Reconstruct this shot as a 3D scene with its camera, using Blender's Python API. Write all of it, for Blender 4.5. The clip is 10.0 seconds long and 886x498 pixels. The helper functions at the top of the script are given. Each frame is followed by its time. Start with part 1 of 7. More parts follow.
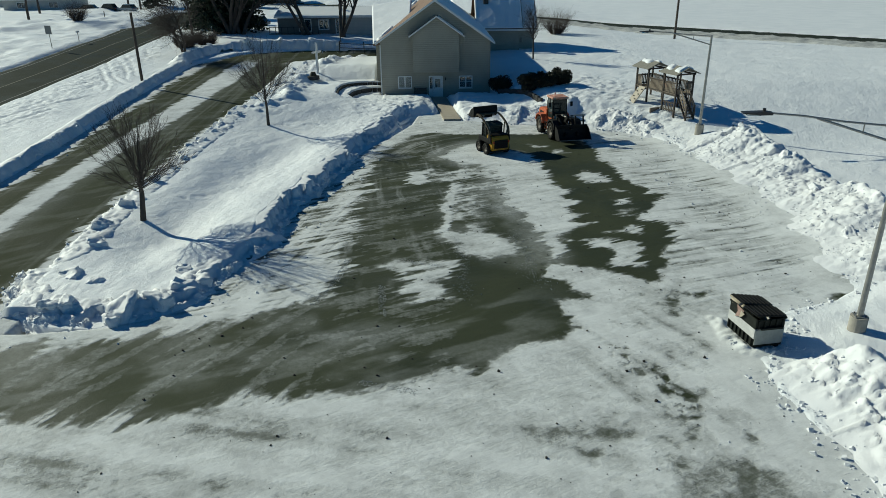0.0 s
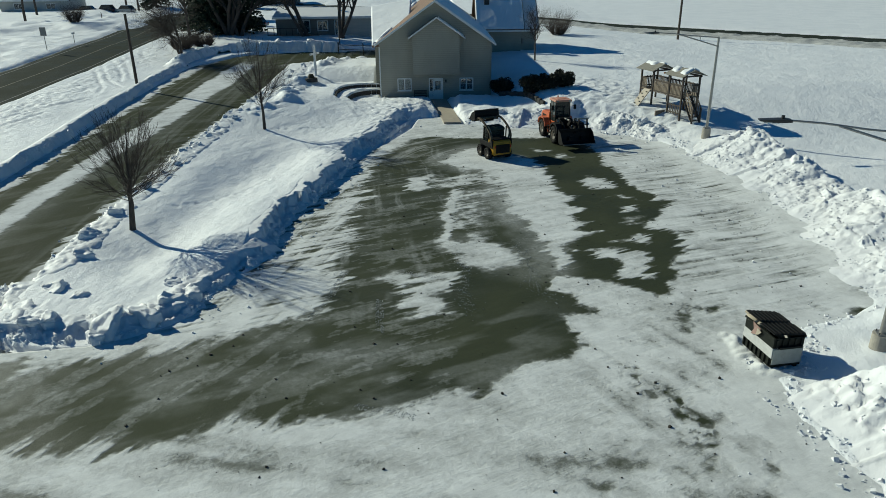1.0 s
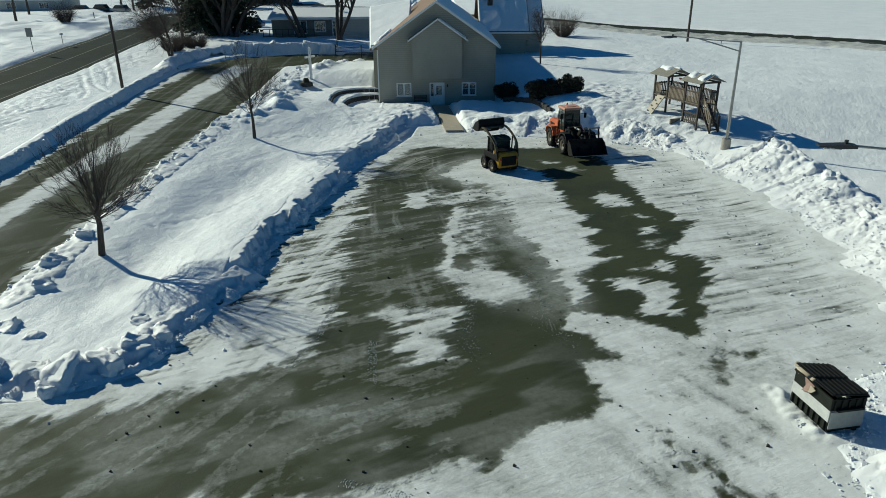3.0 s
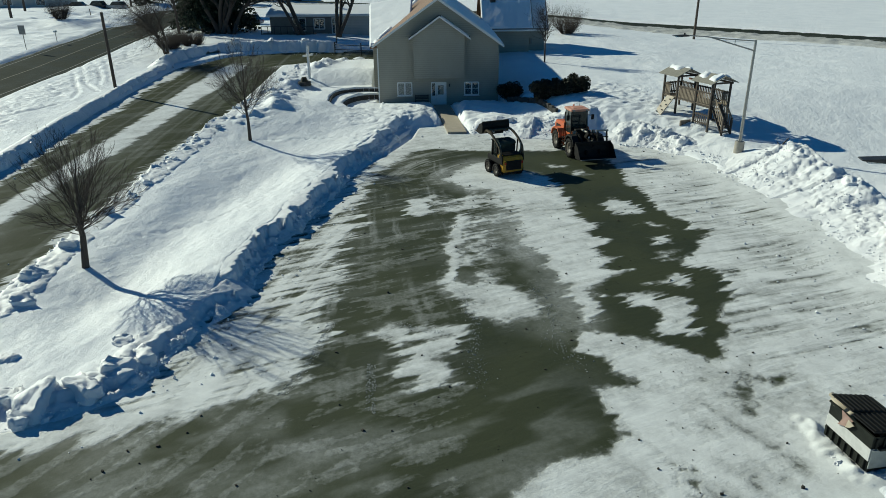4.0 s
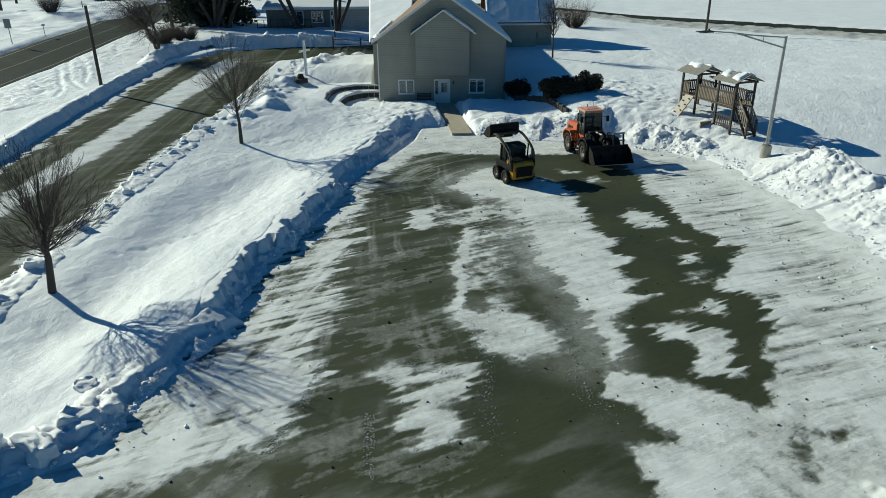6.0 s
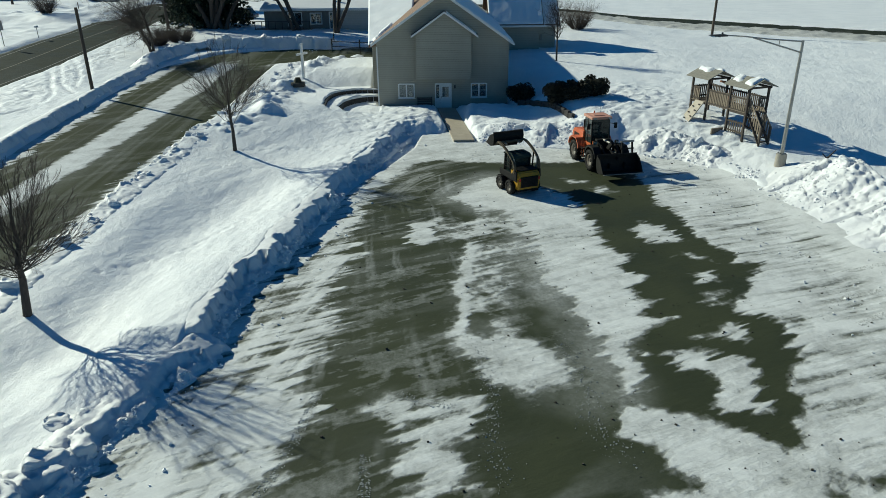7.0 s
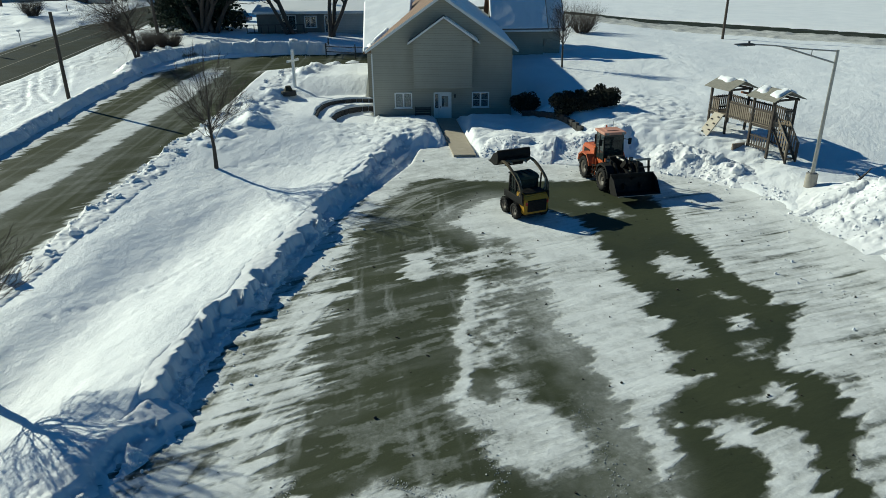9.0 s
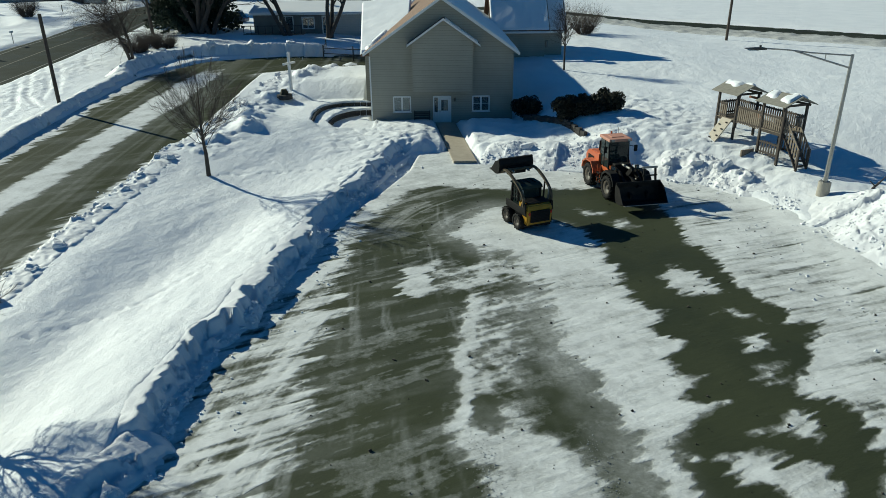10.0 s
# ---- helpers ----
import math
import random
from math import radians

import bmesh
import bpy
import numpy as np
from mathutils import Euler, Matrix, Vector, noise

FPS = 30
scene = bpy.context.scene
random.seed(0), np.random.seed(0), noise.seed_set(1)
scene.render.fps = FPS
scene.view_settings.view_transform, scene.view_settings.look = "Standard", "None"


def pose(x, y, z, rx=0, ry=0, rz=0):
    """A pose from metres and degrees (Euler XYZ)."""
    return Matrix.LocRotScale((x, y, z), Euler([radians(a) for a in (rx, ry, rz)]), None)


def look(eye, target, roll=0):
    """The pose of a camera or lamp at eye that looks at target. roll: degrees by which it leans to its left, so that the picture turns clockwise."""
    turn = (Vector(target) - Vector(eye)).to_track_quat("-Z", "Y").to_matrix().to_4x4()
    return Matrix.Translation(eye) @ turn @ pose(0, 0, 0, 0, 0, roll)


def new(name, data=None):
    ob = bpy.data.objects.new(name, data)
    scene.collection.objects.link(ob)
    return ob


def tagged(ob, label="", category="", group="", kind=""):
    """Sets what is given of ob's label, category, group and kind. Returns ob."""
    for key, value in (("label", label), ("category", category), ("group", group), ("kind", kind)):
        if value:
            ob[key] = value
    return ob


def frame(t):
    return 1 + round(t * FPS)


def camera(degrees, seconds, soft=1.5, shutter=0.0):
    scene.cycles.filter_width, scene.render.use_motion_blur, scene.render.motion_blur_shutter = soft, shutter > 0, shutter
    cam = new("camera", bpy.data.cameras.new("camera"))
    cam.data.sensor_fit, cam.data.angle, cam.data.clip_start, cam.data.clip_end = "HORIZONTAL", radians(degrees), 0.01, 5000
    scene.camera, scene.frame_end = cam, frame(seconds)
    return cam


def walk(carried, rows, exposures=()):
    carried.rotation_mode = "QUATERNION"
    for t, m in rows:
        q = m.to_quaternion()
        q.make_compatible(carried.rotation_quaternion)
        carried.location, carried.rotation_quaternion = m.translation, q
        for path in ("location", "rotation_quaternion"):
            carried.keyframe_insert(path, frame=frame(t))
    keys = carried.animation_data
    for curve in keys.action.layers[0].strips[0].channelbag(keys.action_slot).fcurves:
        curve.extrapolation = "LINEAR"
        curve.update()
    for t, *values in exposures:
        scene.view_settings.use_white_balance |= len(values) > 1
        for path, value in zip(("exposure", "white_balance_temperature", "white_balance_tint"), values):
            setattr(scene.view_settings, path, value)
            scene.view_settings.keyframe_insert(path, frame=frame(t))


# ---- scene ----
cam = camera(64.9, 10.0, 0.85)


# the camera's flight: seconds, eye, target, roll
PATH = [
    (0, (0.12, -67.742, 12.269), (0.145, -65.894, 11.505), -0.5),
    (0.5, (0.144, -67.143, 12.252), (0.168, -65.295, 11.488), -0.6),
    (1, (0.16, -66.437, 12.234), (0.183, -64.589, 11.471), -0.6),
    (1.5, (0.179, -65.696, 12.214), (0.202, -63.847, 11.45), -0.5),
    (2, (0.18, -64.845, 12.195), (0.202, -62.996, 11.431), -0.5),
    (2.5, (0.186, -63.96, 12.18), (0.208, -62.112, 11.417), -0.5),
    (4, (0.106, -61.287, 12.134), (0.125, -59.443, 11.361), -0.5),
    (4.5, (0.071, -60.521, 12.148), (0.09, -58.68, 11.367), -0.5),
    (5, (0.011, -59.755, 12.13), (0.03, -57.917, 11.341), -0.5),
    (5.5, (-0.05, -58.964, 12.067), (-0.032, -57.128, 11.274), -0.5),
    (7, (-0.1, -56.37, 12.021), (-0.085, -54.533, 11.229), -0.5),
    (7.5, (-0.092, -55.423, 12.033), (-0.078, -53.586, 11.241), -0.5),
    (8, (-0.07, -54.484, 12.034), (-0.057, -52.647, 11.242), -0.6),
    (8.5, (-0.036, -53.579, 12.004), (-0.024, -51.741, 11.214), -0.5),
    (9, (-0.007, -52.751, 12.005), (0.008, -50.914, 11.215), -0.5),
    (9.5, (0.001, -52.025, 12.03), (0.018, -50.188, 11.239), -0.5),
    (10, (0.011, -51.397, 12.041), (0.027, -49.56, 11.25), -0.5),
]
walk(cam, [(t, look(eye, target, roll)) for t, eye, target, roll in PATH], [(0, -0.42, 6020, -6), (2.5, -0.35, 6020, -6), (5, -0.22, 6020, -6), (10, -0.18, 6020, -6)])


# ---------------------------------------------------------------- light
SUN_AZ, SUN_EL = -35.5, 27.5            # the way the light travels on the ground, and the sun's height
world = bpy.data.worlds.new("winter_sky")
scene.world = world
world.use_nodes = True
wn = world.node_tree
sky = wn.nodes.new("ShaderNodeTexSky")
sky.sky_type, sky.sun_disc = "NISHITA", False
sky.sun_elevation, sky.sun_rotation = radians(SUN_EL), radians(90 - (SUN_AZ + 180))
sky.altitude, sky.air_density, sky.dust_density, sky.ozone_density = 300, 1.0, 0.15, 2.2
deep = wn.nodes.new("ShaderNodeMix")
deep.data_type, deep.blend_type = "RGBA", "MULTIPLY"
deep.inputs[0].default_value, deep.inputs[7].default_value = 1.0, (0.31, 0.86, 1.33, 1)   # a clear, dry winter blue
wn.links.new(sky.outputs[0], deep.inputs[6])
wn.links.new(deep.outputs[2], wn.nodes["Background"].inputs[0])
wn.nodes["Background"].inputs[1].default_value = 0.047
sun_data = bpy.data.lights.new("sun", "SUN")
sun_data.energy, sun_data.angle, sun_data.color = 5.8, radians(0.55), (1.0, 0.91, 0.75)
sun = new("sun", sun_data)
sun_way = Vector((math.cos(radians(SUN_AZ)) * math.cos(radians(SUN_EL)), math.sin(radians(SUN_AZ)) * math.cos(radians(SUN_EL)), -math.sin(radians(SUN_EL))))
sun.matrix_world = look(-sun_way * 80, (0, 0, 0))


# ---------------------------------------------------------------- numbers: noise and terrain
def smooth(a, b, x):
    t = np.clip((np.asarray(x, float) - a) / (b - a), 0, 1)
    return t * t * (3 - 2 * t)


def lattice(ix, iy, seed):
    h = (ix.astype(np.int64) * 374761393 + iy.astype(np.int64) * 668265263 + seed * 974634777) & 0xFFFFFFFF
    h = ((h ^ (h >> 13)) * 1274126177) & 0xFFFFFFFF
    h = ((h ^ (h >> 16)) * 2246822519) & 0xFFFFFFFF
    return ((h ^ (h >> 15)) & 0xFFFFFF) / float(0xFFFFFF)


def vnoise(x, y, seed=0):
    """Smooth noise from 0 to 1."""
    x, y = np.asarray(x, float), np.asarray(y, float)
    ix, iy = np.floor(x), np.floor(y)
    fx, fy = x - ix, y - iy
    ux, uy = fx * fx * (3 - 2 * fx), fy * fy * (3 - 2 * fy)
    a, b = lattice(ix, iy, seed), lattice(ix + 1, iy, seed)
    c, d = lattice(ix, iy + 1, seed), lattice(ix + 1, iy + 1, seed)
    return (a * (1 - ux) + b * ux) * (1 - uy) + (c * (1 - ux) + d * ux) * uy


def fbm(x, y, octaves=4, seed=0):
    total, amp, norm = 0.0, 1.0, 0.0
    for k in range(octaves):
        total = total + amp * vnoise(x * 2 ** k + 17.3 * k, y * 2 ** k - 9.1 * k, seed + k)
        norm += amp
        amp *= 0.5
    return total / norm


def lumps(x, y, size, seed=0):
    """Rounded clods packed side by side, 0 to 1."""
    x, y = np.asarray(x, float) / size, np.asarray(y, float) / size
    ix, iy = np.floor(x), np.floor(y)
    best = np.zeros(np.broadcast(x, y).shape)
    for dx in (-1, 0, 1):
        for dy in (-1, 0, 1):
            cx, cy = ix + dx, iy + dy
            px, py = cx + lattice(cx, cy, seed), cy + lattice(cx, cy, seed + 5)
            r = 0.45 + 0.5 * lattice(cx, cy, seed + 9)
            d2 = ((x - px) ** 2 + (y - py) ** 2) / r ** 2
            best = np.maximum(best, np.sqrt(np.clip(1 - d2, 0, 1)) * r)
    return best


def blocks(x, y, size, seed=0):
    """Broken slabs: each cell has a height and a tilt of its own, -0.5 to 1."""
    x, y = np.asarray(x, float) / size, np.asarray(y, float) / size
    ix, iy = np.floor(x), np.floor(y)
    near = np.full(np.broadcast(x, y).shape, 1e9)
    out = np.zeros(near.shape)
    for dx in (-1, 0, 1):
        for dy in (-1, 0, 1):
            cx, cy = ix + dx, iy + dy
            px, py = cx + lattice(cx, cy, seed), cy + lattice(cx, cy, seed + 5)
            d2 = (x - px) ** 2 + (y - py) ** 2
            top = lattice(cx, cy, seed + 2) ** 1.5 + 1.1 * (lattice(cx, cy, seed + 3) - 0.5) * (x - px) + 1.1 * (lattice(cx, cy, seed + 4) - 0.5) * (y - py) - 0.25 * d2
            out = np.where(d2 < near, top, out)
            near = np.minimum(near, d2)
    return out


def ground_height(x, y):
    """The bare land: a level lot with the land rising round it and behind the building."""
    x, y = np.asarray(x, float), np.asarray(y, float)
    left = np.clip(0.036 * (y + 44), 0, 2.6)
    right = 0.3 + 1.6 * smooth(-22, -4, y) + 0.4 * smooth(4, 16, y) - 0.5 * smooth(20, 34, x) * smooth(4, 16, y)
    edge_left = -7.5 + 5 * smooth(-17, -6, y) - 3 * smooth(-4, -1, y)
    edge_right = 15 - 9.5 * smooth(-16, -6, y)
    middle = 0.15 * smooth(-14, -2, y) + 2 * smooth(1, 7, y)
    a, b = smooth(0, 6 + 5 * smooth(-30, -18, y), edge_left - x), smooth(0, 5, x - edge_right)
    return left * a + right * b + middle * (1 - a) * (1 - b)


def to_line(x, y, line):
    """Distance of points from a polyline."""
    best = np.full(np.broadcast(x, y).shape, 1e9)
    for (ax, ay), (bx, by) in zip(line[:-1], line[1:]):
        dx, dy = bx - ax, by - ay
        t = np.clip(((x - ax) * dx + (y - ay) * dy) / (dx * dx + dy * dy), 0, 1)
        best = np.minimum(best, np.hypot(x - ax - t * dx, y - ay - t * dy))
    return best


def depth_in(x, y, outline):
    """Distance inside a closed outline, negative outside; far points are left at -3."""
    out = np.full(x.shape, -3.0)
    p = np.array(outline, float)
    rows = np.nonzero((x > p[:, 0].min() - 3) & (x < p[:, 0].max() + 3) & (y > p[:, 1].min() - 3) & (y < p[:, 1].max() + 3))
    px, py = x[rows], y[rows]
    odd = np.zeros(px.shape, bool)
    for (ax, ay), (bx, by) in zip(outline, outline[1:] + outline[:1]):
        if ay != by:
            odd ^= ((ay > py) != (by > py)) & (px < (bx - ax) * (py - ay) / (by - ay) + ax)
    gap = to_line(px, py, outline + outline[:1])
    out[rows] = np.where(odd, gap, -gap)
    return out


def spline(points, step):
    """A smooth line through points, sampled about every step metres."""
    p = np.array(points, float)
    p = np.vstack([2 * p[0] - p[1], p, 2 * p[-1] - p[-2]])
    out = []
    for i in range(1, len(p) - 2):
        n = max(2, int(np.linalg.norm(p[i + 1] - p[i]) / step))
        t = np.linspace(0, 1, n, endpoint=False)[:, None]
        a, b, c, d = p[i - 1], p[i], p[i + 1], p[i + 2]
        out.append(0.5 * (2 * b + (c - a) * t + (2 * a - 5 * b + 4 * c - d) * t ** 2 + (3 * b - a - 3 * c + d) * t ** 3))
    return np.vstack(out + [p[-2:-1]])


# the plan: edges of the cleared surfaces
DRIVE = [(-20.8, -75), (-20.8, -20), (-20.7, -6), (-20.7, 5), (-20.6, 11), (-19.3, 14.9), (-13, 17), (-6, 18.2)]
STREET_HALF = 4.7


def street_mid(y):
    """The street runs straight past the drive and then bends away."""
    return -40.6 - np.interp(y, [12, 23, 30, 39, 57, 76, 120, 400], [0, 0.6, 1.0, 2.2, 5.6, 8.5, 15, 60])


def lot_inside(x, y):
    """About +1 metre and more inside the cleared lot, negative outside."""
    xl = np.interp(y, [-60, -46.4, -45.5, -45.1, -44.2, -43.5, -42, -40.3, -39.1, -38, -36.4, -35, -33.5, -31.3, -30.3, -28.5, -25, -22.6, -19.8, -16, -11.4, -8.4], [-40, -40, -13.4, -10.8, -9.8, -9.4, -8.2, -8.4, -7.7, -7.3, -7.1, -7.5, -7.3, -7.1, -6.6, -6.5, -5.5, -4.6, -3.8, -2.2, -0.6, -0.2])
    xr = np.interp(y, [-60, -53.6, -49.5, -47.7, -46.6, -45.2, -43.2, -39.6, -26, -21.7, -18, -15.5, -13.8, -12, -9.5], [10.9, 10.8, 10.5, 10.6, 11.9, 12.6, 16.3, 18.2, 18.4, 17.6, 16.6, 15.2, 12.0, 7.0, 2.2])
    xr = xr + 1.3 * (fbm(x * 0.6, y * 0.6, 4, 33) - 0.5)
    return np.minimum(np.minimum(x - xl, xr - x), -8.6 - y)


def drive_inside(x, y):
    half = 4.6 + 0.75 * smooth(-20, -5, y) - 1.45 * smooth(9, 17, y)
    return half - to_line(x, y, DRIVE)


def street_inside(x, y):
    return STREET_HALF - np.abs(x - street_mid(y))


def far_road_inside(x, y):
    return 4.6 - np.abs((x - 38.9) * 0.690 + (y - 47.0) * 0.724 - 0.6)


def cleared(x, y):
    """1 on cleared pavement, 0 on the snowy land."""
    return np.maximum(np.maximum(smooth(-0.3, 0.5, lot_inside(x, y)), smooth(-0.3, 0.5, drive_inside(x, y))),
                      np.maximum(smooth(-0.5, 0.7, street_inside(x, y)), smooth(-0.6, 0.8, far_road_inside(x, y))))


def building(x, y):
    """1 under the building and its paths, where the snow lies lower."""
    front = smooth(-0.3, 0.3, np.minimum(np.minimum(x + 4.75, 5.65 - x), y + 0.1))
    px = x + 0.1 * np.clip(y, -12, 0)
    path = smooth(-0.25, 0.25, np.minimum(np.minimum(px + 0.15, 1.6 - px), -y)) * smooth(-12, -10.5, y)
    return np.maximum(front, path)


CREST = [(-16.4, -40.8), (-15.4, -42.6), (-14.0, -43.7), (-12.0, -44.2), (-10.8, -43.8), (-9.7, -42.6), (-9.4, -41), (-9.2, -39.3), (-8.2, -37.6), (-8.0, -35), (-7.75, -33.3), (-7.6, -31.4), (-7.1, -30.2), (-7.0, -27.8), (-6.4, -25.1), (-5.9, -22.3), (-5.4, -20), (-4.8, -17.2), (-3.3, -10.8), (-1.5, -6.4)]


def lawn_rise(x, y):
    """The lawn's snow swells towards the bank beside the lot."""
    tall = 0.08 + 0.40 * smooth(-37.4, -36.2, y) - 0.15 * smooth(-20, -12, y)
    away = to_line(x, y, CREST)
    dip = 0.56 * np.exp(-((away - 4.5) / 2.2) ** 2) * smooth(-5.0, -8.5, x) * smooth(-42, -37, y) * smooth(-15, -25, y) * smooth(-15.8, -12.2, x)
    return (tall * np.exp(-(away / 3.4) ** 1.6)) * smooth(2.0, -1.0, x) - dip


RUTS = [[(-29.2, -4), (-30.2, -1.0), (-32.3, 3.0), (-34.8, 7.8)], [(-28.6, -1), (-31.0, 2.2), (-33.2, 6.6), (-35.9, 12)], [(-29.6, 1.5), (-30.6, 4.4), (-33.0, 9.5), (-35.6, 14)], [(-29.2, 3.2), (-30.4, 6.0), (-32.6, 10.8), (-35.4, 16)],
        [(-35.2, -30), (-33.8, -18), (-32.0, -10), (-29.6, -6)], [(-33.6, -30), (-32.2, -18), (-30.6, -11)], [(-34.4, 20), (-32.2, 14.5), (-30.4, 12.6)]]
FOOTPATHS = [[(-11.9, -14.6), (-9.3, -13.6), (-6.5, -12.9), (-3.6, -11.9)], [(-13.4, -31.5), (-11.0, -28.6), (-9.2, -25.2), (-8.2, -21.5)]]


OUTER_WALL = [(-4.8, 2.5), (-6.75, 2.5), (-8.25, 1.4), (-8.75, -0.6), (-8.65, -3.3)]
INNER_WALL = [(-4.8, 1.6), (-6.2, 1.25), (-7.3, -0.2), (-7.65, -2.4)]
TERRACE = [tuple(p) for p in spline(OUTER_WALL, 0.5)] + [(-8.0, -4.4), (-4.4, -4.4), (-4.4, 2.5)]
LOWER_TERRACE = [tuple(p) for p in spline(INNER_WALL, 0.5)] + [(-6.9, -4.4), (-4.4, -4.4), (-4.4, 1.6)]
HEAPS = [(-12.1, -6.8, 0.9, 0.6), (-12.9, -3.6, 0.7, 0.35), (-12.6, 2.6, 0.8, 0.4), (-11.3, 8.2, 0.8, 0.45), (-10.6, 10.6, 0.9, 0.5), (-9.6, 14.2, 0.8, 0.5), (-8.0, 15.6, 0.9, 0.4), (-13.4, -9.4, 0.6, 0.3)]


def snow_top(x, y):
    """The top of the snow on the open land."""
    z = ground_height(x, y) + 0.28 + lawn_rise(x, y)
    z = z + 0.16 * (fbm(x * 0.22, y * 0.22, 3, 3) - 0.5) + 0.10 * (fbm(x * 0.9, y * 0.5, 3, 8) - 0.5)
    z = z + smooth(2.0, 0.6, to_line(x, y, CREST)) * (0.12 * blocks(x, y, 0.7, 25) + 0.07 * lumps(x, y, 0.35, 26) - 0.05) * smooth(3, 1, x) * (0.25 + 0.75 * smooth(-26, -18, y))
    yard = smooth(-47, -50, x)
    z = z + yard * (0.7 * smooth(0.52, 0.75, fbm(x * 0.11, y * 0.11, 3, 28)) + 0.55 * (fbm(x * 0.45, y * 0.45, 4, 29) - 0.5))
    churn = smooth(5, 2, to_line(x, y, [(13.5, -4.5), (14.2, -10.5), (17, -13.5)]))
    z = z + churn * (0.10 * blocks(x + 0.3 * fbm(x * 2, y * 2, 2, 24), y, 0.42, 23) + 0.14 * (fbm(x * 0.9, y * 0.9, 4, 22) - 0.5) + 0.16 * (fbm(x * 2.6, y * 2.6, 3, 27) - 0.5))
    heaped = 0.7 + 0.6 * fbm(x * 0.8, y * 0.8, 3, 34)
    z = z + (0.08 * blocks(x, y, 0.55, 35) + 0.10 * (fbm(x * 1.8, y * 1.8, 3, 36) - 0.5)) * smooth(-8, -6, x) * smooth(9.5, 8, x) * smooth(-10.5, -9, y) * smooth(-0.4, -2.0, y)
    z = z + 0.13 * heaped * smooth(0.0, 0.5, -0.35 - x) * smooth(-5.5, -3.0, x) * smooth(-9.5, -8.2, y) * smooth(-0.6, -2.0, y)
    z = z + 0.40 * heaped * smooth(0.0, 0.9, x - 1.75) * smooth(9.0, 5.0, x) * smooth(-10.5, -7.5, y) * smooth(-0.4, -2.2, y)
    z = z + 0.03 * (fbm(x * 2.6, y * 1.3, 3, 12) - 0.5) + 0.016 * (np.abs(fbm(x * 4.0, y * 2.0, 3, 14) - 0.5) * 2)
    verge = smooth(-0.4, -2.0, street_inside(x, y)) * smooth(-7, -4, street_inside(x, y))
    z = z + verge * (0.10 * (fbm(x * 1.6, y * 0.35, 3, 31) - 0.3) + 0.14 * (fbm(x * 2.2, y * 1.5, 4, 32) - 0.5) + 0.12 * (fbm(x * 5.0, y * 4.0, 3, 40) - 0.5))
    z = z - 0.25 * smooth(-3.2, -0.2, lot_inside(x, y)) * smooth(1.5, 3, x)
    for hx, hy, r, h in HEAPS:
        z = z + h * np.exp(-(np.hypot(x - hx, y - hy) / r) ** 2.4) * (0.7 + 0.6 * fbm(x * 1.4, y * 1.4, 3, 37))
    edge_churn = smooth(1.9, 0.6, to_line(x, y, [(-13.6, -11), (-12.8, -6), (-12.9, 0), (-12.2, 5), (-11, 9.5), (-9.5, 14.5)]))
    z = z + edge_churn * (0.16 * blocks(x, y, 0.6, 38) + 0.2 * (fbm(x * 1.5, y * 1.5, 4, 39) - 0.5))
    # the terraces sunk in beside the hall, open towards its door, with the lawn standing higher round them
    curve = depth_in(x, y, TERRACE)
    lawn_side = smooth(-1.0, 1.0, 0.6 * y - x - 6.0) * smooth(-4.5, -1.0, curve) * smooth(0.05, -0.05, curve)
    z = z + np.maximum(1.32 + 0.12 * (fbm(x * 0.8, y * 0.8, 3, 33) - 0.5) - z, 0) * lawn_side
    open_side = smooth(-4.4, -2.6, y)
    z = z + (0.92 + 0.10 * fbm(x, y, 3, 30) - z) * smooth(-0.08, 0.10, curve) * open_side
    z = z + (0.40 + 0.10 * fbm(x, y, 3, 30) - z) * smooth(-0.08, 0.10, depth_in(x, y, LOWER_TERRACE)) * open_side
    z = z - 0.3 * smooth(-5.6, -5.4, x) * smooth(2.7, 3.0, y) * smooth(12.4, 12.0, y) * smooth(-4.4, -4.6, x)
    for rut in RUTS:
        at = to_line(x + 0.25 * (fbm(x * 0.8, y * 0.8, 2, 98) - 0.5), y, rut)
        z = z - 0.055 * smooth(0.24, 0.10, at) + 0.012 * smooth(0.28, 0.38, at) * smooth(0.6, 0.42, at)
    for path in FOOTPATHS:
        near = to_line(x, y, path) < 0.8
        if near.any():
            for n, (fx, fy) in enumerate(spline(path, 0.55)):
                z = z - 0.06 * np.where(near, np.exp(-((x - fx) ** 2 + (y - fy - 0.12 * (n % 2) - 0.05 * math.sin(2.7 * n)) ** 2) / 0.016), 0)
    behind = x - np.interp(y, [-60, -44.4, -44.2, -43.8, -42.6, -41, -39.3, -38, -36.9, -35.0, -33.3, -31.4, -30.2, -27.8, -25.1, -22.3, -20, -17.2, -10.8, -6.4], [-40, -40, -12.0, -10.8, -9.7, -9.4, -9.2, -8.4, -8.0, -8.1, -7.85, -7.7, -7.2, -7.1, -6.4, -5.9, -5.4, -4.8, -3.3, -1.5])
    z = z - 0.9 * smooth(-0.45, 0.15, behind) * smooth(-7.0, -9.0, y) * smooth(3, 1, x) * smooth(-17.5, -15.5, x)
    return z - 0.5 * cleared(x, y) - 0.5 * building(x, y)


# ---------------------------------------------------------------- materials
def material(name):
    m = bpy.data.materials.new(name)
    m.use_nodes = True
    nt = m.node_tree
    return m, nt, nt.nodes["Principled BSDF"]


def put(nt, kind, **values):
    n = nt.nodes.new(kind)
    for key, value in values.items():
        if key in n.inputs.keys():
            n.inputs[key].default_value = value
    return n


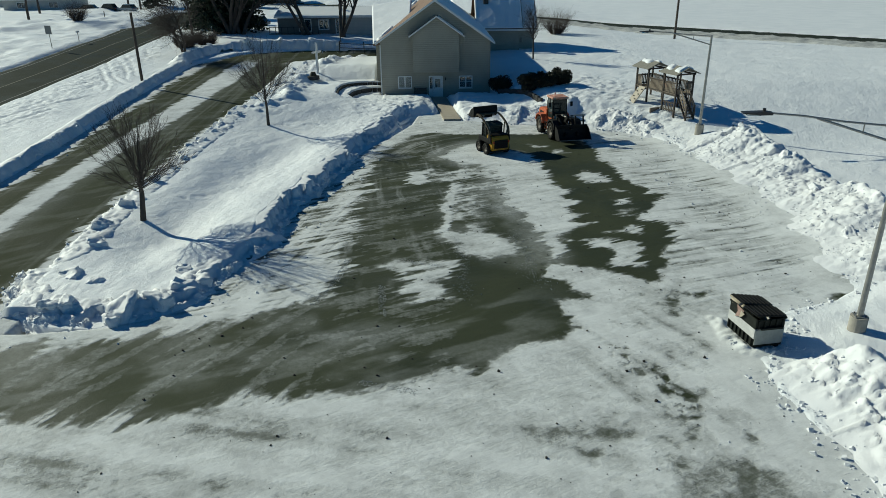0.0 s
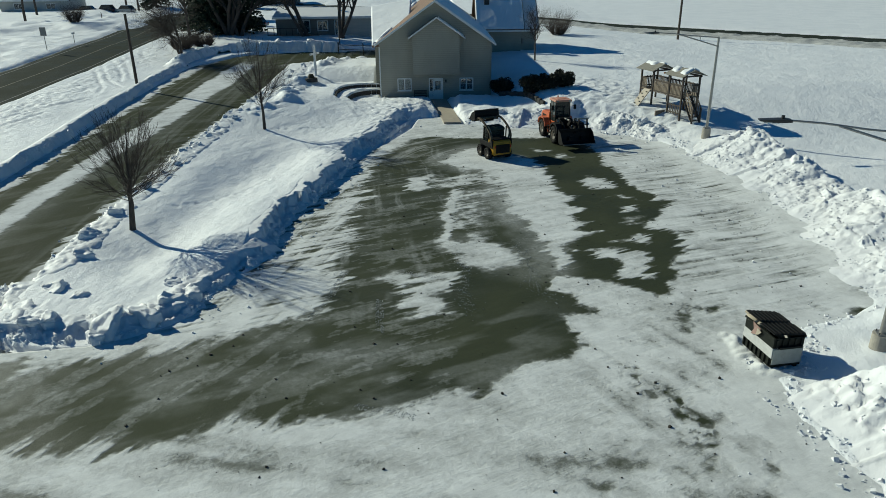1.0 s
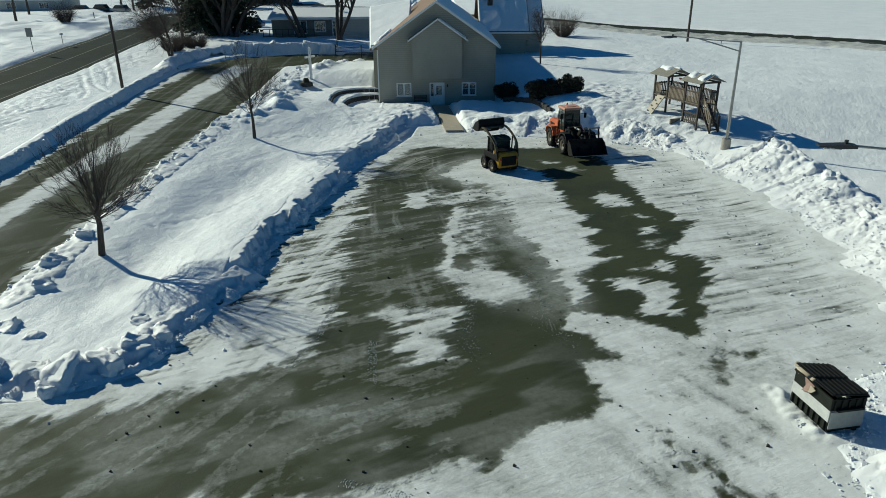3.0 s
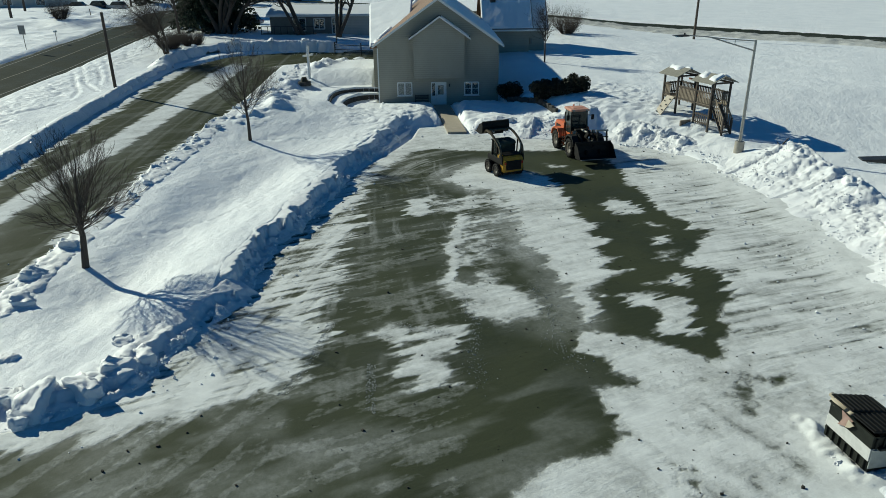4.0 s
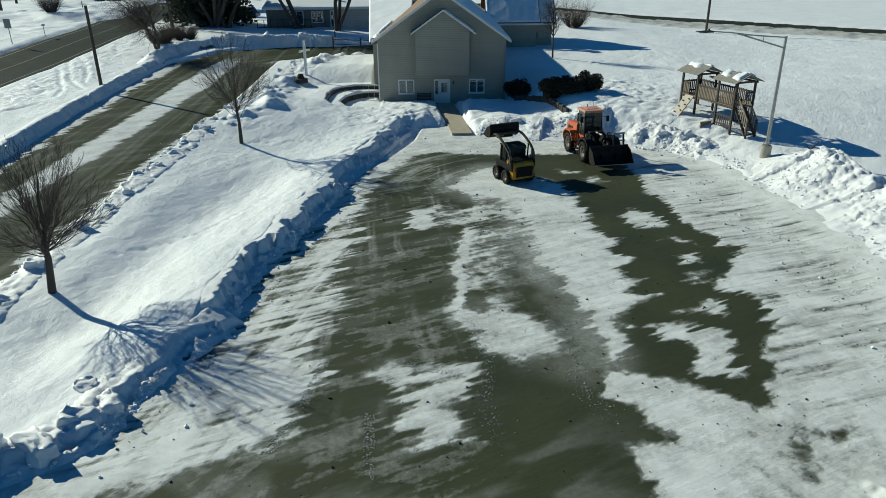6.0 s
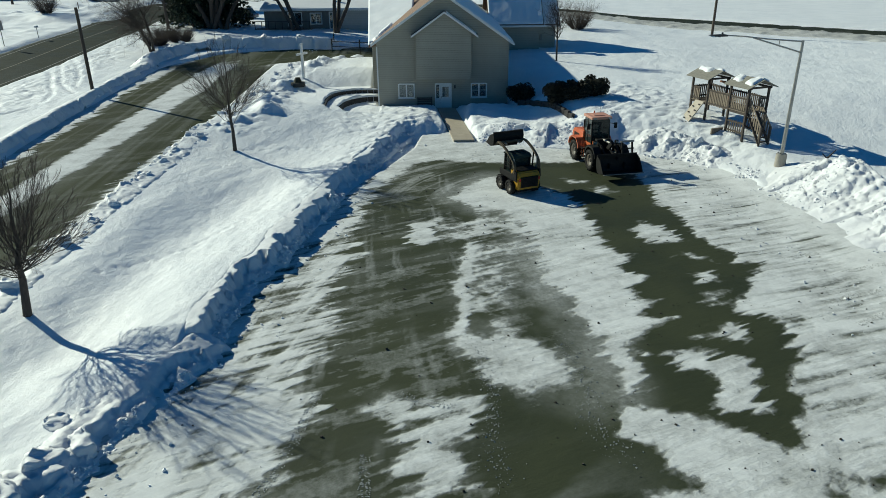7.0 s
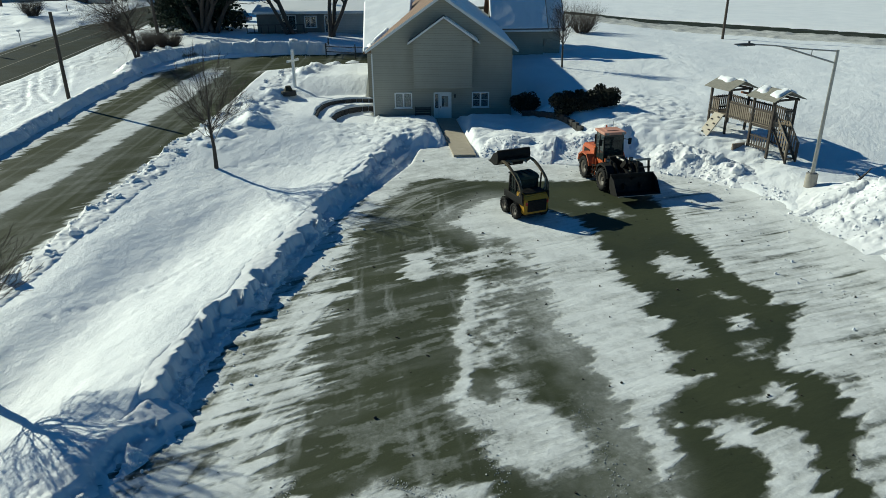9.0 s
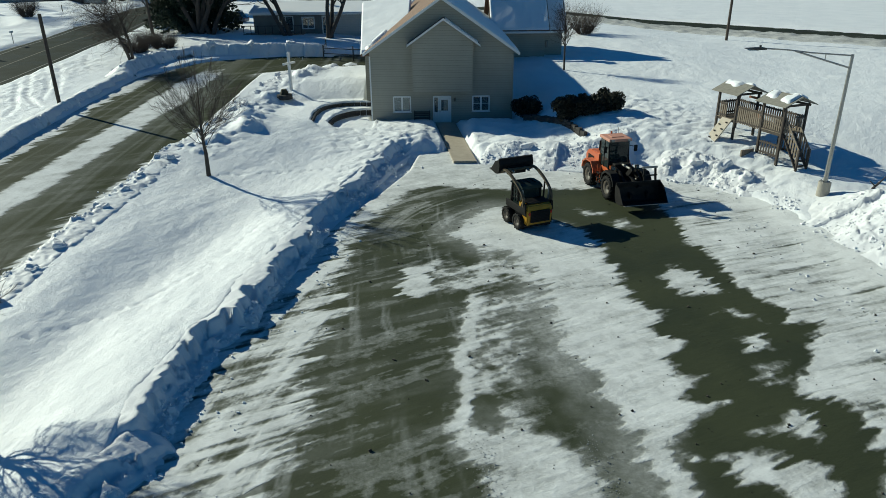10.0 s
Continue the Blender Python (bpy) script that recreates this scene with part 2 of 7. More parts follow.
def noise_node(nt, scale, detail=4.0, rough=0.55, stretch=None):
    coords = nt.nodes.new("ShaderNodeTexCoord")
    n = put(nt, "ShaderNodeTexNoise", Scale=scale, Detail=detail, Roughness=rough)
    if stretch:
        m = nt.nodes.new("ShaderNodeMapping")
        m.vector_type = "TEXTURE"
        m.inputs["Scale"].default_value = [1 / c for c in stretch[:3]]
        if len(stretch) > 3:
            m.inputs["Rotation"].default_value = (0, 0, radians(stretch[3]))
        nt.links.new(coords.outputs["Object"], m.inputs[0])
        nt.links.new(m.outputs[0], n.inputs["Vector"])
    else:
        nt.links.new(coords.outputs["Object"], n.inputs["Vector"])
    return n


def ramp(nt, source, stops):
    r = nt.nodes.new("ShaderNodeValToRGB")
    while len(r.color_ramp.elements) < len(stops):
        r.color_ramp.elements.new(0.5)
    for e, (at, c) in zip(r.color_ramp.elements, stops):
        e.position, e.color = at, (*c, 1) if len(c) == 3 else c
    nt.links.new(source, r.inputs[0])
    return r


def mixed(nt, factor, a, b):
    m = nt.nodes.new("ShaderNodeMix")
    m.data_type = "RGBA"
    for value, slot in ((factor, 0), (a, 6), (b, 7)):
        if hasattr(value, "is_output"):
            nt.links.new(value, m.inputs[slot])
        else:
            m.inputs[slot].default_value = (*value, 1) if slot else value
    return m.outputs[2]


def bump(nt, bsdf, sources, distance=0.05):
    """Stack height sources (socket, strength) into the normal."""
    last = None
    for socket, strength in sources:
        b = put(nt, "ShaderNodeBump", Strength=strength, Distance=distance)
        nt.links.new(socket, b.inputs["Height"])
        if last:
            nt.links.new(last.outputs[0], b.inputs["Normal"])
        last = b
    nt.links.new(last.outputs[0], bsdf.inputs["Normal"])


def plain(name, low, high, scale=6.0, rough=0.7, metal=0.0, relief=0.15, stretch=None, distance=0.02, detail=5.0, sheen=0.5):
    """A surface between two tones, with fine relief."""
    m, nt, bsdf = material(name)
    n = noise_node(nt, scale, detail, 0.6, stretch)
    fine = noise_node(nt, scale * 7, 3.0, 0.6, stretch)
    r = ramp(nt, n.outputs[0], [(0.3, low), (0.7, high)])
    nt.links.new(mixed(nt, 0.25, r.outputs[0], tuple(0.5 * (a + b) * 0.8 for a, b in zip(low, high))), bsdf.inputs["Base Color"])
    rr = ramp(nt, fine.outputs[0], [(0.3, (max(rough - 0.12, 0.02),) * 3), (0.7, (min(rough + 0.1, 1),) * 3)])
    nt.links.new(rr.outputs[0], bsdf.inputs["Roughness"])
    bsdf.inputs["Metallic"].default_value = metal
    bsdf.inputs["Specular IOR Level"].default_value = sheen
    if relief:
        bump(nt, bsdf, [(fine.outputs[0], relief)], distance)
    return m


def snow_material(name, low, high, grit=0.0, relief=0.5):
    m, nt, bsdf = material(name)
    broad, mid, fine = noise_node(nt, 0.35, 4), noise_node(nt, 3.0, 6, 0.65), noise_node(nt, 22, 4, 0.7)
    tone = ramp(nt, broad.outputs[0], [(0.3, low), (0.7, high)]).outputs[0]
    if grit:
        specks = noise_node(nt, 9, 6, 0.75)
        dirty = ramp(nt, specks.outputs[0], [(0.60, (0, 0, 0)), (0.72, (grit,) * 3)]).outputs[0]
        tone = mixed(nt, dirty, tone, (0.30, 0.25, 0.18))
    nt.links.new(tone, bsdf.inputs["Base Color"])
    bsdf.inputs["Roughness"].default_value = 0.55
    bsdf.inputs["Specular IOR Level"].default_value = 0.3
    crust = noise_node(nt, 0.8, 7, 0.62, (0.8, 1.9, 1, 62))
    bump(nt, bsdf, [(crust.outputs[0], relief * 0.9), (mid.outputs[0], relief * 0.6), (fine.outputs[0], relief * 0.4)], 0.08)
    return m


SNOW = snow_material("snow", (0.80, 0.82, 0.84), (0.89, 0.90, 0.91), relief=0.95)
SNOW_PILED = snow_material("snow_piled", (0.74, 0.75, 0.77), (0.84, 0.84, 0.84), grit=0.14, relief=0.5)
SNOW_PRESSED = snow_material("snow_pressed", (0.30, 0.31, 0.30), (0.44, 0.45, 0.44), relief=0.3)
SNOW_ROOF = snow_material("snow_roof", (0.80, 0.82, 0.84), (0.86, 0.87, 0.88), relief=0.3)


def pavement_material(name, dark, light, packed, way, gloss=0.2):
    """Pavement under a layer of packed snow; the 'cover' of the mesh says how much lies on it."""
    m, nt, bsdf = material(name)
    cover = nt.nodes.new("ShaderNodeAttribute")
    cover.attribute_name = "cover"
    streak = noise_node(nt, 1.0, 8, 0.7, (0.8, 3.6, 1, way))
    fine = noise_node(nt, 5.0, 6, 0.7)
    grain = noise_node(nt, 26, 4, 0.75)
    broad = noise_node(nt, 0.3, 4, 0.6)
    add = nt.nodes.new("ShaderNodeMath")
    add.operation = "MULTIPLY_ADD"
    nt.links.new(streak.outputs[0], add.inputs[0])
    add.inputs[1].default_value = 0.38
    nt.links.new(cover.outputs["Fac"], add.inputs[2])
    add2 = nt.nodes.new("ShaderNodeMath")
    add2.operation = "MULTIPLY_ADD"
    nt.links.new(fine.outputs[0], add2.inputs[0])
    add2.inputs[1].default_value = 0.50
    nt.links.new(add.outputs[0], add2.inputs[2])
    patchy = noise_node(nt, 1.4, 8, 0.62)
    add3 = nt.nodes.new("ShaderNodeMath")
    add3.operation = "MULTIPLY_ADD"
    nt.links.new(patchy.outputs[0], add3.inputs[0])
    add3.inputs[1].default_value = 0.52
    nt.links.new(add2.outputs[0], add3.inputs[2])
    depth = nt.nodes.new("ShaderNodeMath")
    depth.operation = "MULTIPLY_ADD"
    nt.links.new(add3.outputs[0], depth.inputs[0])
    depth.inputs[1].default_value, depth.inputs[2].default_value = 0.6, -0.105
    layer = ramp(nt, depth.outputs[0], [(0.39, (0, 0, 0)), (0.54, (0.20, 0.20, 0.20)), (0.66, (0.68, 0.68, 0.68)), (0.86, (0.97, 0.97, 0.97))])
    # a thin film of snow dust over it, in 'haze'
    dust = nt.nodes.new("ShaderNodeAttribute")
    dust.attribute_name = "haze"
    dusty = nt.nodes.new("ShaderNodeMath")
    dusty.operation = "MULTIPLY"
    nt.links.new(dust.outputs["Fac"], dusty.inputs[0])
    nt.links.new(ramp(nt, fine.outputs[0], [(0.3, (0.6,) * 3), (0.7, (1.3,) * 3)]).outputs[0], dusty.inputs[1])
    bare = ramp(nt, broad.outputs[0], [(0.3, dark), (0.7, light)]).outputs[0]
    bare = mixed(nt, ramp(nt, grain.outputs[0], [(0.35, (0, 0, 0)), (0.75, (0.5, 0.5, 0.5))]).outputs[0], bare, tuple(1.5 * c for c in light))
    bare = mixed(nt, dusty.outputs[0], bare, packed)
    speckle = ramp(nt, grain.outputs[0], [(0.36, tuple(0.70 * c for c in packed)), (0.58, packed)]).outputs[0]
    white = ramp(nt, fine.outputs[0], [(0.32, tuple(0.72 * c for c in packed)), (0.6, tuple(1.04 * c for c in packed))]).outputs[0]
    blotch = ramp(nt, noise_node(nt, 0.75, 7, 0.66).outputs[0], [(0.36, tuple(0.70 * c for c in packed)), (0.50, tuple(0.96 * c for c in packed)), (0.64, tuple(1.14 * c for c in packed))]).outputs[0]
    snowy = mixed(nt, 0.6, mixed(nt, 0.5, white, speckle), blotch)
    nt.links.new(mixed(nt, layer.outputs[0], bare, snowy), bsdf.inputs["Base Color"])
    wet = ramp(nt, broad.outputs[0], [(0.35, (0.6,) * 3), (0.65, (0.85,) * 3)])
    nt.links.new(wet.outputs[0], bsdf.inputs["Roughness"])
    bsdf.inputs["Specular IOR Level"].default_value = gloss
    bump(nt, bsdf, [(layer.outputs[0], 0.45), (streak.outputs[0], 0.30), (fine.outputs[0], 0.16), (grain.outputs[0], 0.12)], 0.06)
    return m


LOT = pavement_material("lot_pavement", (0.027, 0.032, 0.016), (0.042, 0.049, 0.025), (0.75, 0.76, 0.75), 26)
ASPHALT_DRIVE = pavement_material("drive_pavement", (0.024, 0.028, 0.013), (0.039, 0.045, 0.022), (0.72, 0.73, 0.73), 84, 0.05)
STREET = pavement_material("street_pavement", (0.020, 0.024, 0.017), (0.032, 0.037, 0.027), (0.6, 0.6, 0.58), 90, 0.03)


# ---------------------------------------------------------------- meshes
def mesh_object(name, verts, faces, mat, parent=None, label="", flat=False):
    me = bpy.data.meshes.new(name)
    me.from_pydata(verts, [], faces)
    if not flat:
        me.polygons.foreach_set("use_smooth", np.ones(len(me.polygons), bool))
    me.materials.append(mat)
    ob = new(name, me)
    if parent:
        ob.parent = parent
    if label:
        ob["label"] = label
    return ob


def grid_object(name, xs, ys, height, mat, cover=None, haze=None):
    """A sheet over a grid; xs and ys are 2D arrays of places."""
    rows, cols = xs.shape
    co = np.stack([xs, ys, height], -1).reshape(-1, 3).astype(np.float32)
    i = np.arange(rows * cols).reshape(rows, cols)
    quads = np.stack([i[:-1, :-1], i[:-1, 1:], i[1:, 1:], i[1:, :-1]], -1).reshape(-1, 4)
    me = bpy.data.meshes.new(name)
    me.vertices.add(len(co))
    me.vertices.foreach_set("co", co.ravel())
    me.loops.add(quads.size)
    me.loops.foreach_set("vertex_index", quads.ravel().astype(np.int32))
    me.polygons.add(len(quads))
    me.polygons.foreach_set("loop_start", np.arange(0, quads.size, 4, dtype=np.int32))
    me.update(calc_edges=True)
    me.polygons.foreach_set("use_smooth", np.ones(len(quads), bool))
    for key, values in (("cover", cover), ("haze", haze)):
        if values is not None:
            at = me.attributes.new(key, "FLOAT", "POINT")
            at.data.foreach_set("value", values.ravel().astype(np.float32))
    me.materials.append(mat)
    return new(name, me)


def part(name, bm, mat, parent, label=""):
    """One mesh object under a thing or a part."""
    me = bpy.data.meshes.new(name)
    bm.normal_update()
    bm.to_mesh(me)
    bm.free()
    me.materials.append(mat)
    ob = new(name, me)
    ob.parent = parent
    if label:
        ob["label"] = label
    return ob


def thing(name, m, label, category, group="", kind=""):
    ob = new(name)
    ob.matrix_basis = m
    return tagged(ob, label, category, group, kind)


def box(bm, x0, x1, y0, y1, z0, z1, bevel=0.0, m=None):
    made = bmesh.ops.create_cube(bm, size=1.0)["verts"]
    for v in made:
        v.co = Vector((x0 if v.co.x < 0 else x1, y0 if v.co.y < 0 else y1, z0 if v.co.z < 0 else z1))
    if bevel:
        edges = list({e for v in made for e in v.link_edges})
        made = bmesh.ops.bevel(bm, geom=edges, offset=bevel, segments=2, affect="EDGES", profile=0.6)["verts"]
    if m is not None:
        bmesh.ops.transform(bm, matrix=m, verts=made)
    return bm


def boxed(*args, **kw):
    return box(bmesh.new(), *args, **kw)


def tube(bm, a, b, r0, r1=None, sides=10, caps=True):
    """A round bar from a to b."""
    a, b = Vector(a), Vector(b)
    m = Matrix.Translation((a + b) / 2) @ (b - a).to_track_quat("Z", "Y").to_matrix().to_4x4()
    bmesh.ops.create_cone(bm, cap_ends=caps, segments=sides, radius1=r0, radius2=r0 if r1 is None else r1, depth=(b - a).length, matrix=m)
    return bm


def beam(bm, a, b, w, h, up=(0, 0, 1)):
    """A squared bar from a to b."""
    a, b = Vector(a), Vector(b)
    d = (b - a).normalized()
    side = d.cross(Vector(up)).normalized() * w / 2
    top = side.cross(d).normalized() * h / 2
    v = [bm.verts.new(p + s * side + t * top) for p in (a, b) for s, t in ((-1, -1), (1, -1), (1, 1), (-1, 1))]
    for f in ((0, 1, 2, 3), (7, 6, 5, 4), (0, 4, 5, 1), (1, 5, 6, 2), (2, 6, 7, 3), (3, 7, 4, 0)):
        bm.faces.new([v[k] for k in f])
    return bm


def prism(bm, outline, a, b, axis="y"):
    """An outline (pairs) drawn out along an axis from a to b."""
    def at(p, q, s):
        return {"y": (p, s, q), "x": (s, p, q), "z": (p, q, s)}[axis]
    lo = [bm.verts.new(at(p, q, a)) for p, q in outline]
    hi = [bm.verts.new(at(p, q, b)) for p, q in outline]
    n = len(lo)
    bm.faces.new(lo), bm.faces.new(hi[::-1])
    for k in range(n):
        bm.faces.new([lo[k], hi[k], hi[(k + 1) % n], lo[(k + 1) % n]])
    bmesh.ops.recalc_face_normals(bm, faces=bm.faces)
    return bm


# ---------------------------------------------------------------- the land
def steps(*spans):
    """Grid lines: spans of (from, to, step)."""
    out = []
    for a, b, s in spans:
        out += list(np.linspace(a, b, max(1, int(round((b - a) / s))), endpoint=False))
    return np.array(out + [spans[-1][1]])


gx, gy = np.meshgrid(steps((-2500, -300, 300), (-300, -72, 15), (-72, -46, 0.5), (-46, -28, 0.16), (-28, -17, 0.2), (-17, 1, 0.11), (1, 24, 0.2), (24, 45, 0.5), (45, 90, 2), (90, 300, 15), (300, 2500, 300)),
                     steps((-2500, -200, 300), (-200, -62, 8), (-62, -46, 0.25), (-46, 4, 0.11), (4, 8, 0.2), (8, 40, 0.3), (40, 80, 1.0), (80, 200, 6), (200, 3200, 250)))
ground = tagged(grid_object("ground", gx, gy, snow_top(gx, gy), SNOW), "snow-covered lawns and fields with soft drifts", "snow field", kind="structure")


# where the plow has scraped down to the asphalt, and what it has left
SCRAPED = [(-0.1, -14.6), (-1.0, -15.0), (-2.2, -17.2), (-3.3, -19.4), (-3.7, -21), (-4.0, -24), (-4.0, -27), (-4.2, -31), (-4.1, -34), (-4.1, -37), (-4.1, -39), (-4.1, -41.3), (-4.8, -43.0),
           (-6, -44.0), (-7.6, -45.0), (-9.8, -45.8), (-12.2, -46.4), (-15, -46.7), (-27, -47.4), (-27, -50.6), (-12.6, -50.5), (-8.5, -50.6), (-6.2, -50.0), (-2.85, -49.7), (-0.8, -49.1)]
SCRAPED += [(0.64, -48.3), (1.5, -48.7), (2.6, -46.9), (4.4, -46.4), (5.2, -45.5), (4.7, -44.3), (4.7, -43.6), (6.1, -43.4), (5.4, -41.8), (4.7, -41.2), (4.8, -40.2), (5.4, -39.8), (7.5, -40.8), (8.4, -41.3), (8.9, -42.1),
            (9.5, -41.8), (9.5, -40.9), (10.2, -40.2), (10.2, -39.1), (11.1, -37.9), (11.7, -36), (11.5, -35.1), (10.4, -34.4), (11.3, -33), (12, -31.8), (12.9, -30.5), (12.1, -30.3), (11.9, -28.5)]
SCRAPED += [(11.6, -27), (11.5, -24.9), (10.9, -23), (11.2, -21), (10.9, -18.5), (10.6, -16.5), (9, -15.2), (7, -15.4), (4, -15.6), (1.8, -15.2)]
WORN = [(1.6, -23.4), (3.3, -23.4), (3.9, -25.8), (4.2, -28.8), (4.3, -31.5), (4.9, -32.9), (4.9, -36.7), (5.3, -38), (5.2, -39.7), (4.6, -40.6), (2.4, -39.9), (0.7, -37.2), (0.2, -36.0), (0.6, -34.4), (0.45, -32.8), (0.65, -31.1), (0.85, -29.5), (1.3, -27.9), (1.5, -26.8), (1.7, -24.6)]
CRESCENT = [(0.7, -21.7), (1.2, -20), (1.9, -19.0), (3.0, -18.2), (3.9, -18.3), (4.6, -20.0), (6.0, -20.8), (7.0, -23.4), (7.0, -26.4), (7.3, -27.7), (7.1, -28.9), (7.9, -29.4), (7.2, -30.8), (7.8, -31.6), (7.1, -32.6), (7.5, -33.5), (6.8, -34.8), (7.7, -35.15), (6.8, -36.1), (6.1, -36.7),
            (5.85, -37.7), (6.1, -38.6), (5.7, -39.5), (5.4, -39.4), (5.3, -38.2), (4.9, -36.7), (4.8, -35), (4.7, -33.4), (4.1, -31.9), (3.9, -30.6), (3.9, -28.75), (3.6, -25.8), (3.0, -23.8), (1.5, -23.5)]
# outline, how white, softness of the edge, how far its edge is drawn out
LEFT_BEHIND = [
    (CRESCENT, 0.84, 0.34, 0.35),
    ([(-1.6, -27.5), (-1.25, -25.6), (-0.33, -25.0), (-0.25, -27.6), (-1.25, -28.3)], 0.92, 0.14, 0.4),
    ([(-0.28, -24.2), (1.7, -25.3), (1.6, -27.4), (-0.2, -27.7)], 0.50, 0.3, 0.4),
    ([(1.0, -36.4), (2.1, -36.2), (3.6, -37.0), (3.8, -38.5), (2.9, -39.1), (1.8, -39.2), (1.3, -38.4)], 0.80, 0.5, 0.25),
    ([(-1.75, -39.6), (-1.4, -39.3), (-0.8, -39.7), (0.3, -39.5), (0.9, -40.2), (1.0, -41.0), (0.35, -43.0), (0.4, -43.6), (-0.6, -43.3), (-1.0, -42.2), (-1.6, -40.9)], 0.74, 0.32, 0.55),
    ([(8.4, -26.9), (9.6, -25.5), (10.1, -27.0), (10.7, -28.1), (9.9, -28.3), (8.6, -28.1)], 0.74, 0.3, 0.4),
    ([(8.4, -30.3), (10.1, -29.2), (10.3, -29.7), (10.9, -30.6), (10.1, -30.4), (9.8, -29.8)], 0.5, 0.3, 0.4),
    ([(9.6, -31.4), (10.5, -31.2), (10.7, -32.1), (10.0, -32.5)], 0.62, 0.32, 0.4),
    ([(9.5, -33.2), (10.6, -33.0), (9.9, -34.3), (8.9, -34.0)], 0.52, 0.35, 0.4),
    ([(8.0, -36.4), (10.3, -35.3), (9.9, -36.7)], 0.66, 0.28, 0.4),
    ([(6.2, -37.1), (7.4, -37.2), (9.6, -37.5), (9.6, -38.7), (8.9, -40.6), (7.7, -40.1), (8.2, -39.1), (7.5, -38.2)], 0.78, 0.25, 0.4),
    ([(7.6, -20.6), (8.6, -20.2), (9.2, -21.3), (8.2, -21.6)], 0.48, 0.4, 0.4),
    ([(6.9, -18.6), (8.0, -18.4), (8.2, -19.4), (7.2, -19.6)], 0.42, 0.4, 0.4),
]


def lot_cover(x, y):
    """How much packed snow lies on the lot: high is white, low is bare."""
    def turned(angle):
        c, s = math.cos(radians(angle)), math.sin(radians(angle))
        return x * c + y * s, y * c - x * s

    # feathers: the scraper's edges are drawn out slantwise across the lot, in pointed teeth
    u, v = turned(27)
    rag, rag2 = fbm(x * 0.9, y * 0.9, 4, 41) - 0.5, fbm(x * 0.8, y * 0.9, 4, 44) - 0.5
    torn, torn2 = fbm(x * 3.2, y * 3.2, 4, 46) - 0.5, fbm(x * 3.4, y * 3.4, 4, 47) - 0.5
    def teeth(a, b, seed):
        """Pointed fringes: long ones with finer ones between them."""
        return (1.3 * (np.abs(vnoise(a * 0.10, b * 0.75, seed) - 0.5) * 2 - 0.45) + 1.1 * (np.abs(vnoise(a * 0.18, b * 1.9, seed + 1) - 0.5) * 2 - 0.45)
                + 0.9 * (np.abs(vnoise(a * 0.3, b * 4.2, seed + 2) - 0.5) * 2 - 0.45) + 0.9 * (vnoise(a * 0.5, b * 9.0, seed + 3) - 0.5))

    uc, vc = turned(60)
    lane_c = smooth(-42.5, -45, y) * smooth(-2, -6, x)
    pull = teeth(u, v, 52) * (0.16 + 0.8 * smooth(-1.8, -3.4, x) + 0.24 * smooth(8.5, 10.5, x)) * (1 - lane_c)
    pull_c = 0.5 * teeth(uc, vc, 152) * lane_c
    fray = 0.35 * smooth(-0.2, -1.2, x) * (fbm(u * 0.5, v * 5.0, 3, 56) - 0.5)
    qx = x + 0.89 * (pull + fray) + 0.5 * pull_c + 0.45 * rag + 0.34 * torn
    qy = y + 0.45 * (pull + fray) + 0.87 * pull_c + 0.45 * rag2 + 0.34 * torn2

    cover = np.full(x.shape, 0.80)
    edge = 0.40 + 0.15 * smooth(-43, -47, y) * smooth(4, 0, x)
    cover = cover - 0.88 * smooth(-edge, edge, depth_in(qx, qy, SCRAPED))
    worn = 0.52 - 0.24 * smooth(1.2, 2.6, x) * smooth(-31.5, -35, y) - 0.20 * smooth(2.2, 3.6, x) * smooth(-26.5, -29.5, y) - 0.10 * smooth(2.0, 3.2, x)
    cover = cover + (worn - cover) * smooth(-0.35, 0.35, depth_in(qx, qy, WORN))
    cover = cover + 0.30 * smooth(0.35, 0.05, np.abs(qx - np.interp(y, [-36, -32, -28, -24], [0.7, 0.75, 1.3, 2.0]))) * smooth(-36, -35, y) * smooth(-24, -26, y)
    fringe = teeth(u, v, 252)
    scraped = 0.55 * (fbm(u * 0.5 + rag, v * 1.7 + 0.8 * rag2, 4, 253) - 0.5) + 0.75 * (fbm(u * 0.7 + rag2, v * 4.0 + 0.6 * rag, 5, 254) - 0.5)
    for outline, tone, soft, drag in LEFT_BEHIND:
        inside = depth_in(qx + 0.89 * drag * fringe, qy + 0.45 * drag * fringe, outline)
        cover = cover + (tone + 1.5 * drag * scraped - cover) * smooth(-1.2 * soft, 1.2 * soft, inside)
    cover = cover - (cover + 0.05) * smooth(-0.18, 0.18, depth_in(qx, qy, [(1.0, -34.4), (1.7, -34.4), (1.95, -35.7), (1.4, -36.1), (0.95, -35.9)]))

    bare, white = smooth(0.5, 0.1, cover), smooth(0.45, 0.8, cover)
    # smeared film on the bare asphalt, along the teeth and along the wheel tracks
    film = 0.6 * (fbm(u * 0.5 + 0.8 * rag, v * 1.5 + 0.8 * rag2, 4, 70) - 0.5) + 0.75 * (fbm(u * 0.8 + 0.6 * rag2, v * 4.6 + 0.5 * rag, 5, 71) - 0.5)
    film = film * (1 - lane_c) + lane_c * 0.9 * (fbm(uc * 0.3, vc * 2.6 + 0.5 * rag, 5, 171) - 0.5)
    along = fbm(x * 4.5 + 0.25 * y, y * 0.22, 4, 59) - 0.5
    speck = fbm(x * 2.6, y * 2.6, 5, 63) - 0.5
    crumb = fbm(x * 6.0, y * 6.0, 3, 64) - 0.5
    left_lane = smooth(1.8, -0.2, x) * smooth(-13, -16, y)
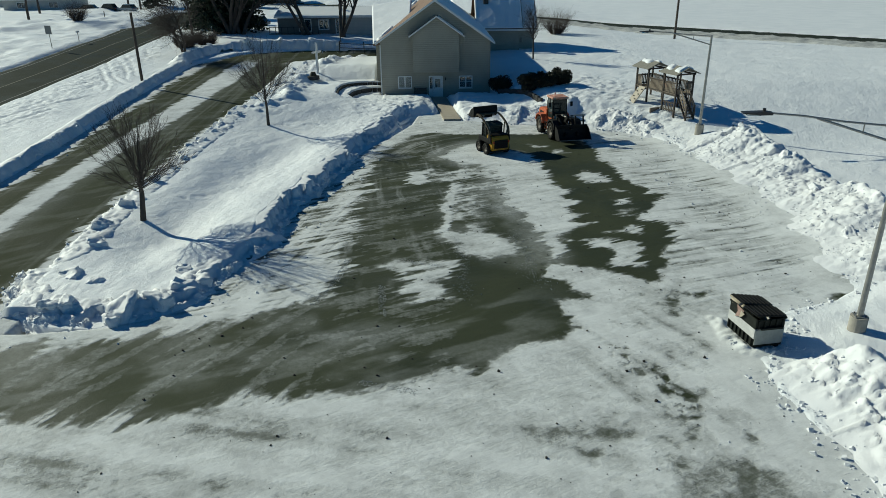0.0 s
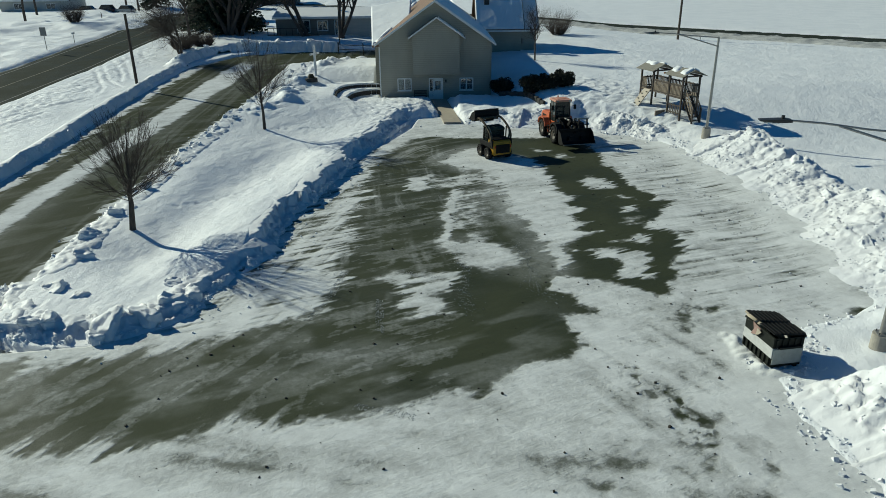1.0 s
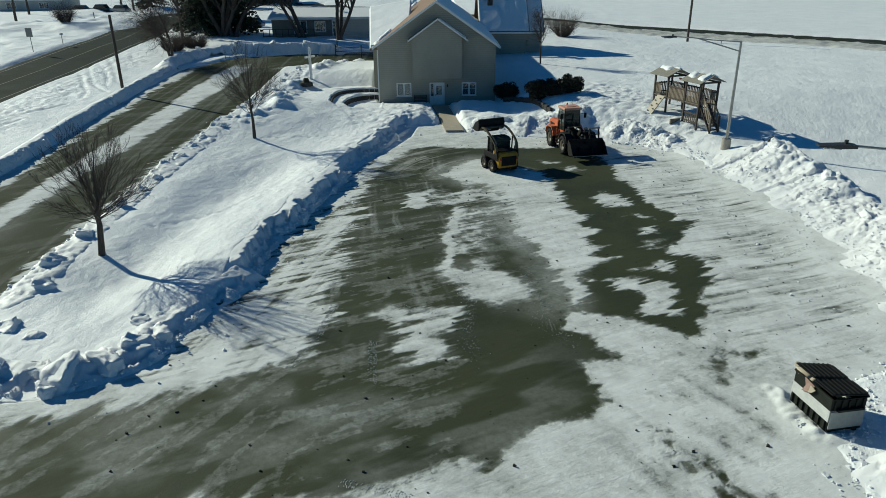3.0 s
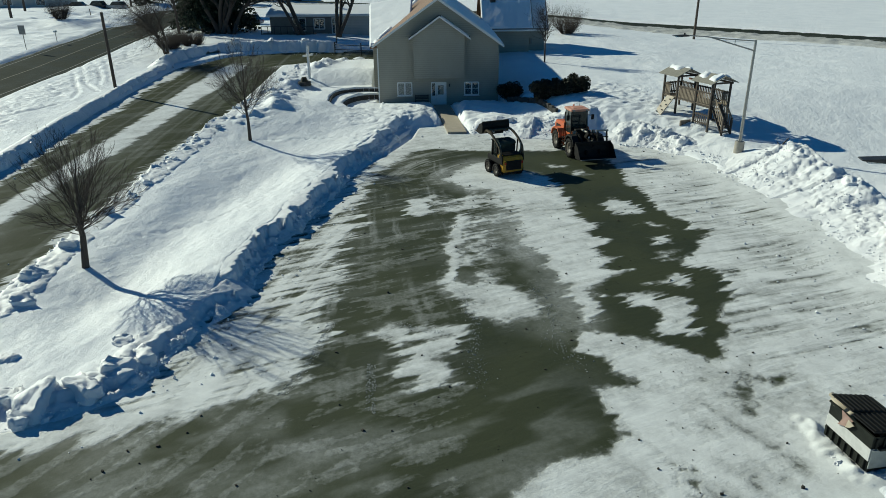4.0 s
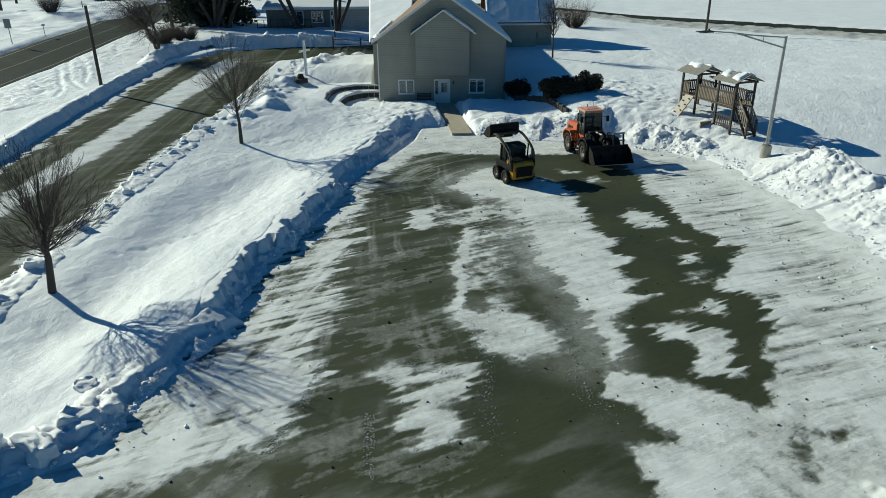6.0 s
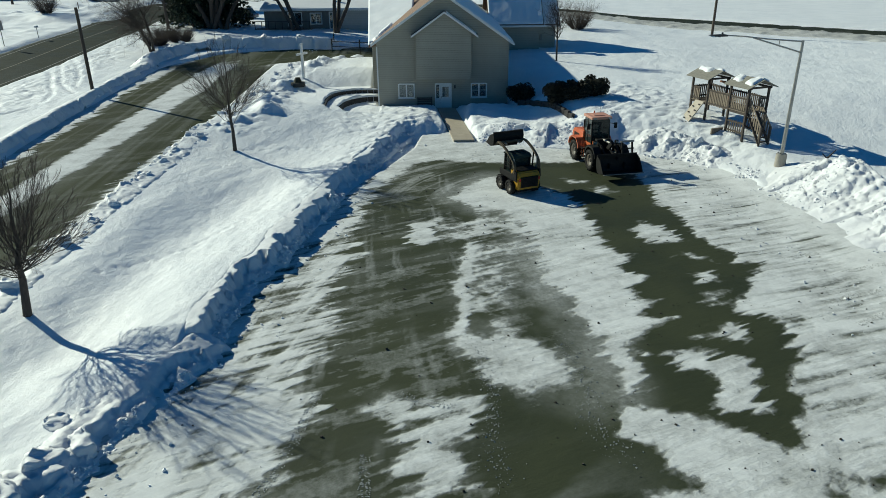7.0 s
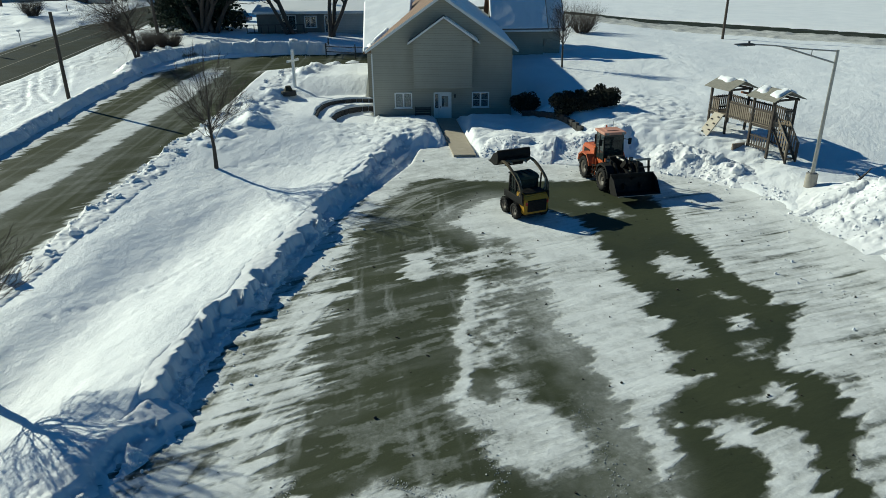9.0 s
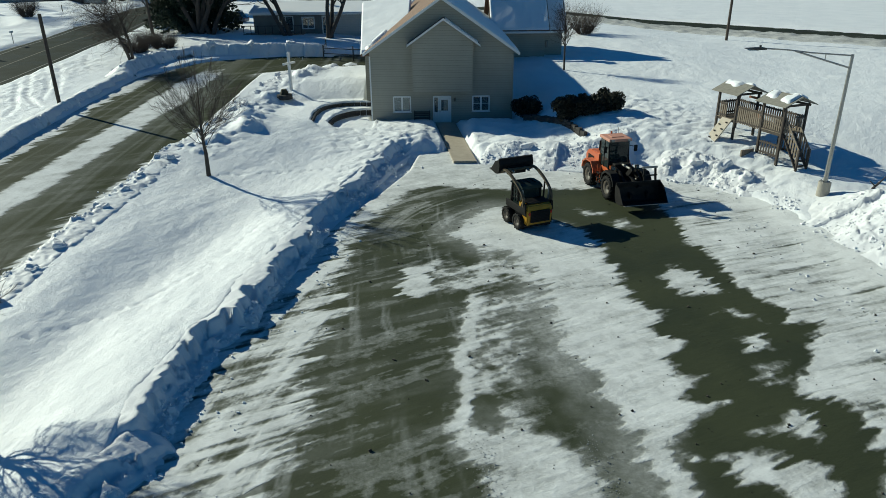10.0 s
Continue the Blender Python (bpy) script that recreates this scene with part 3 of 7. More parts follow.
    clean = smooth(0.2, 1.2, x) * smooth(-39.5, -41.5, y) + smooth(6.5, 8.0, x)
    smear = (1.5 * film + 0.12) * left_lane + 0.5 * film + 0.04 + 0.35 * (along + 0.02) * left_lane + 0.25 * speck - 0.06 * clean
    cover = cover + bare * np.clip(smear, -0.15, 0.14 + 0.22 * left_lane)
    mid = bare * white + (1 - bare) * (1 - white)
    cover = cover + mid * (1.3 * film + 0.6 * speck + 0.55 * crumb)
    # scratches and scours on the packed snow
    us, vs = turned(73)
    scratch = (0.7 * (fbm(us * 0.3, vs * 4.4, 4, 67) - 0.5) + 0.9 * (fbm(u * 0.4, v * 4.8, 4, 68) - 0.5)) * smooth(-2.5, -4.0, x) * smooth(-46, -43, y)
    ur, vr = turned(17)
    scour = (0.75 * (fbm(ur * 0.3, vr * 3.2, 4, 68) - 0.5) + 0.6 * (fbm(ur * 0.5, vr * 7.0, 3, 66) - 0.5)) * smooth(9.5, 11.5, x) * smooth(-45, -42, y)
    ug, vg = turned(118)
    groove = (fbm(ug * 0.10, vg * 2.6, 4, 80) - 0.5) * smooth(3.5, 6, x) * smooth(-43, -46, y)
    ul, vl = turned(168)
    swirl = (fbm(ul * 0.16, vl * 1.4, 4, 65) - 0.5) * smooth(-48.5, -51, y)
    mottle = fbm(x * 0.6, y * 0.6, 5, 69) - 0.5
    cover = cover + white * (1.6 * scratch + 1.2 * scour + 0.7 * groove + 0.95 * swirl + 0.5 * mottle + 0.25 * speck + 0.5 * film * smooth(9, 7, x) * smooth(-46, -43, y))
    patches = smooth(3.5, 6.5, x) * smooth(-41, -44, y) * white
    cover = cover + patches * (0.75 * (fbm(x * 1.1, y * 1.1, 5, 74) - 0.5) + 0.30 * crumb)
    # stains, trodden dirt and ice
    for cx, cy, r in ((5.1, -51.6, 0.8), (4.2, -52.6, 0.4), (16.9, -41.4, 0.5), (15.9, -43.5, 0.6), (12.3, -35.5, 0.5), (9.3, -43.5, 0.3), (10.4, -43.3, 0.4)):
        cover = cover - 0.36 * smooth(1.2, 0.2, np.hypot(x - cx + 0.7 * film, y - cy + speck) / r)
    ice = smooth(-0.5, 0.3, depth_in(qx, qy, [(5.6, -56), (5.8, -54.4), (6.7, -53.7), (8.1, -53.0), (8.7, -53.8), (9.6, -54.5), (9.8, -56)]))
    cover = cover + (0.40 - cover) * 0.85 * ice
    trail = to_line(x + 0.5 * rag, y, [(6.4, -47.3), (6.58, -48.1), (7.2, -48.9), (7.5, -50.0), (7.55, -50.9)])
    cover = cover - smooth(0.75, 0.15, trail) * (0.12 + 0.42 * smooth(0.44, 0.66, fbm(x * 4.2, y * 4.2, 4, 72)))
    cover = cover - 0.4 * smooth(0.55, 0.1, np.hypot(x - 7.5, y + 50.8)) * smooth(0.42, 0.6, fbm(x * 4, y * 4, 3, 73))
    cover = cover + 0.3 * smooth(0.9, 0.1, to_line(x, y, [(10.4, -45.0), (10.4, -46.8), (10.8, -47.6), (11.7, -48.0)]))
    # wheel tracks past the dumpster
    for line in ([(3.6, -56), (6.5, -50.5), (8.6, -46), (10.4, -41)], [(5.2, -56), (8.2, -50), (10.1, -45.6), (12.0, -40.6)], [(7.0, -56), (9.4, -50.8), (10.2, -48.4)]):
        cover = cover - 0.16 * smooth(0.28, 0.10, to_line(x + 0.3 * rag, y, line)) * smooth(0.35, 0.6, fbm(x * 0.9, y * 0.9, 2, 76))
    for cx, cy, rx, ry in ((16.9, -41.6, 0.5, 0.9), (16.0, -43.7, 0.7, 0.5)):
        cover = cover - 0.75 * smooth(1.3, 0.4, np.hypot((x - cx + 0.8 * speck) / rx, (y - cy + 0.8 * mottle) / ry))
    return cover + 0.45 * smooth(2.2, 0.3, lot_inside(x, y)) * smooth(4, 7, x)


def lot_haze(x, y):
    """Snow dust on the bare asphalt: blown off the white patches, and rubbed out along the wheels' ways."""
    slow, slow2 = fbm(x * 0.35, y * 0.35, 4, 91) - 0.5, fbm(x * 0.8, y * 0.8, 4, 92) - 0.5
    u, v = 0.89 * x + 0.45 * y, 0.89 * y - 0.45 * x
    skirt = 0.24 * smooth(-1.3, 0.3, depth_in(x + 1.6 * slow2, y + 1.6 * slow, CRESCENT)) * smooth(7.0, 5.0, x)
    worn = 0.12 * smooth(-0.6, 0.8, depth_in(x + slow2, y + slow, WORN)) * smooth(0.30, 0.62, fbm(x * 0.7, y * 0.45, 4, 93))
    crossing = smooth(-40.5, -44.5, y) * smooth(6.5, 3.0, x) * (0.13 * smooth(0.48, 0.72, fbm(x * 0.36, y * 0.42, 4, 94)) + 0.11 * smooth(0.48, 0.70, fbm(u * 0.35, v * 1.3, 4, 95)))
    wheels = fbm(x * 5.0 + 0.5 * y + 2.6 * slow, y * 0.16, 4, 96)
    lane = smooth(1.5, 0.0, x) * smooth(-43, -40, y) * (0.17 * smooth(0.52, 0.74, wheels) * smooth(0.40, 0.66, fbm(x * 0.5, y * 0.4, 4, 97)) + 0.05 * smooth(0.45, 0.7, fbm(u * 0.4, v * 1.6, 4, 98)))
    turn = np.hypot(x - 6.0, y + 23.5)
    turns = 0.22 * smooth(0.56, 0.68, fbm(turn * 3.0, np.arctan2(y + 23.5, x - 6.0) * 1.5, 3, 99)) * smooth(-22.5, -19.5, y) * smooth(3.0, 1.0, x)
    return np.clip(skirt + worn + crossing + lane + turns, 0, 0.5)


lx, ly = np.meshgrid(steps((-30, -12, 0.25), (-12, 13, 0.07), (13, 19, 0.1)), steps((-75, -56, 0.4), (-56, -14, 0.07), (-14, -7.5, 0.12)))
lot_height = ground_height(lx, ly) + 0.11 * smooth(0.40, 0.05, to_line(lx + 0.6 * fbm(lx * 2, ly * 2, 3, 78), ly, [(10.75, -45.2), (10.75, -46.8), (11.1, -47.5), (11.9, -47.9), (12.8, -48.0)])) * (2.4 * fbm(lx * 3.4, ly * 3.4, 4, 79) - 0.3) + 0.012 * fbm(lx * 1.5, ly * 1.5, 3, 61) - 1.8 * smooth(-0.8, -2.0, lot_inside(lx, ly)) * smooth(-46.9, -45.4, ly)
parking_lot = tagged(grid_object("parking_lot", lx, ly, lot_height, LOT, lot_cover(lx, ly), lot_haze(lx, ly)), "wet asphalt parking lot streaked with packed snow", "parking lot", kind="structure")


# the edges of the snow left on the drive, by the distance along it: beside the straight bank, the strip between the lanes, and beside the lawn
WAY = [-75, -29, -22, -16, -10, -4, 2, 8, 14]
FOOT = [-24.1, -24.1, -24.3, -24.5, -24.7, -24.8, -24.9, -24.6, -23.9]
STRIP_FROM = [-22.4, -22.3, -22.1, -22.0, -21.7, -21.7, -21.8, -21.6, -21.2]
STRIP_TO = [-20.9, -20.75, -20.3, -19.75, -19.55, -19.35, -18.9, -19.0, -19.0]
LAWN_EDGE = [-17.0, -17.0, -16.9, -16.6, -15.9, -15.2, -14.6, -13.9, -12.7]


def drive_cover(x, y):
    """How much packed snow lies on the drive."""
    u, v = 0.80 * x + 0.60 * y, 0.80 * y - 0.60 * x
    spikes = (np.abs(vnoise(u * 0.25, v * 1.1, 72) - 0.5) * 2 - 0.45) + 0.8 * (np.abs(vnoise(u * 0.4, v * 2.6, 73) - 0.5) * 2 - 0.45) + 0.8 * (np.abs(vnoise(u * 0.6, v * 5.6, 88) - 0.5) * 2 - 0.45) + 0.5 * (vnoise(u * 0.8, v * 11.0, 89) - 0.5)
    qx = x + 0.55 * spikes + 0.5 * (fbm(x * 0.8, y * 0.5, 4, 74) - 0.5)
    straight = smooth(14, 8, y)
    foot = smooth(0.45, -0.25, qx - np.interp(y, WAY, FOOT)) * straight
    lawn = smooth(-0.45, 0.25, qx - np.interp(y, WAY, LAWN_EDGE)) * straight
    bend = smooth(3.3, 4.2, to_line(qx, y, DRIVE)) * (1 - straight)
    sx_ = x + 0.24 * spikes + 0.3 * (fbm(x * 0.8, y * 0.3, 4, 77) - 0.5)
    strip = smooth(-0.45, 0.40, np.minimum(sx_ - np.interp(y, WAY, STRIP_FROM), np.interp(y, WAY, STRIP_TO) - sx_)) * smooth(16, 10, y)
    white = np.maximum.reduce([foot, lawn, bend, strip])
    film = 0.35 * (fbm(u * 0.3, v * 2.2, 4, 71) - 0.5) + 0.45 * (fbm(x * 3.0, y * 0.07, 4, 76) - 0.5) + 0.3 * (fbm(u * 0.5, v * 5.0, 4, 84) - 0.5)
    return -0.26 + 1.22 * white + 1.2 * film * (1 - 0.5 * white) + 0.6 * white * (fbm(u * 0.4, v * 3.0, 4, 79) - 0.55)


def drive_haze(x, y):
    """Rubbed snow dust in long streaks between the wheels' ways."""
    u, v = 0.80 * x + 0.60 * y, 0.80 * y - 0.60 * x
    long = fbm(x * 2.4, y * 0.05, 4, 212)
    beside = smooth(1.6, 0.1, np.abs(x - np.interp(y, WAY, STRIP_TO)))
    return 0.08 * beside + 0.08 * smooth(0.52, 0.74, long) + 0.05 * smooth(0.50, 0.70, fbm(u * 0.4, v * 1.8, 4, 213))


dx_, dy_ = np.meshgrid(steps((-26, -4, 0.1)), steps((-75, -50, 0.6), (-50, 22, 0.12)))
keep = ground_height(dx_, dy_) + 0.006
# the lane sinks away under the snow where it does not run
keep = keep - 2.5 * smooth(-0.8, -1.8, drive_inside(dx_, dy_)) - 0.4 * smooth(-45.0, -47.0, dy_)
driveway = tagged(grid_object("driveway", dx_, dy_, keep, ASPHALT_DRIVE, drive_cover(dx_, dy_), drive_haze(dx_, dy_)), "plowed asphalt driveway with a strip of packed snow", "driveway", kind="structure")

sx, sy = np.meshgrid(np.linspace(-STREET_HALF - 0.6, STREET_HALF + 0.6, 48), steps((-120, -40, 4), (-40, 80, 0.5), (80, 400, 8)))
edge = smooth(STREET_HALF - 0.9, STREET_HALF + 0.4, np.abs(sx) + 0.9 * (fbm(sx * 0.8, sy * 0.25, 4, 82) - 0.5))
salt = 0.30 * smooth(0.5, 0.1, np.abs(np.abs(sx) - 2.0 + 0.5 * (fbm(sy * 0.05, sy * 0, 2, 83) - 0.5)))
street_cov = -0.10 + 0.95 * edge - 0.3 * salt + 0.55 * (fbm(sx * 2.2, sy * 0.05, 4, 81) - 0.5)
sx = sx + street_mid(sy)
street = tagged(grid_object("street", sx, sy, ground_height(sx, sy), STREET, street_cov), "cleared two-lane street, grey asphalt with salt streaks", "road", kind="structure")

along, across = np.meshgrid(np.linspace(-150, 200, 900), np.linspace(-11.0, 6.0, 60))
fx, fy = 38.9 + along * 0.724 + across * 0.690, 47.0 - along * 0.690 + across * 0.724
far_cov = 0.06 + 0.75 * smooth(3.9, 5.2, np.abs(across - 0.6)) - 0.08 * smooth(-3.6, -4.6, across) * smooth(-11, -7, across) + 0.5 * (fbm(along * 0.25, across * 0.8, 4, 85) - 0.5)
far_lift = 0.02 + smooth(-3.2, -4.4, across) * (0.30 + 0.12 * fbm(along * 0.5, across * 0.9, 3, 86) + 0.45 * (fbm(along * 1.1, across * 1.6, 4, 87) - 0.4)) - 0.35 * smooth(-9.5, -11, across)
tagged(grid_object("country_road", fx, fy, ground_height(fx, fy) + far_lift, STREET, far_cov), "dark country road between snowy fields", "road", kind="structure")


# ---------------------------------------------------------------- snow banks
def chunk_mesh(rng, places, sizes):
    """Small broken lumps, joined."""
    cube = np.array([(-1, -1, -1), (1, -1, -1), (1, 1, -1), (-1, 1, -1), (-1, -1, 1), (1, -1, 1), (1, 1, 1), (-1, 1, 1)], float) * 0.5
    sides = np.array([(0, 3, 2, 1), (4, 5, 6, 7), (0, 1, 5, 4), (1, 2, 6, 5), (2, 3, 7, 6), (3, 0, 4, 7)])
    verts, faces = [], []
    for n, (p, r) in enumerate(zip(places, sizes)):
        q = cube * (1 + rng.uniform(-0.28, 0.28, cube.shape)) * r * rng.uniform(0.6, 1.25, 3)
        a, b = rng.uniform(0, 6.28), rng.uniform(-0.7, 0.7)
        turn = np.array([(math.cos(a), -math.sin(a), 0), (math.sin(a), math.cos(a), 0), (0, 0, 1)]) @ np.array([(1, 0, 0), (0, math.cos(b), -math.sin(b)), (0, math.sin(b), math.cos(b))])
        verts.append(q @ turn.T + p)
        faces.append(sides + 8 * n)
    return np.vstack(verts).tolist(), np.vstack(faces).tolist()


def snow_bank(label, line, inner, outer, height, clod, seed, ends=(2.0, 2.0), cut=0.55, rough=1.0, step=0.1, crumble=0.25, rubble=500, big=0, blocks_at=(0.08, 0.92), block_size=(0.5, 1.1), wander=1.0, placed=(), gentle=False, heap=False, group="plowed snow banks"):
    """A plowed ridge: its crest runs along the line, the cut face on the right of its way."""
    crest = spline(line, step)
    way = np.gradient(crest, axis=0)
    way /= np.linalg.norm(way, axis=1)[:, None] + 1e-9
    k = max(3, int(1.5 / step))
    pad = np.vstack([way[:1]] * k + [way] + [way[-1:]] * k)
    way = np.stack([np.convolve(pad[:, c], np.ones(2 * k + 1) / (2 * k + 1), "valid") for c in (0, 1)], 1)
    run = np.r_[0, np.cumsum(np.linalg.norm(np.diff(crest, axis=0), axis=1))]
    d = np.arange(-inner, outer + step, step)
    x = crest[:, 0:1] + way[:, 1:2] * d
    y = crest[:, 1:2] - way[:, 0:1] * d
    taper = (smooth(0, ends[0], run) * smooth(0, ends[1], run[-1] - run))[:, None]
    # the cut edge wanders in scallops
    shift = 0.7 * (fbm(run * 0.5, run * 0 + seed, 3, seed)[:, None] - 0.5) * wander
    shift = shift + 0.55 * (blocks(run, run * 0 + seed, 1.7, seed + 4)[:, None] - 0.35) * wander
    shift = shift + 0.35 * (fbm(x * 1.8, y * 1.8, 3, seed + 5) - 0.5) * min(rough, 1.0)
    if gentle:
        shift = shift + 0.26 * (blocks(x + 0.2 * fbm(x * 3, y * 3, 2, seed), y, 0.5, seed + 9) - 0.35)
    dd = d[None] - shift
    shape = smooth(-inner, -0.02 * inner, d[None] - 0.4 * (fbm(run * 0.3, run * 0 + 5, 2, seed + 8)[:, None] - 0.5)) * (1 - smooth(outer * (0.92 - cut), outer * 0.92, dd))
    if gentle:
        shape = smooth(-inner, -0.1 * inner, d[None]) * (1 - smooth(0.0, 0.9 * outer, dd))
    if heap:
        # tipped snow: it slumps towards the flat in a long foot, with gullies
        fall = np.clip(1 - dd / outer, 0, 1)
        gully = 0.45 * (fbm(run * 0.55, run * 0 + 2, 3, seed + 31)[:, None] - 0.5)
        shape = smooth(-inner, -0.05 * inner, d[None]) * np.where(dd > 0, np.clip(fall + gully * fall * (1 - fall) * 3, 0, 1) ** 1.6, 1)
    swell = 1.4 if heap else 0.4
    tall = height * (1 - swell / 2 + swell * fbm(run * 0.4, run * 0, 3, seed + 2)[:, None]) * taper
    if heap:
        tall = tall * (0.62 + 0.76 * fbm(x * 0.9, y * 0.9, 4, seed + 21))
    body = smooth(0.02, 0.35, shape)
    wx, wy = x + 0.35 * (fbm(x * 1.5, y * 1.5, 2, seed + 6) - 0.5), y + 0.35 * (fbm(x * 1.5, y * 1.5, 2, seed + 7) - 0.5)
    broken = clod * (0.42 * blocks(wx, wy, clod * 1.5, seed + 11) + 0.26 * blocks(wx, wy, clod * 0.7, seed + 12) + 0.09 * lumps(wx, wy, clod * 0.5, seed + 13) + 0.16 * blocks(wx, wy, clod * 0.35, seed + 15) + 0.3 * (fbm(x * 5, y * 5, 3, seed + 14) - 0.5) + 0.35 * (fbm(x * 2.2, y * 2.2, 4, seed + 16) - 0.5)) - 0.2 * clod
    broken = broken * body * taper * rough * (crumble + (1.1 - crumble) * (smooth(-0.05, 0.25, dd) if gentle else smooth(outer * (0.90 - cut), outer * (1.15 - cut), dd)))
    lot_edge = smooth(-3.0, 0.6, lot_inside(x, y)) if heap else smooth(0.0, 0.6, lot_inside(x, y))
    base = ground_height(x, y) + lawn_rise(x, y) * smooth(0.5, -0.4, d[None]) + 0.26 * (1 - np.maximum(lot_edge, smooth(0.0, 0.6, drive_inside(x, y))))
    side_cut = d[None] > 0
    z = base - np.where(side_cut, (0.07 if heap else 0.22) * (1 - smooth(0.0, 0.10, shape * taper)), 0.14 * (1 - smooth(0.0, 0.55, shape * taper))) + tall * shape + broken
    if gentle:
        # a cut edge: the lawn's own height up to the crest, then a broken face
        lawn = 0.26 + lawn_rise(x, y) + 0.16 * (fbm(x * 0.22, y * 0.22, 3, 3) - 0.5) + 0.10 * (fbm(x * 0.9, y * 0.5, 3, 8) - 0.5)
        fall = 0.62 * (1 - smooth(0.0, 0.20, dd)) + 0.38 * (1 - np.clip(dd / (0.95 * outer), 0, 1)) ** 1.2
        on = taper ** 0.5
        z = ground_height(x, y) + (lawn + tall * smooth(-inner, -0.1, d[None])) * fall * (0.35 + 0.65 * on) + broken - 0.16 * (1 - smooth(-inner, -0.5 * inner, d[None])) - 0.25 * smooth(0.8 * outer, outer, d[None]) - 0.5 * (1 - on)
    top = tagged(new("snow_bank"), label, "snow bank", group)
    ridge = grid_object("ridge", x, y, z, SNOW_PILED)
    ridge.parent = top
    rng = np.random.default_rng(seed)
    weight = ((shape > 0.004) & (shape < 0.93) & (d[None] > 0.35 * outer if crumble < 0.5 else d[None] > -inner)).astype(float) * (taper + 0.05) * (0.04 + smooth(0.42, 0.62, fbm(x * 0.9, y * 0.9, 3, seed + 41)))
    pick = rng.choice(weight.size, min(rubble, int((weight > 0).sum())), replace=False, p=(weight / weight.sum()).ravel())
    at = np.stack([x.ravel()[pick], y.ravel()[pick], z.ravel()[pick]], 1)
    sizes = (0.025 if heap else 0.035) + (0.09 if heap else 0.13) * rng.random(len(pick)) ** 3.5
    at[:, 2] -= 0.22 * sizes
    # some have rolled out onto the flat
    roll = rng.random(len(pick)) < 0.12
    out = rng.random(len(pick)) ** 2 * (2.6 if heap else 1.6)
    rows = pick // x.shape[1]
    at[roll, 0] = (crest[rows, 0] + way[rows, 1] * (outer + out))[roll]
    at[roll, 1] = (crest[rows, 1] - way[rows, 0] * (outer + out))[roll]
    at[roll, 2] = (ground_height(at[:, 0], at[:, 1]) + sizes * 0.2)[roll]
    sizes[roll] *= 0.5
    v, f = chunk_mesh(rng, at, sizes)
    loose = mesh_object("rubble", v, f, SNOW_PILED, top, flat=True)
    loose["kind"] = "stuff"
    for n in range(big + len(placed)):
        r = int((blocks_at[0] + (blocks_at[1] - blocks_at[0]) * (n % max(big, 1) + rng.uniform(0.1, 0.9)) / max(big, 1)) * (len(run) - 1))
        c = int(np.clip((inner + rng.uniform(-0.3, 0.55) * outer) / step, 0, len(d) - 1))
        size = rng.uniform(*block_size)
        bx, by, bz = x[r, c], y[r, c], z[r, c] + 0.02 * size
        if n >= big:
            bx, by, size = placed[n - big]
            bz = float(ground_height(bx, by)) + 0.20 + 0.08 * size
        bm = bmesh.new()
        bmesh.ops.create_cube(bm, size=1.0)
        bmesh.ops.subdivide_edges(bm, edges=bm.edges[:], cuts=8, use_grid_fill=True)
        wide, deep_, tall_ = size * rng.uniform(0.9, 1.3), size * rng.uniform(0.6, 0.95), size * rng.uniform(0.4, 0.6)
        for vert in bm.verts:
            ball = vert.co.normalized() * 0.62
            co = vert.co.lerp(ball, 0.3 if n < big else 0.18)
            co = Vector((co.x * wide, co.y * deep_, co.z * tall_))
            co += 0.17 * size * noise.noise_vector(co * (1.6 / size) + Vector((n * 3.1, seed, 0))) + 0.10 * size * noise.noise_vector(co * (4.5 / size) + Vector((n, seed, 4))) + 0.03 * size * noise.noise_vector(co * (11.0 / size) + Vector((n, seed, 9)))
            vert.co = co
        for face in bm.faces:
            face.smooth = True
        piece = part("snow_block", bm, SNOW_PILED, top)
        piece.matrix_basis = pose(bx, by, bz, rng.uniform(-22, 22), rng.uniform(-22, 22), rng.uniform(0, 180))
    return top


snow_bank("long plowed snow bank with a steep shadowed face beside the lot", [(-7.7, -36.7), (-8.1, -35), (-7.75, -33.3), (-7.6, -31.4), (-7.1, -30.2), (-7.0, -27.8), (-6.4, -25.1), (-5.9, -22.3), (-5.4, -20), (-4.8, -17.2), (-3.3, -10.8), (-1.5, -6.4)], 1.0, 0.9, 0.03, 0.34, 101, (0.4, 1.2), crumble=0.12, cut=0.84, rubble=1700, wander=1.25, rough=1.15, step=0.07, gentle=True)
snow_bank("snow bank of broken blocks at the corner of the drive", [(-16.6, -40.0), (-16.3, -42.2), (-15.2, -43.6), (-13.6, -44.3), (-12.0, -44.4), (-10.8, -43.8), (-9.7, -42.6), (-9.4, -41), (-9.2, -39.7), (-8.5, -38.5), (-7.7, -37.5), (-6.7, -36.4)], 1.3, 1.0, 0.04, 0.5, 131, (0.8, 1.3), rough=0.9, cut=0.8, rubble=700, big=4, blocks_at=(0.10, 0.5), block_size=(0.3, 0.6), crumble=0.45,
          placed=[(-11.6, -44.1, 1.15), (-10.5, -43.5, 1.0), (-9.9, -42.4, 0.9), (-10.4, -40.9, 0.6), (-13.8, -43.9, 0.7), (-13.6, -42.0, 0.6), (-14.9, -41.4, 0.8), (-15.3, -38.0, 0.8), (-12.6, -43.5, 0.5), (-9.4, -41.7, 0.7)], step=0.085, gentle=True)
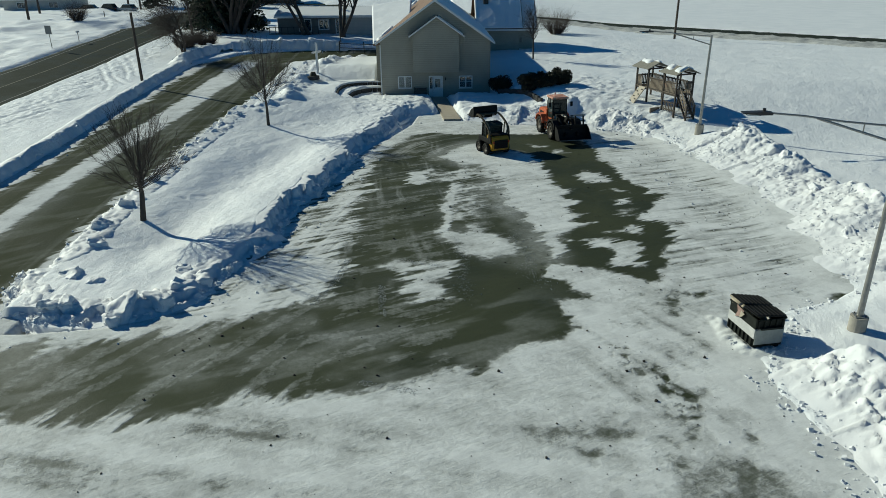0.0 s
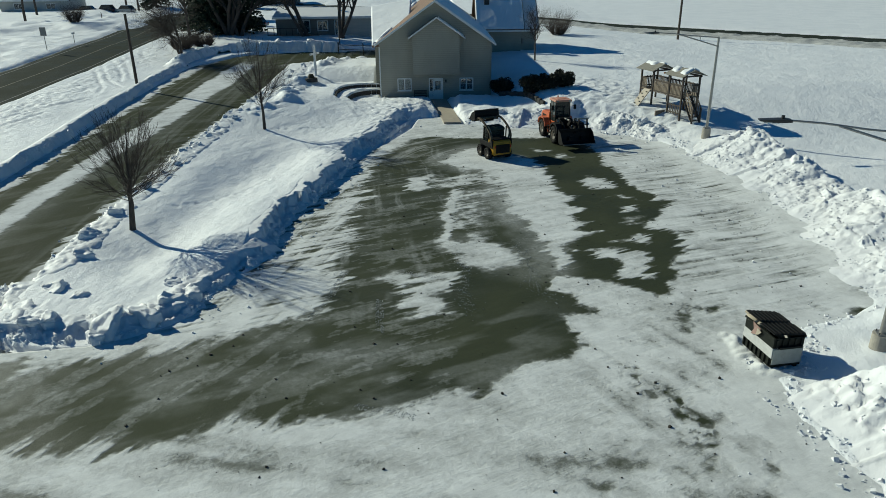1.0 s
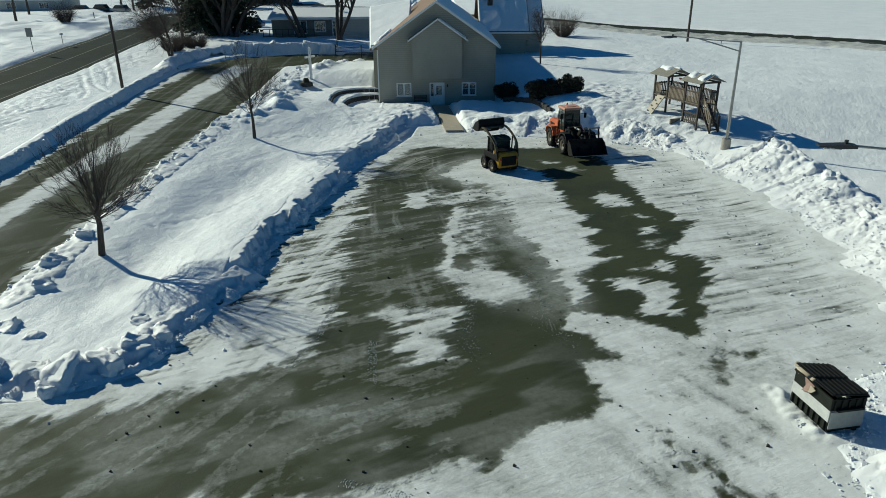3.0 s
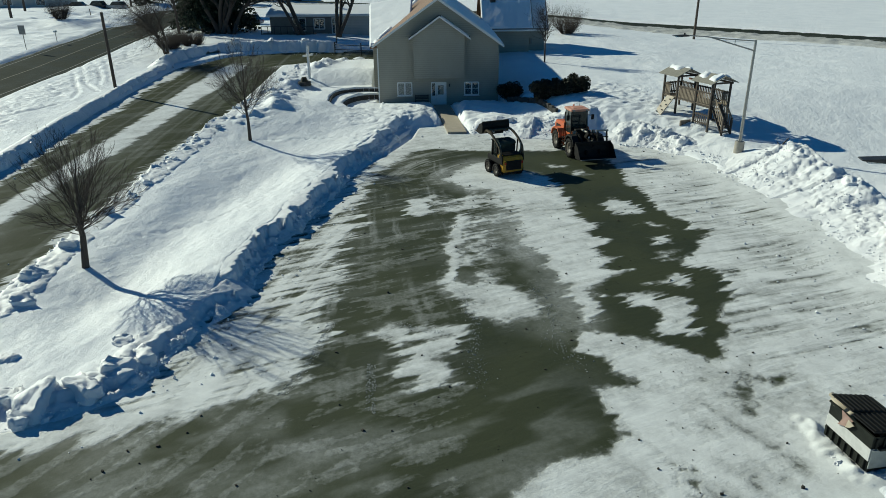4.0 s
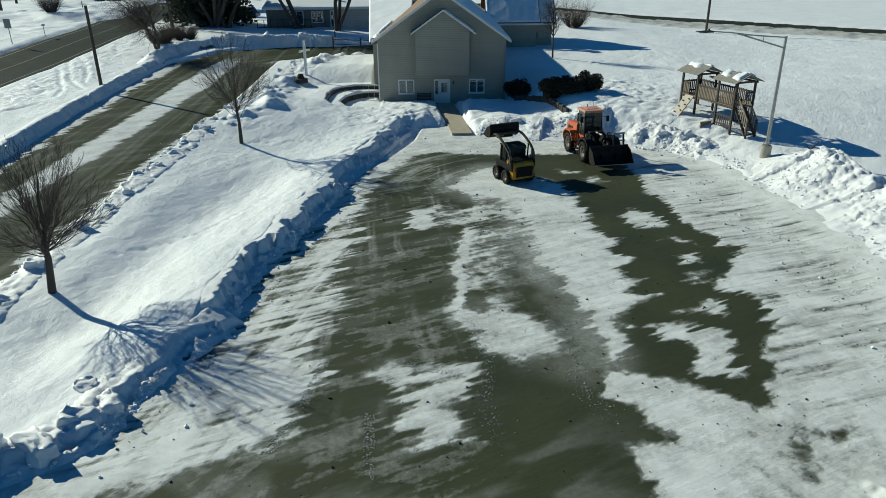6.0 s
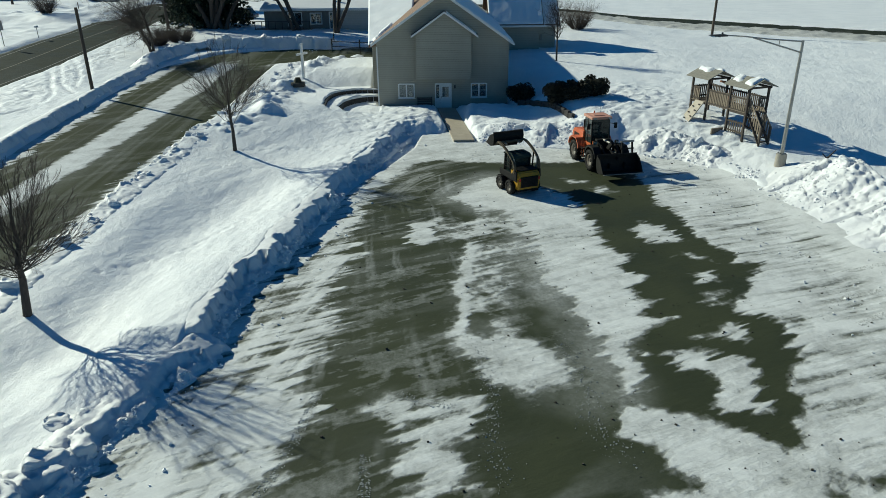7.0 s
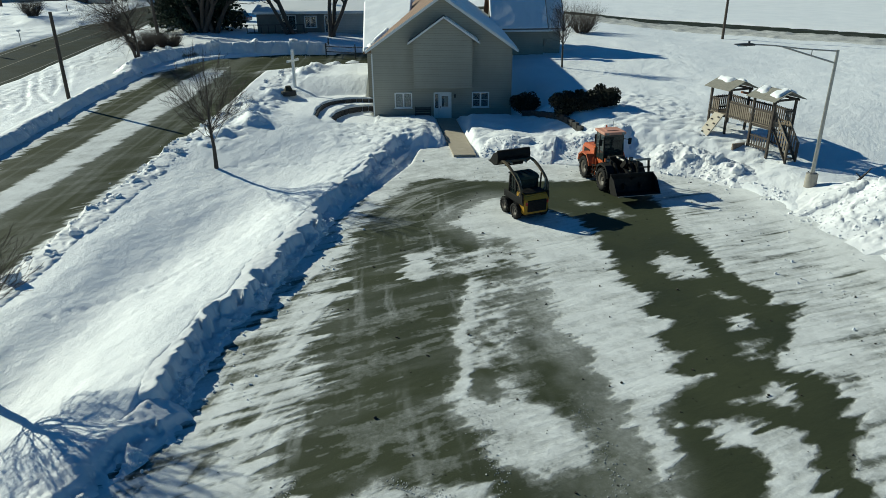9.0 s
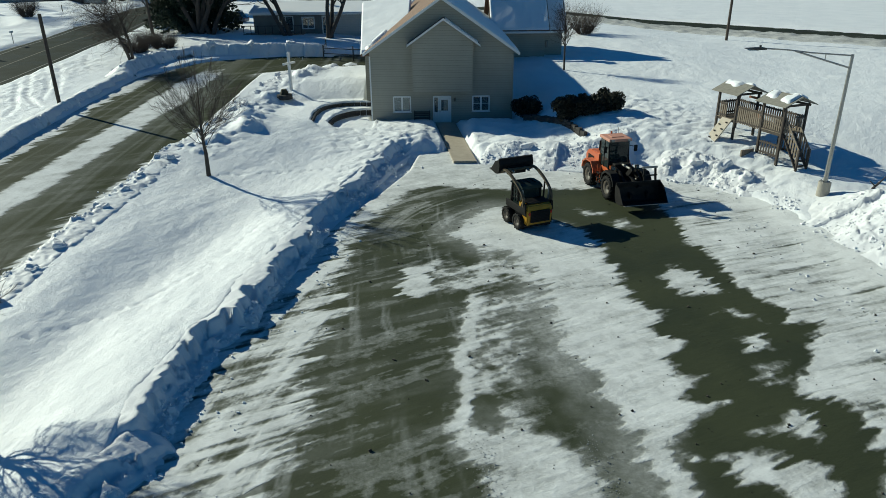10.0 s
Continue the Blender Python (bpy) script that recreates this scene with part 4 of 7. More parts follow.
snow_bank("low lumpy snow bank along the driveway edge", [(-12.4, 12), (-13.2, 6), (-14.1, -1), (-14.4, -6), (-14.9, -10), (-15.4, -16), (-15.6, -22), (-15.8, -30), (-15.7, -36), (-16, -41)], 1.1, 0.75, 0.06, 0.4, 151, rough=0.85, rubble=420, big=16, block_size=(0.35, 0.75), crumble=0.4, step=0.08)
snow_bank("straight plowed snow bank along the driveway", [(-25.5, -70), (-25.6, -30), (-25.85, -19), (-26.3, -12), (-26.55, -4), (-26.75, 5), (-26.95, 11), (-27.0, 14)], 1.2, 0.65, 0.42, 0.3, 171, step=0.09, cut=0.75, crumble=0.05, rubble=700, wander=0.45)
snow_bank("high plowed snow bank round the bend of the drive", [(-27.0, 9), (-26.9, 12.5), (-26.6, 16), (-25.3, 18.7), (-22.7, 20.0), (-19, 20.6), (-14, 21.0), (-9.8, 21.2)], 2.2, 1.1, 0.95, 0.5, 181, (2.5, 2.0), step=0.1, cut=0.75, crumble=0.5, rough=0.8, rubble=700, big=5)
snow_bank("wide snow bank of broken lumps beside the lot", [(19.6, -17.9), (20.4, -19.2), (21.2, -21.5), (21.6, -25), (21.8, -29), (21.9, -33), (21.4, -37), (20.4, -41), (19.4, -43.6)], 1.1, 4.3, 0.85, 0.34, 191, (3.6, 1.5), rough=0.8, crumble=0.8, rubble=2000, big=4, block_size=(0.4, 0.7), heap=True, step=0.08)
snow_bank("low heap of broken snow blocks beside the playset", [(12.4, -12.2), (14.2, -12.7), (15.6, -14.2), (16.8, -15.9), (17.7, -17.0)], 1.4, 1.6, 0.24, 0.40, 201, (1.2, 1.8), rough=0.9, crumble=0.8, rubble=600, big=5, block_size=(0.4, 0.8), heap=True, step=0.08)
snow_bank("snow bank heaped in front of the building", [(2.7, -8.3), (4.4, -8.6), (7.6, -9.6), (10.4, -10.3), (12.2, -11.2)], 2.2, 2.8, 0.5, 0.36, 211, (1.0, 1.2), rough=0.65, crumble=0.7, rubble=1800, big=2, heap=True, step=0.08)
snow_bank("rounded snow bank beside the dumpster", [(12.6, -48.0), (13.0, -50.2), (13.2, -54), (13.4, -60), (13.6, -68)], 2.4, 2.7, 0.75, 0.42, 231, (1.2, 2.0), cut=0.92, rough=0.75, crumble=0.55, rubble=700, heap=True, step=0.08)


def snow_crumbs(label, line, width, count, seed):
    """Small curled crumbs that the tyres and the blade have left along a line."""
    rng = np.random.default_rng(seed)
    path = spline(line, 0.1)
    pick = rng.integers(0, len(path), count)
    at = path[pick] + rng.normal(0, width, (count, 2)) * (0.3 + fbm(path[pick, 0] * 1.3, path[pick, 1] * 1.3, 3, seed)[:, None])
    sizes = 0.010 + 0.026 * rng.random(count) ** 2.5
    v, f = chunk_mesh(rng, np.stack([at[:, 0], at[:, 1], ground_height(at[:, 0], at[:, 1]) + 0.008], 1), sizes)
    return tagged(mesh_object("snow_crumbs", v, f, SNOW_PRESSED, flat=True), label, "snow crumbs", kind="stuff")


snow_crumbs("white snow crumbs beside a packed patch", [(1.05, -36.3), (1.3, -38.3), (1.5, -39.4), (1.3, -41.4), (1.5, -43)], 0.22, 520, 901)
snow_crumbs("white snow crumbs along a wheel track", [(4.0, -36.5), (4.3, -38.6), (4.2, -40.6), (4.6, -42.2)], 0.25, 420, 902)


def lane_line(x, wide, breaks, tone, name="lane_line"):
    """Worn paint along the street, lying on the asphalt."""
    ys = np.arange(-60.0, 120.0, 2.0)
    verts, faces = [], []
    for k, y in enumerate(ys):
        if breaks and k % breaks:
            continue
        n = len(verts)
        verts += [(street_mid(yy) + x + s * wide / 2, yy, float(ground_height(street_mid(yy) + x, yy)) + 0.012) for yy in (y, y + 2.0) for s in (-1, 1)]
        faces.append((n, n + 1, n + 3, n + 2))
    return tagged(mesh_object(name, verts, faces, tone, street), "", "")


PAINT_WHITE = plain("worn_white_paint", (0.06, 0.062, 0.055), (0.20, 0.20, 0.19), 1.2, 0.8, relief=0.0)
PAINT_YELLOW = plain("worn_yellow_paint", (0.05, 0.048, 0.036), (0.13, 0.115, 0.07), 1.2, 0.8, relief=0.0)
lane_line(-3.6, 0.13, 0, PAINT_WHITE), lane_line(3.6, 0.13, 0, PAINT_WHITE), lane_line(0.0, 0.14, 0, PAINT_YELLOW)

# grit and ice crumbs lying on the lot
grit_rng = np.random.default_rng(88)
gxs, gys = 16 - 25 * grit_rng.random(900) ** 1.5, grit_rng.uniform(-56, -13, 900)
ok = lot_inside(gxs, gys) > 0.6
gxs, gys = gxs[ok], gys[ok]
GRIT = plain("dark_grit", (0.02, 0.018, 0.014), (0.06, 0.052, 0.04), 4, 0.9, relief=0.2)
v, f = chunk_mesh(grit_rng, np.stack([gxs, gys, 0 * gxs + 0.012], 1), 0.02 + 0.055 * grit_rng.random(len(gxs)) ** 4)
tagged(mesh_object("grit", v, f, GRIT, flat=True), "dark crumbs of dirt and ice scattered on the lot", "grit", kind="stuff")


def tyre_track(line, width=0.34, pitch=0.065, seed=1):
    """Bars of pressed snow left by a tyre's lugs."""
    rng = np.random.default_rng(seed)
    pts = spline(line, pitch)
    way = np.gradient(pts, axis=0)
    way /= np.linalg.norm(way, axis=1)[:, None]
    verts, faces = [], []
    for (x, y), (wx, wy) in zip(pts, way):
        for side in (-1.3, -0.5, 0.5, 1.3):
            if rng.random() < 0.42:
                continue
            off = side * width * 0.27 + rng.normal(0, 0.012)
            cx, cy = x + wy * off + rng.normal(0, 0.01), y - wx * off + rng.normal(0, 0.01)
            a, h = width * rng.uniform(0.05, 0.12), pitch * rng.uniform(0.14, 0.32)
            ux, uy = wy + 0.4 * side * wx, -wx + 0.4 * side * wy
            z = float(ground_height(cx, cy)) + 0.012
            n = len(verts)
            for lift, grow in ((0.0, 1.0), (0.007, 0.6)):
                verts += [(cx + 0.8 * grow * (p * a * ux + q * h * wx), cy + grow * (p * a * uy + q * h * wy), z + lift) for p, q in ((-1, -1), (1, -1), (1, 1), (-1, 1))]
            faces += [(n + 4, n + 5, n + 6, n + 7), (n, n + 1, n + 5, n + 4), (n + 1, n + 2, n + 6, n + 5), (n + 2, n + 3, n + 7, n + 6), (n + 3, n, n + 4, n + 7)]
    return tagged(mesh_object("tyre_track", verts, faces, SNOW_PRESSED, flat=True), "bars of pressed snow left by a tyre", "tyre track", kind="stuff")


for n, line in enumerate(([(-2.05, -41.9), (-1.95, -43.2), (-1.85, -44.6)], [(-3.7, -39.2), (-3.85, -40.3), (-4.1, -42.0), (-4.6, -43.6)], [(0.3, -39.9), (-0.6, -39.6), (-1.3, -39.2)], [(-2.3, -49.0), (-1.4, -49.3), (-0.5, -49.6)], [(16.0, -31.4), (17.0, -31.2), (18.0, -31.0)], [(14.4, -35.5), (15.6, -34.9), (17.0, -34.2)], [(14.0, -33.9), (15.4, -33.4), (16.6, -33.1)], [(14.4, -30.0), (15.2, -29.7), (16.0, -29.5)], [(15.6, -38.4), (16.4, -38.2), (17.2, -38.1)])):
    tyre_track(line, seed=900 + n)

# crumbs of snow flung over the side of the lot that is not scraped
crumb_rng = np.random.default_rng(91)
cxs, cys = 17.5 - 5 * crumb_rng.random(420) ** 1.6, crumb_rng.uniform(-50, -17, 420)
ok = (lot_inside(cxs, cys) > 0.2) & (cxs > 12.9)
cxs, cys = cxs[ok], cys[ok]
v, f = chunk_mesh(crumb_rng, np.stack([cxs, cys, 0 * cxs + 0.015], 1), 0.025 + 0.08 * crumb_rng.random(len(cxs)) ** 4)
tagged(mesh_object("snow_crumbs", v, f, SNOW_PILED, flat=True), "small lumps of snow scattered over the lot", "snow lumps", kind="stuff")

# broken lumps along the foot of the snow beside the lot, and pushed up round the dumpster
toe_rng = np.random.default_rng(95)
txs, tys = toe_rng.uniform(5, 20, 26000), toe_rng.uniform(-56, -14, 26000)
reach = lot_inside(txs, tys)
ok = (reach > -1.0) & (reach < 0.9 * toe_rng.random(len(txs)) ** 2) & (fbm(txs * 0.5, tys * 0.5, 2, 96) > 0.42)
txs, tys = txs[ok], tys[ok]
along_side = toe_rng.random(260)
txs = np.append(txs, np.interp(along_side, [0, 0.35, 0.75, 1], [10.3, 10.4, 10.9, 12.3]) + toe_rng.normal(0, 0.13, 260))
tys = np.append(tys, np.interp(along_side, [0, 0.35, 0.75, 1], [-45.2, -46.7, -47.5, -47.7]) + toe_rng.normal(0, 0.13, 260))
tzs = np.maximum(snow_top(txs, tys), ground_height(txs, tys)) + 0.008
v, f = chunk_mesh(toe_rng, np.stack([txs, tys, tzs], 1), 0.022 + 0.11 * toe_rng.random(len(txs)) ** 4)
tagged(mesh_object("snow_rubble", v, f, SNOW_PILED, flat=True), "broken snow lumps along the foot of the bank", "snow lumps", kind="stuff")


# ---------------------------------------------------------------- more materials
def siding_material(name, low, high, course=0.17):
    """Lapped siding: a shallow step at every course."""
    m, nt, bsdf = material(name)
    coords = nt.nodes.new("ShaderNodeTexCoord")
    xyz = nt.nodes.new("ShaderNodeSeparateXYZ")
    nt.links.new(coords.outputs["Object"], xyz.inputs[0])
    saw = nt.nodes.new("ShaderNodeMath")
    saw.operation = "MULTIPLY"
    saw.inputs[1].default_value = 1 / course
    nt.links.new(xyz.outputs[2], saw.inputs[0])
    frac = nt.nodes.new("ShaderNodeMath")
    frac.operation = "FRACT"
    nt.links.new(saw.outputs[0], frac.inputs[0])
    n = noise_node(nt, 0.7, 5, 0.6, (1, 1, 0.5))
    tone = ramp(nt, n.outputs[0], [(0.3, low), (0.7, high)]).outputs[0]
    # the shade line at each lap, put into the colour
    groove = ramp(nt, frac.outputs[0], [(0.0, (0.5, 0.5, 0.5)), (0.2, (0, 0, 0))]).outputs[0]
    nt.links.new(mixed(nt, groove, tone, tuple(0.55 * c for c in low)), bsdf.inputs["Base Color"])
    bsdf.inputs["Roughness"].default_value = 0.6
    bump(nt, bsdf, [(frac.outputs[0], 0.6), (n.outputs[0], 0.1)], 0.02)
    return m


SIDING = siding_material("siding_taupe", (0.285, 0.275, 0.225), (0.33, 0.32, 0.265))
SIDING_WHITE = siding_material("siding_pale", (0.42, 0.43, 0.40), (0.5, 0.5, 0.47), 0.2)
SIDING_DARK = plain("grey_siding", (0.13, 0.13, 0.12), (0.19, 0.19, 0.175), 1.5, 0.8, relief=0.1)
WHITE_TRIM = plain("white_trim", (0.70, 0.71, 0.70), (0.80, 0.80, 0.78), 3, 0.5, relief=0.05)
SHINGLE = plain("brown_shingles", (0.17, 0.105, 0.07), (0.26, 0.165, 0.11), 9, 0.9, relief=0.5)
SHINGLE_DARK = plain("dark_shingles", (0.04, 0.042, 0.045), (0.075, 0.075, 0.075), 9, 0.9, relief=0.4)
CONCRETE = plain("concrete", (0.30, 0.28, 0.24), (0.42, 0.39, 0.33), 5, 0.85, relief=0.3)
WALK_CONCRETE = plain("walk_concrete", (0.34, 0.29, 0.22), (0.45, 0.39, 0.30), 2.5, 0.8, relief=0.2)
BLOCK = plain("dark_wall_block", (0.035, 0.034, 0.033), (0.07, 0.066, 0.06), 5, 0.9, relief=0.4)
BARK = plain("bark", (0.045, 0.036, 0.03), (0.10, 0.082, 0.066), 12, 0.9, relief=0.5, stretch=(1, 1, 0.25))
TWIG = plain("twigs", (0.05, 0.038, 0.032), (0.095, 0.075, 0.06), 8, 0.9, relief=0.0)
NEEDLES = plain("conifer_needles", (0.012, 0.022, 0.012), (0.03, 0.05, 0.024), 5, 0.85, relief=0.2)
HEDGE = plain("yew_leaves", (0.014, 0.016, 0.008), (0.04, 0.036, 0.018), 5, 0.8, relief=0.2)
POLE_WOOD = plain("utility_pole_wood", (0.06, 0.045, 0.035), (0.11, 0.085, 0.065), 6, 0.9, relief=0.4, stretch=(1, 1, 0.1))
GALVANIZED = plain("weathered_aluminium", (0.30, 0.29, 0.27), (0.42, 0.41, 0.38), 4, 0.45, 0.6, relief=0.08)
LAMP_DARK = plain("lamp_housing", (0.03, 0.03, 0.032), (0.05, 0.05, 0.05), 5, 0.5, 0.3, relief=0.05)
WOOD_GREY = plain("weathered_planks", (0.17, 0.135, 0.10), (0.30, 0.245, 0.185), 4, 0.85, relief=0.4, stretch=(1, 1, 0.2))
WOOD_DARK = plain("dark_posts", (0.05, 0.04, 0.034), (0.09, 0.07, 0.055), 6, 0.85, relief=0.3, stretch=(1, 1, 0.2))
WOOD_RED = plain("red_stained_planks", (0.26, 0.11, 0.06), (0.36, 0.17, 0.10), 5, 0.8, relief=0.3)
SLIDE_BOARD = plain("pale_climbing_board", (0.42, 0.36, 0.28), (0.52, 0.46, 0.37), 4, 0.7, relief=0.2)
PLAY_ROOF = plain("grey_roof_boards", (0.20, 0.19, 0.16), (0.32, 0.30, 0.25), 6, 0.85, relief=0.4, stretch=(4, 0.6, 1))
BENCH_WOOD = plain("bench_wood", (0.05, 0.045, 0.04), (0.10, 0.085, 0.07), 7, 0.7, relief=0.3)
SIGN_GREY = plain("sign_back", (0.18, 0.18, 0.17), (0.27, 0.27, 0.26), 4, 0.5, 0.5, relief=0.05)
CURTAIN = plain("curtain", (0.30, 0.31, 0.28), (0.42, 0.42, 0.38), 5, 0.9, relief=0.1, stretch=(6, 1, 0.3))
# near-black: the darkness of unlit rooms put into the colour of their walls
ROOM_DARK = plain("dark_room", (0.012, 0.012, 0.013), (0.025, 0.025, 0.025), 3, 0.9, relief=0)

GLASS, gnt, gb = material("window_glass")
gb.inputs["Base Color"].default_value = (0.75, 0.8, 0.8, 1)
gb.inputs["Transmission Weight"].default_value = 0.9
gb.inputs["Roughness"].default_value = 0.03
gb.inputs["IOR"].default_value = 1.45


def land(x, y):
    return float(ground_height(x, y))


def snowy(x, y):
    return float(snow_top(np.array([[x]]), np.array([[y]]))[0, 0])


# ---------------------------------------------------------------- the building
house = thing("church_hall", pose(0, 0, 0), "taupe-sided hall with a steep front gable, roof half under snow", "building")
RIDGE_X, RIDGE_Z, EAVE_Z = 0.46, 9.05, 5.15
WALL_L, WALL_R, DEPTH = -4.72, 5.64, 26.0
PITCH = (RIDGE_Z - EAVE_Z) / 5.72


def gable_z(x, top=RIDGE_Z, mid=RIDGE_X, pitch=PITCH):
    return top - pitch * abs(x - mid)


OPENINGS = [(-3.1, -1.82, 1.0, 2.13), (-0.16, 1.14, 0.16, 2.13), (2.72, 3.98, 1.0, 2.13)]


def front_wall(bm, x0, x1, z0, z1, holes, y0, y1):
    xs = sorted({x0, x1, *[h[0] for h in holes], *[h[1] for h in holes]})
    zs = sorted({z0, z1, *[h[2] for h in holes], *[h[3] for h in holes]})
    for a, b in zip(xs[:-1], xs[1:]):
        for c, d in zip(zs[:-1], zs[1:]):
            if not any(h[0] <= (a + b) / 2 <= h[1] and h[2] <= (c + d) / 2 <= h[3] for h in holes):
                box(bm, a, b, y0, y1, c, d)
    bmesh.ops.remove_doubles(bm, verts=bm.verts, dist=1e-4)
    seen = {}
    for f in list(bm.faces):
        key = tuple(round(c, 3) for c in f.calc_center_median())
        seen.setdefault(key, []).append(f)
    bmesh.ops.delete(bm, geom=[f for fs in seen.values() if len(fs) > 1 for f in fs], context="FACES")
    return bm


bm = front_wall(bmesh.new(), WALL_L, WALL_R, -0.6, 4.6, OPENINGS, 0.0, 0.22)
prism(bm, [(WALL_L, 4.6), (WALL_R, 4.6), (WALL_R, gable_z(WALL_R) - 0.2), (RIDGE_X, RIDGE_Z - 0.2), (WALL_L, gable_z(WALL_L) - 0.2)], 0.0, 0.22)
part("front_wall", bm, SIDING, house)
for x0, x1 in ((WALL_L, WALL_L + 0.22), (WALL_R - 0.22, WALL_R)):
    part("side_wall", boxed(x0, x1, 0.22, DEPTH, -0.6, gable_z((x0 + x1) / 2) - 0.25), SIDING, house)
part("back_wall", boxed(WALL_L, WALL_R, DEPTH, DEPTH + 0.2, 1.0, 5.0), SIDING, house)
part("corner_board", boxed(WALL_L - 0.03, WALL_L + 0.07, -0.03, 0.08, -0.3, 5.0), WHITE_TRIM, house)
part("corner_board", boxed(WALL_R - 0.07, WALL_R + 0.03, -0.03, 0.08, -0.3, 5.0), SIDING, house)
part("foundation", boxed(WALL_L + 0.02, WALL_R - 0.02, 0.3, 12, -0.6, 0.2), CONCRETE, house)
part("entrance_floor", boxed(WALL_L + 0.25, WALL_R - 0.25, 0.25, 6, 0.12, 0.16), CONCRETE, house)
part("room_wall", boxed(WALL_L + 0.25, WALL_R - 0.25, 1.6, 1.7, 0.16, 3.0), ROOM_DARK, house)
part("room_ceiling", boxed(WALL_L + 0.25, WALL_R - 0.25, 0.25, 1.6, 2.6, 2.7), ROOM_DARK, house)


def slope_slab(side, y0, y1, over, lift, thick, x_in=0.0, x_out=None, mid=RIDGE_X, top=RIDGE_Z, pitch=PITCH):
    """A slab on a roof slope; side -1 or 1; from x_in to x_out out of the ridge."""
    bm = bmesh.new()
    x_out = 5.52 if x_out is None else x_out
    a, b = mid + side * x_in, mid + side * (x_out + over)
    prism(bm, [(a, top - pitch * x_in + lift), (b, top - pitch * (x_out + over) + lift), (b, top - pitch * (x_out + over) + lift - thick), (a, top - pitch * x_in + lift - thick)], y0, y1)
    return bm


for side in (-1, 1):
    roof = part("roof_slope", slope_slab(side, -0.42, 24, 0.0, 0.0, 0.16), SHINGLE, house, "brown shingled roof slope")
    part("rake_board", slope_slab(side, -0.47, -0.42, 0.02, 0.02, 0.21), WHITE_TRIM, roof)
    x = RIDGE_X + side * 5.55
    part("gutter", boxed(x - 0.06, x + 0.06, -0.45, 15.5, EAVE_Z - 0.07, EAVE_Z + 0.10, 0.02), WHITE_TRIM, roof)
    part("soffit", slope_slab(side, -0.42, 0.0, -0.02, -0.17, 0.03), WHITE_TRIM, roof)


def roof_snow(name, to_place, us, vs, depth, holes, seed, label):
    """Snow lying on a slope: to_place(u, v) gives the slope's points and up is z; thin or gone where holes(u, v) is 1."""
    u, v = np.meshgrid(us, vs)
    x, y, z = to_place(u, v)
    d = depth * (1 - holes(u, v)) * (0.8 + 0.4 * fbm(u * 0.8, v * 0.8, 3, seed)) - 0.03
    edge = np.minimum(np.minimum(u - us[0], us[-1] - u), np.minimum(v - vs[0], vs[-1] - v))
    d = np.where(edge < 1e-6, -0.03, d)
    ob = grid_object(name, x, y, z + d, SNOW_ROOF)
    return tagged(ob, label, "snow")


def bare_strip(u, v):
    """Wind has stripped the upper, front part of the slope down to the shingles."""
    line = np.interp(v, [0, 1.4, 1.7, 3.7, 9, 13, 18, 24], [6.2, 6.0, 5.1, 4.3, 4.05, 3.85, 3.05, 2.0])
    line = line + 0.35 * (fbm(u * 1.1, v * 0.5, 3, 305) - 0.5)
    return np.maximum(smooth(line + 0.1, line - 0.1, u), smooth(0.5, 0.3, np.hypot((u - 5.5) * 1.0, (v - 2.6) * 0.5)))


roof_snow("roof_snow", lambda u, v: (RIDGE_X - u, v - 0.4, RIDGE_Z - PITCH * u), np.linspace(0.0, 5.64, 60), np.linspace(0.0, 24, 160), 0.26, bare_strip, 301, "thick sunlit snow on the brown roof, stripped bare along its front edge")
roof_snow("roof_snow", lambda u, v: (RIDGE_X + u, v - 0.4, RIDGE_Z - PITCH * u), np.linspace(0.0, 5.58, 50), np.linspace(0.05, 24, 140), 0.16, lambda u, v: 0 * u, 311, "snow on the shaded roof slope")

# the boxed bay over the door
BAY = (-1.62, 2.68, -0.66, 2.55)
BAY_TOP, BAY_MID, BAY_PITCH = 7.66, 0.60, 0.69
bm = bmesh.new()
prism(bm, [(BAY[0], BAY[3]), (BAY[1], BAY[3]), (BAY[1], BAY_TOP - BAY_PITCH * (BAY[1] - BAY_MID) - 0.12), (BAY_MID, BAY_TOP - 0.12), (BAY[0], BAY_TOP - BAY_PITCH * (BAY_MID - BAY[0]) - 0.12)], BAY[2], -0.003)
part("bay_wall", bm, SIDING, house)
part("bay_soffit", boxed(BAY[0] + 0.02, BAY[1] - 0.02, BAY[2] + 0.02, -0.01, BAY[3] - 0.03, BAY[3] - 0.003), SIDING, house)
for side in (-1, 1):
    slope = part("bay_roof", slope_slab(side, -1.0, -0.002, 0.0, 0.0, 0.10, 0, 2.58, BAY_MID, BAY_TOP, BAY_PITCH), SHINGLE_DARK, house)
    part("bay_fascia", slope_slab(side, -1.04, -1.0, 0.02, 0.015, 0.15, 0, 2.58, BAY_MID, BAY_TOP, BAY_PITCH), WHITE_TRIM, slope)
    part("bay_eave_trim", slope_slab(side, -1.04, -0.05, 0.03, 0.01, 0.14, 2.56, 2.58, BAY_MID, BAY_TOP, BAY_PITCH), WHITE_TRIM, slope)
    if side == 1:
        part("bay_roof_snow", slope_slab(side, -0.85, -0.05, 0.0, 0.09, 0.085, 0.15, 2.45, BAY_MID, BAY_TOP, BAY_PITCH), SNOW_ROOF, slope, "thin strip of snow")


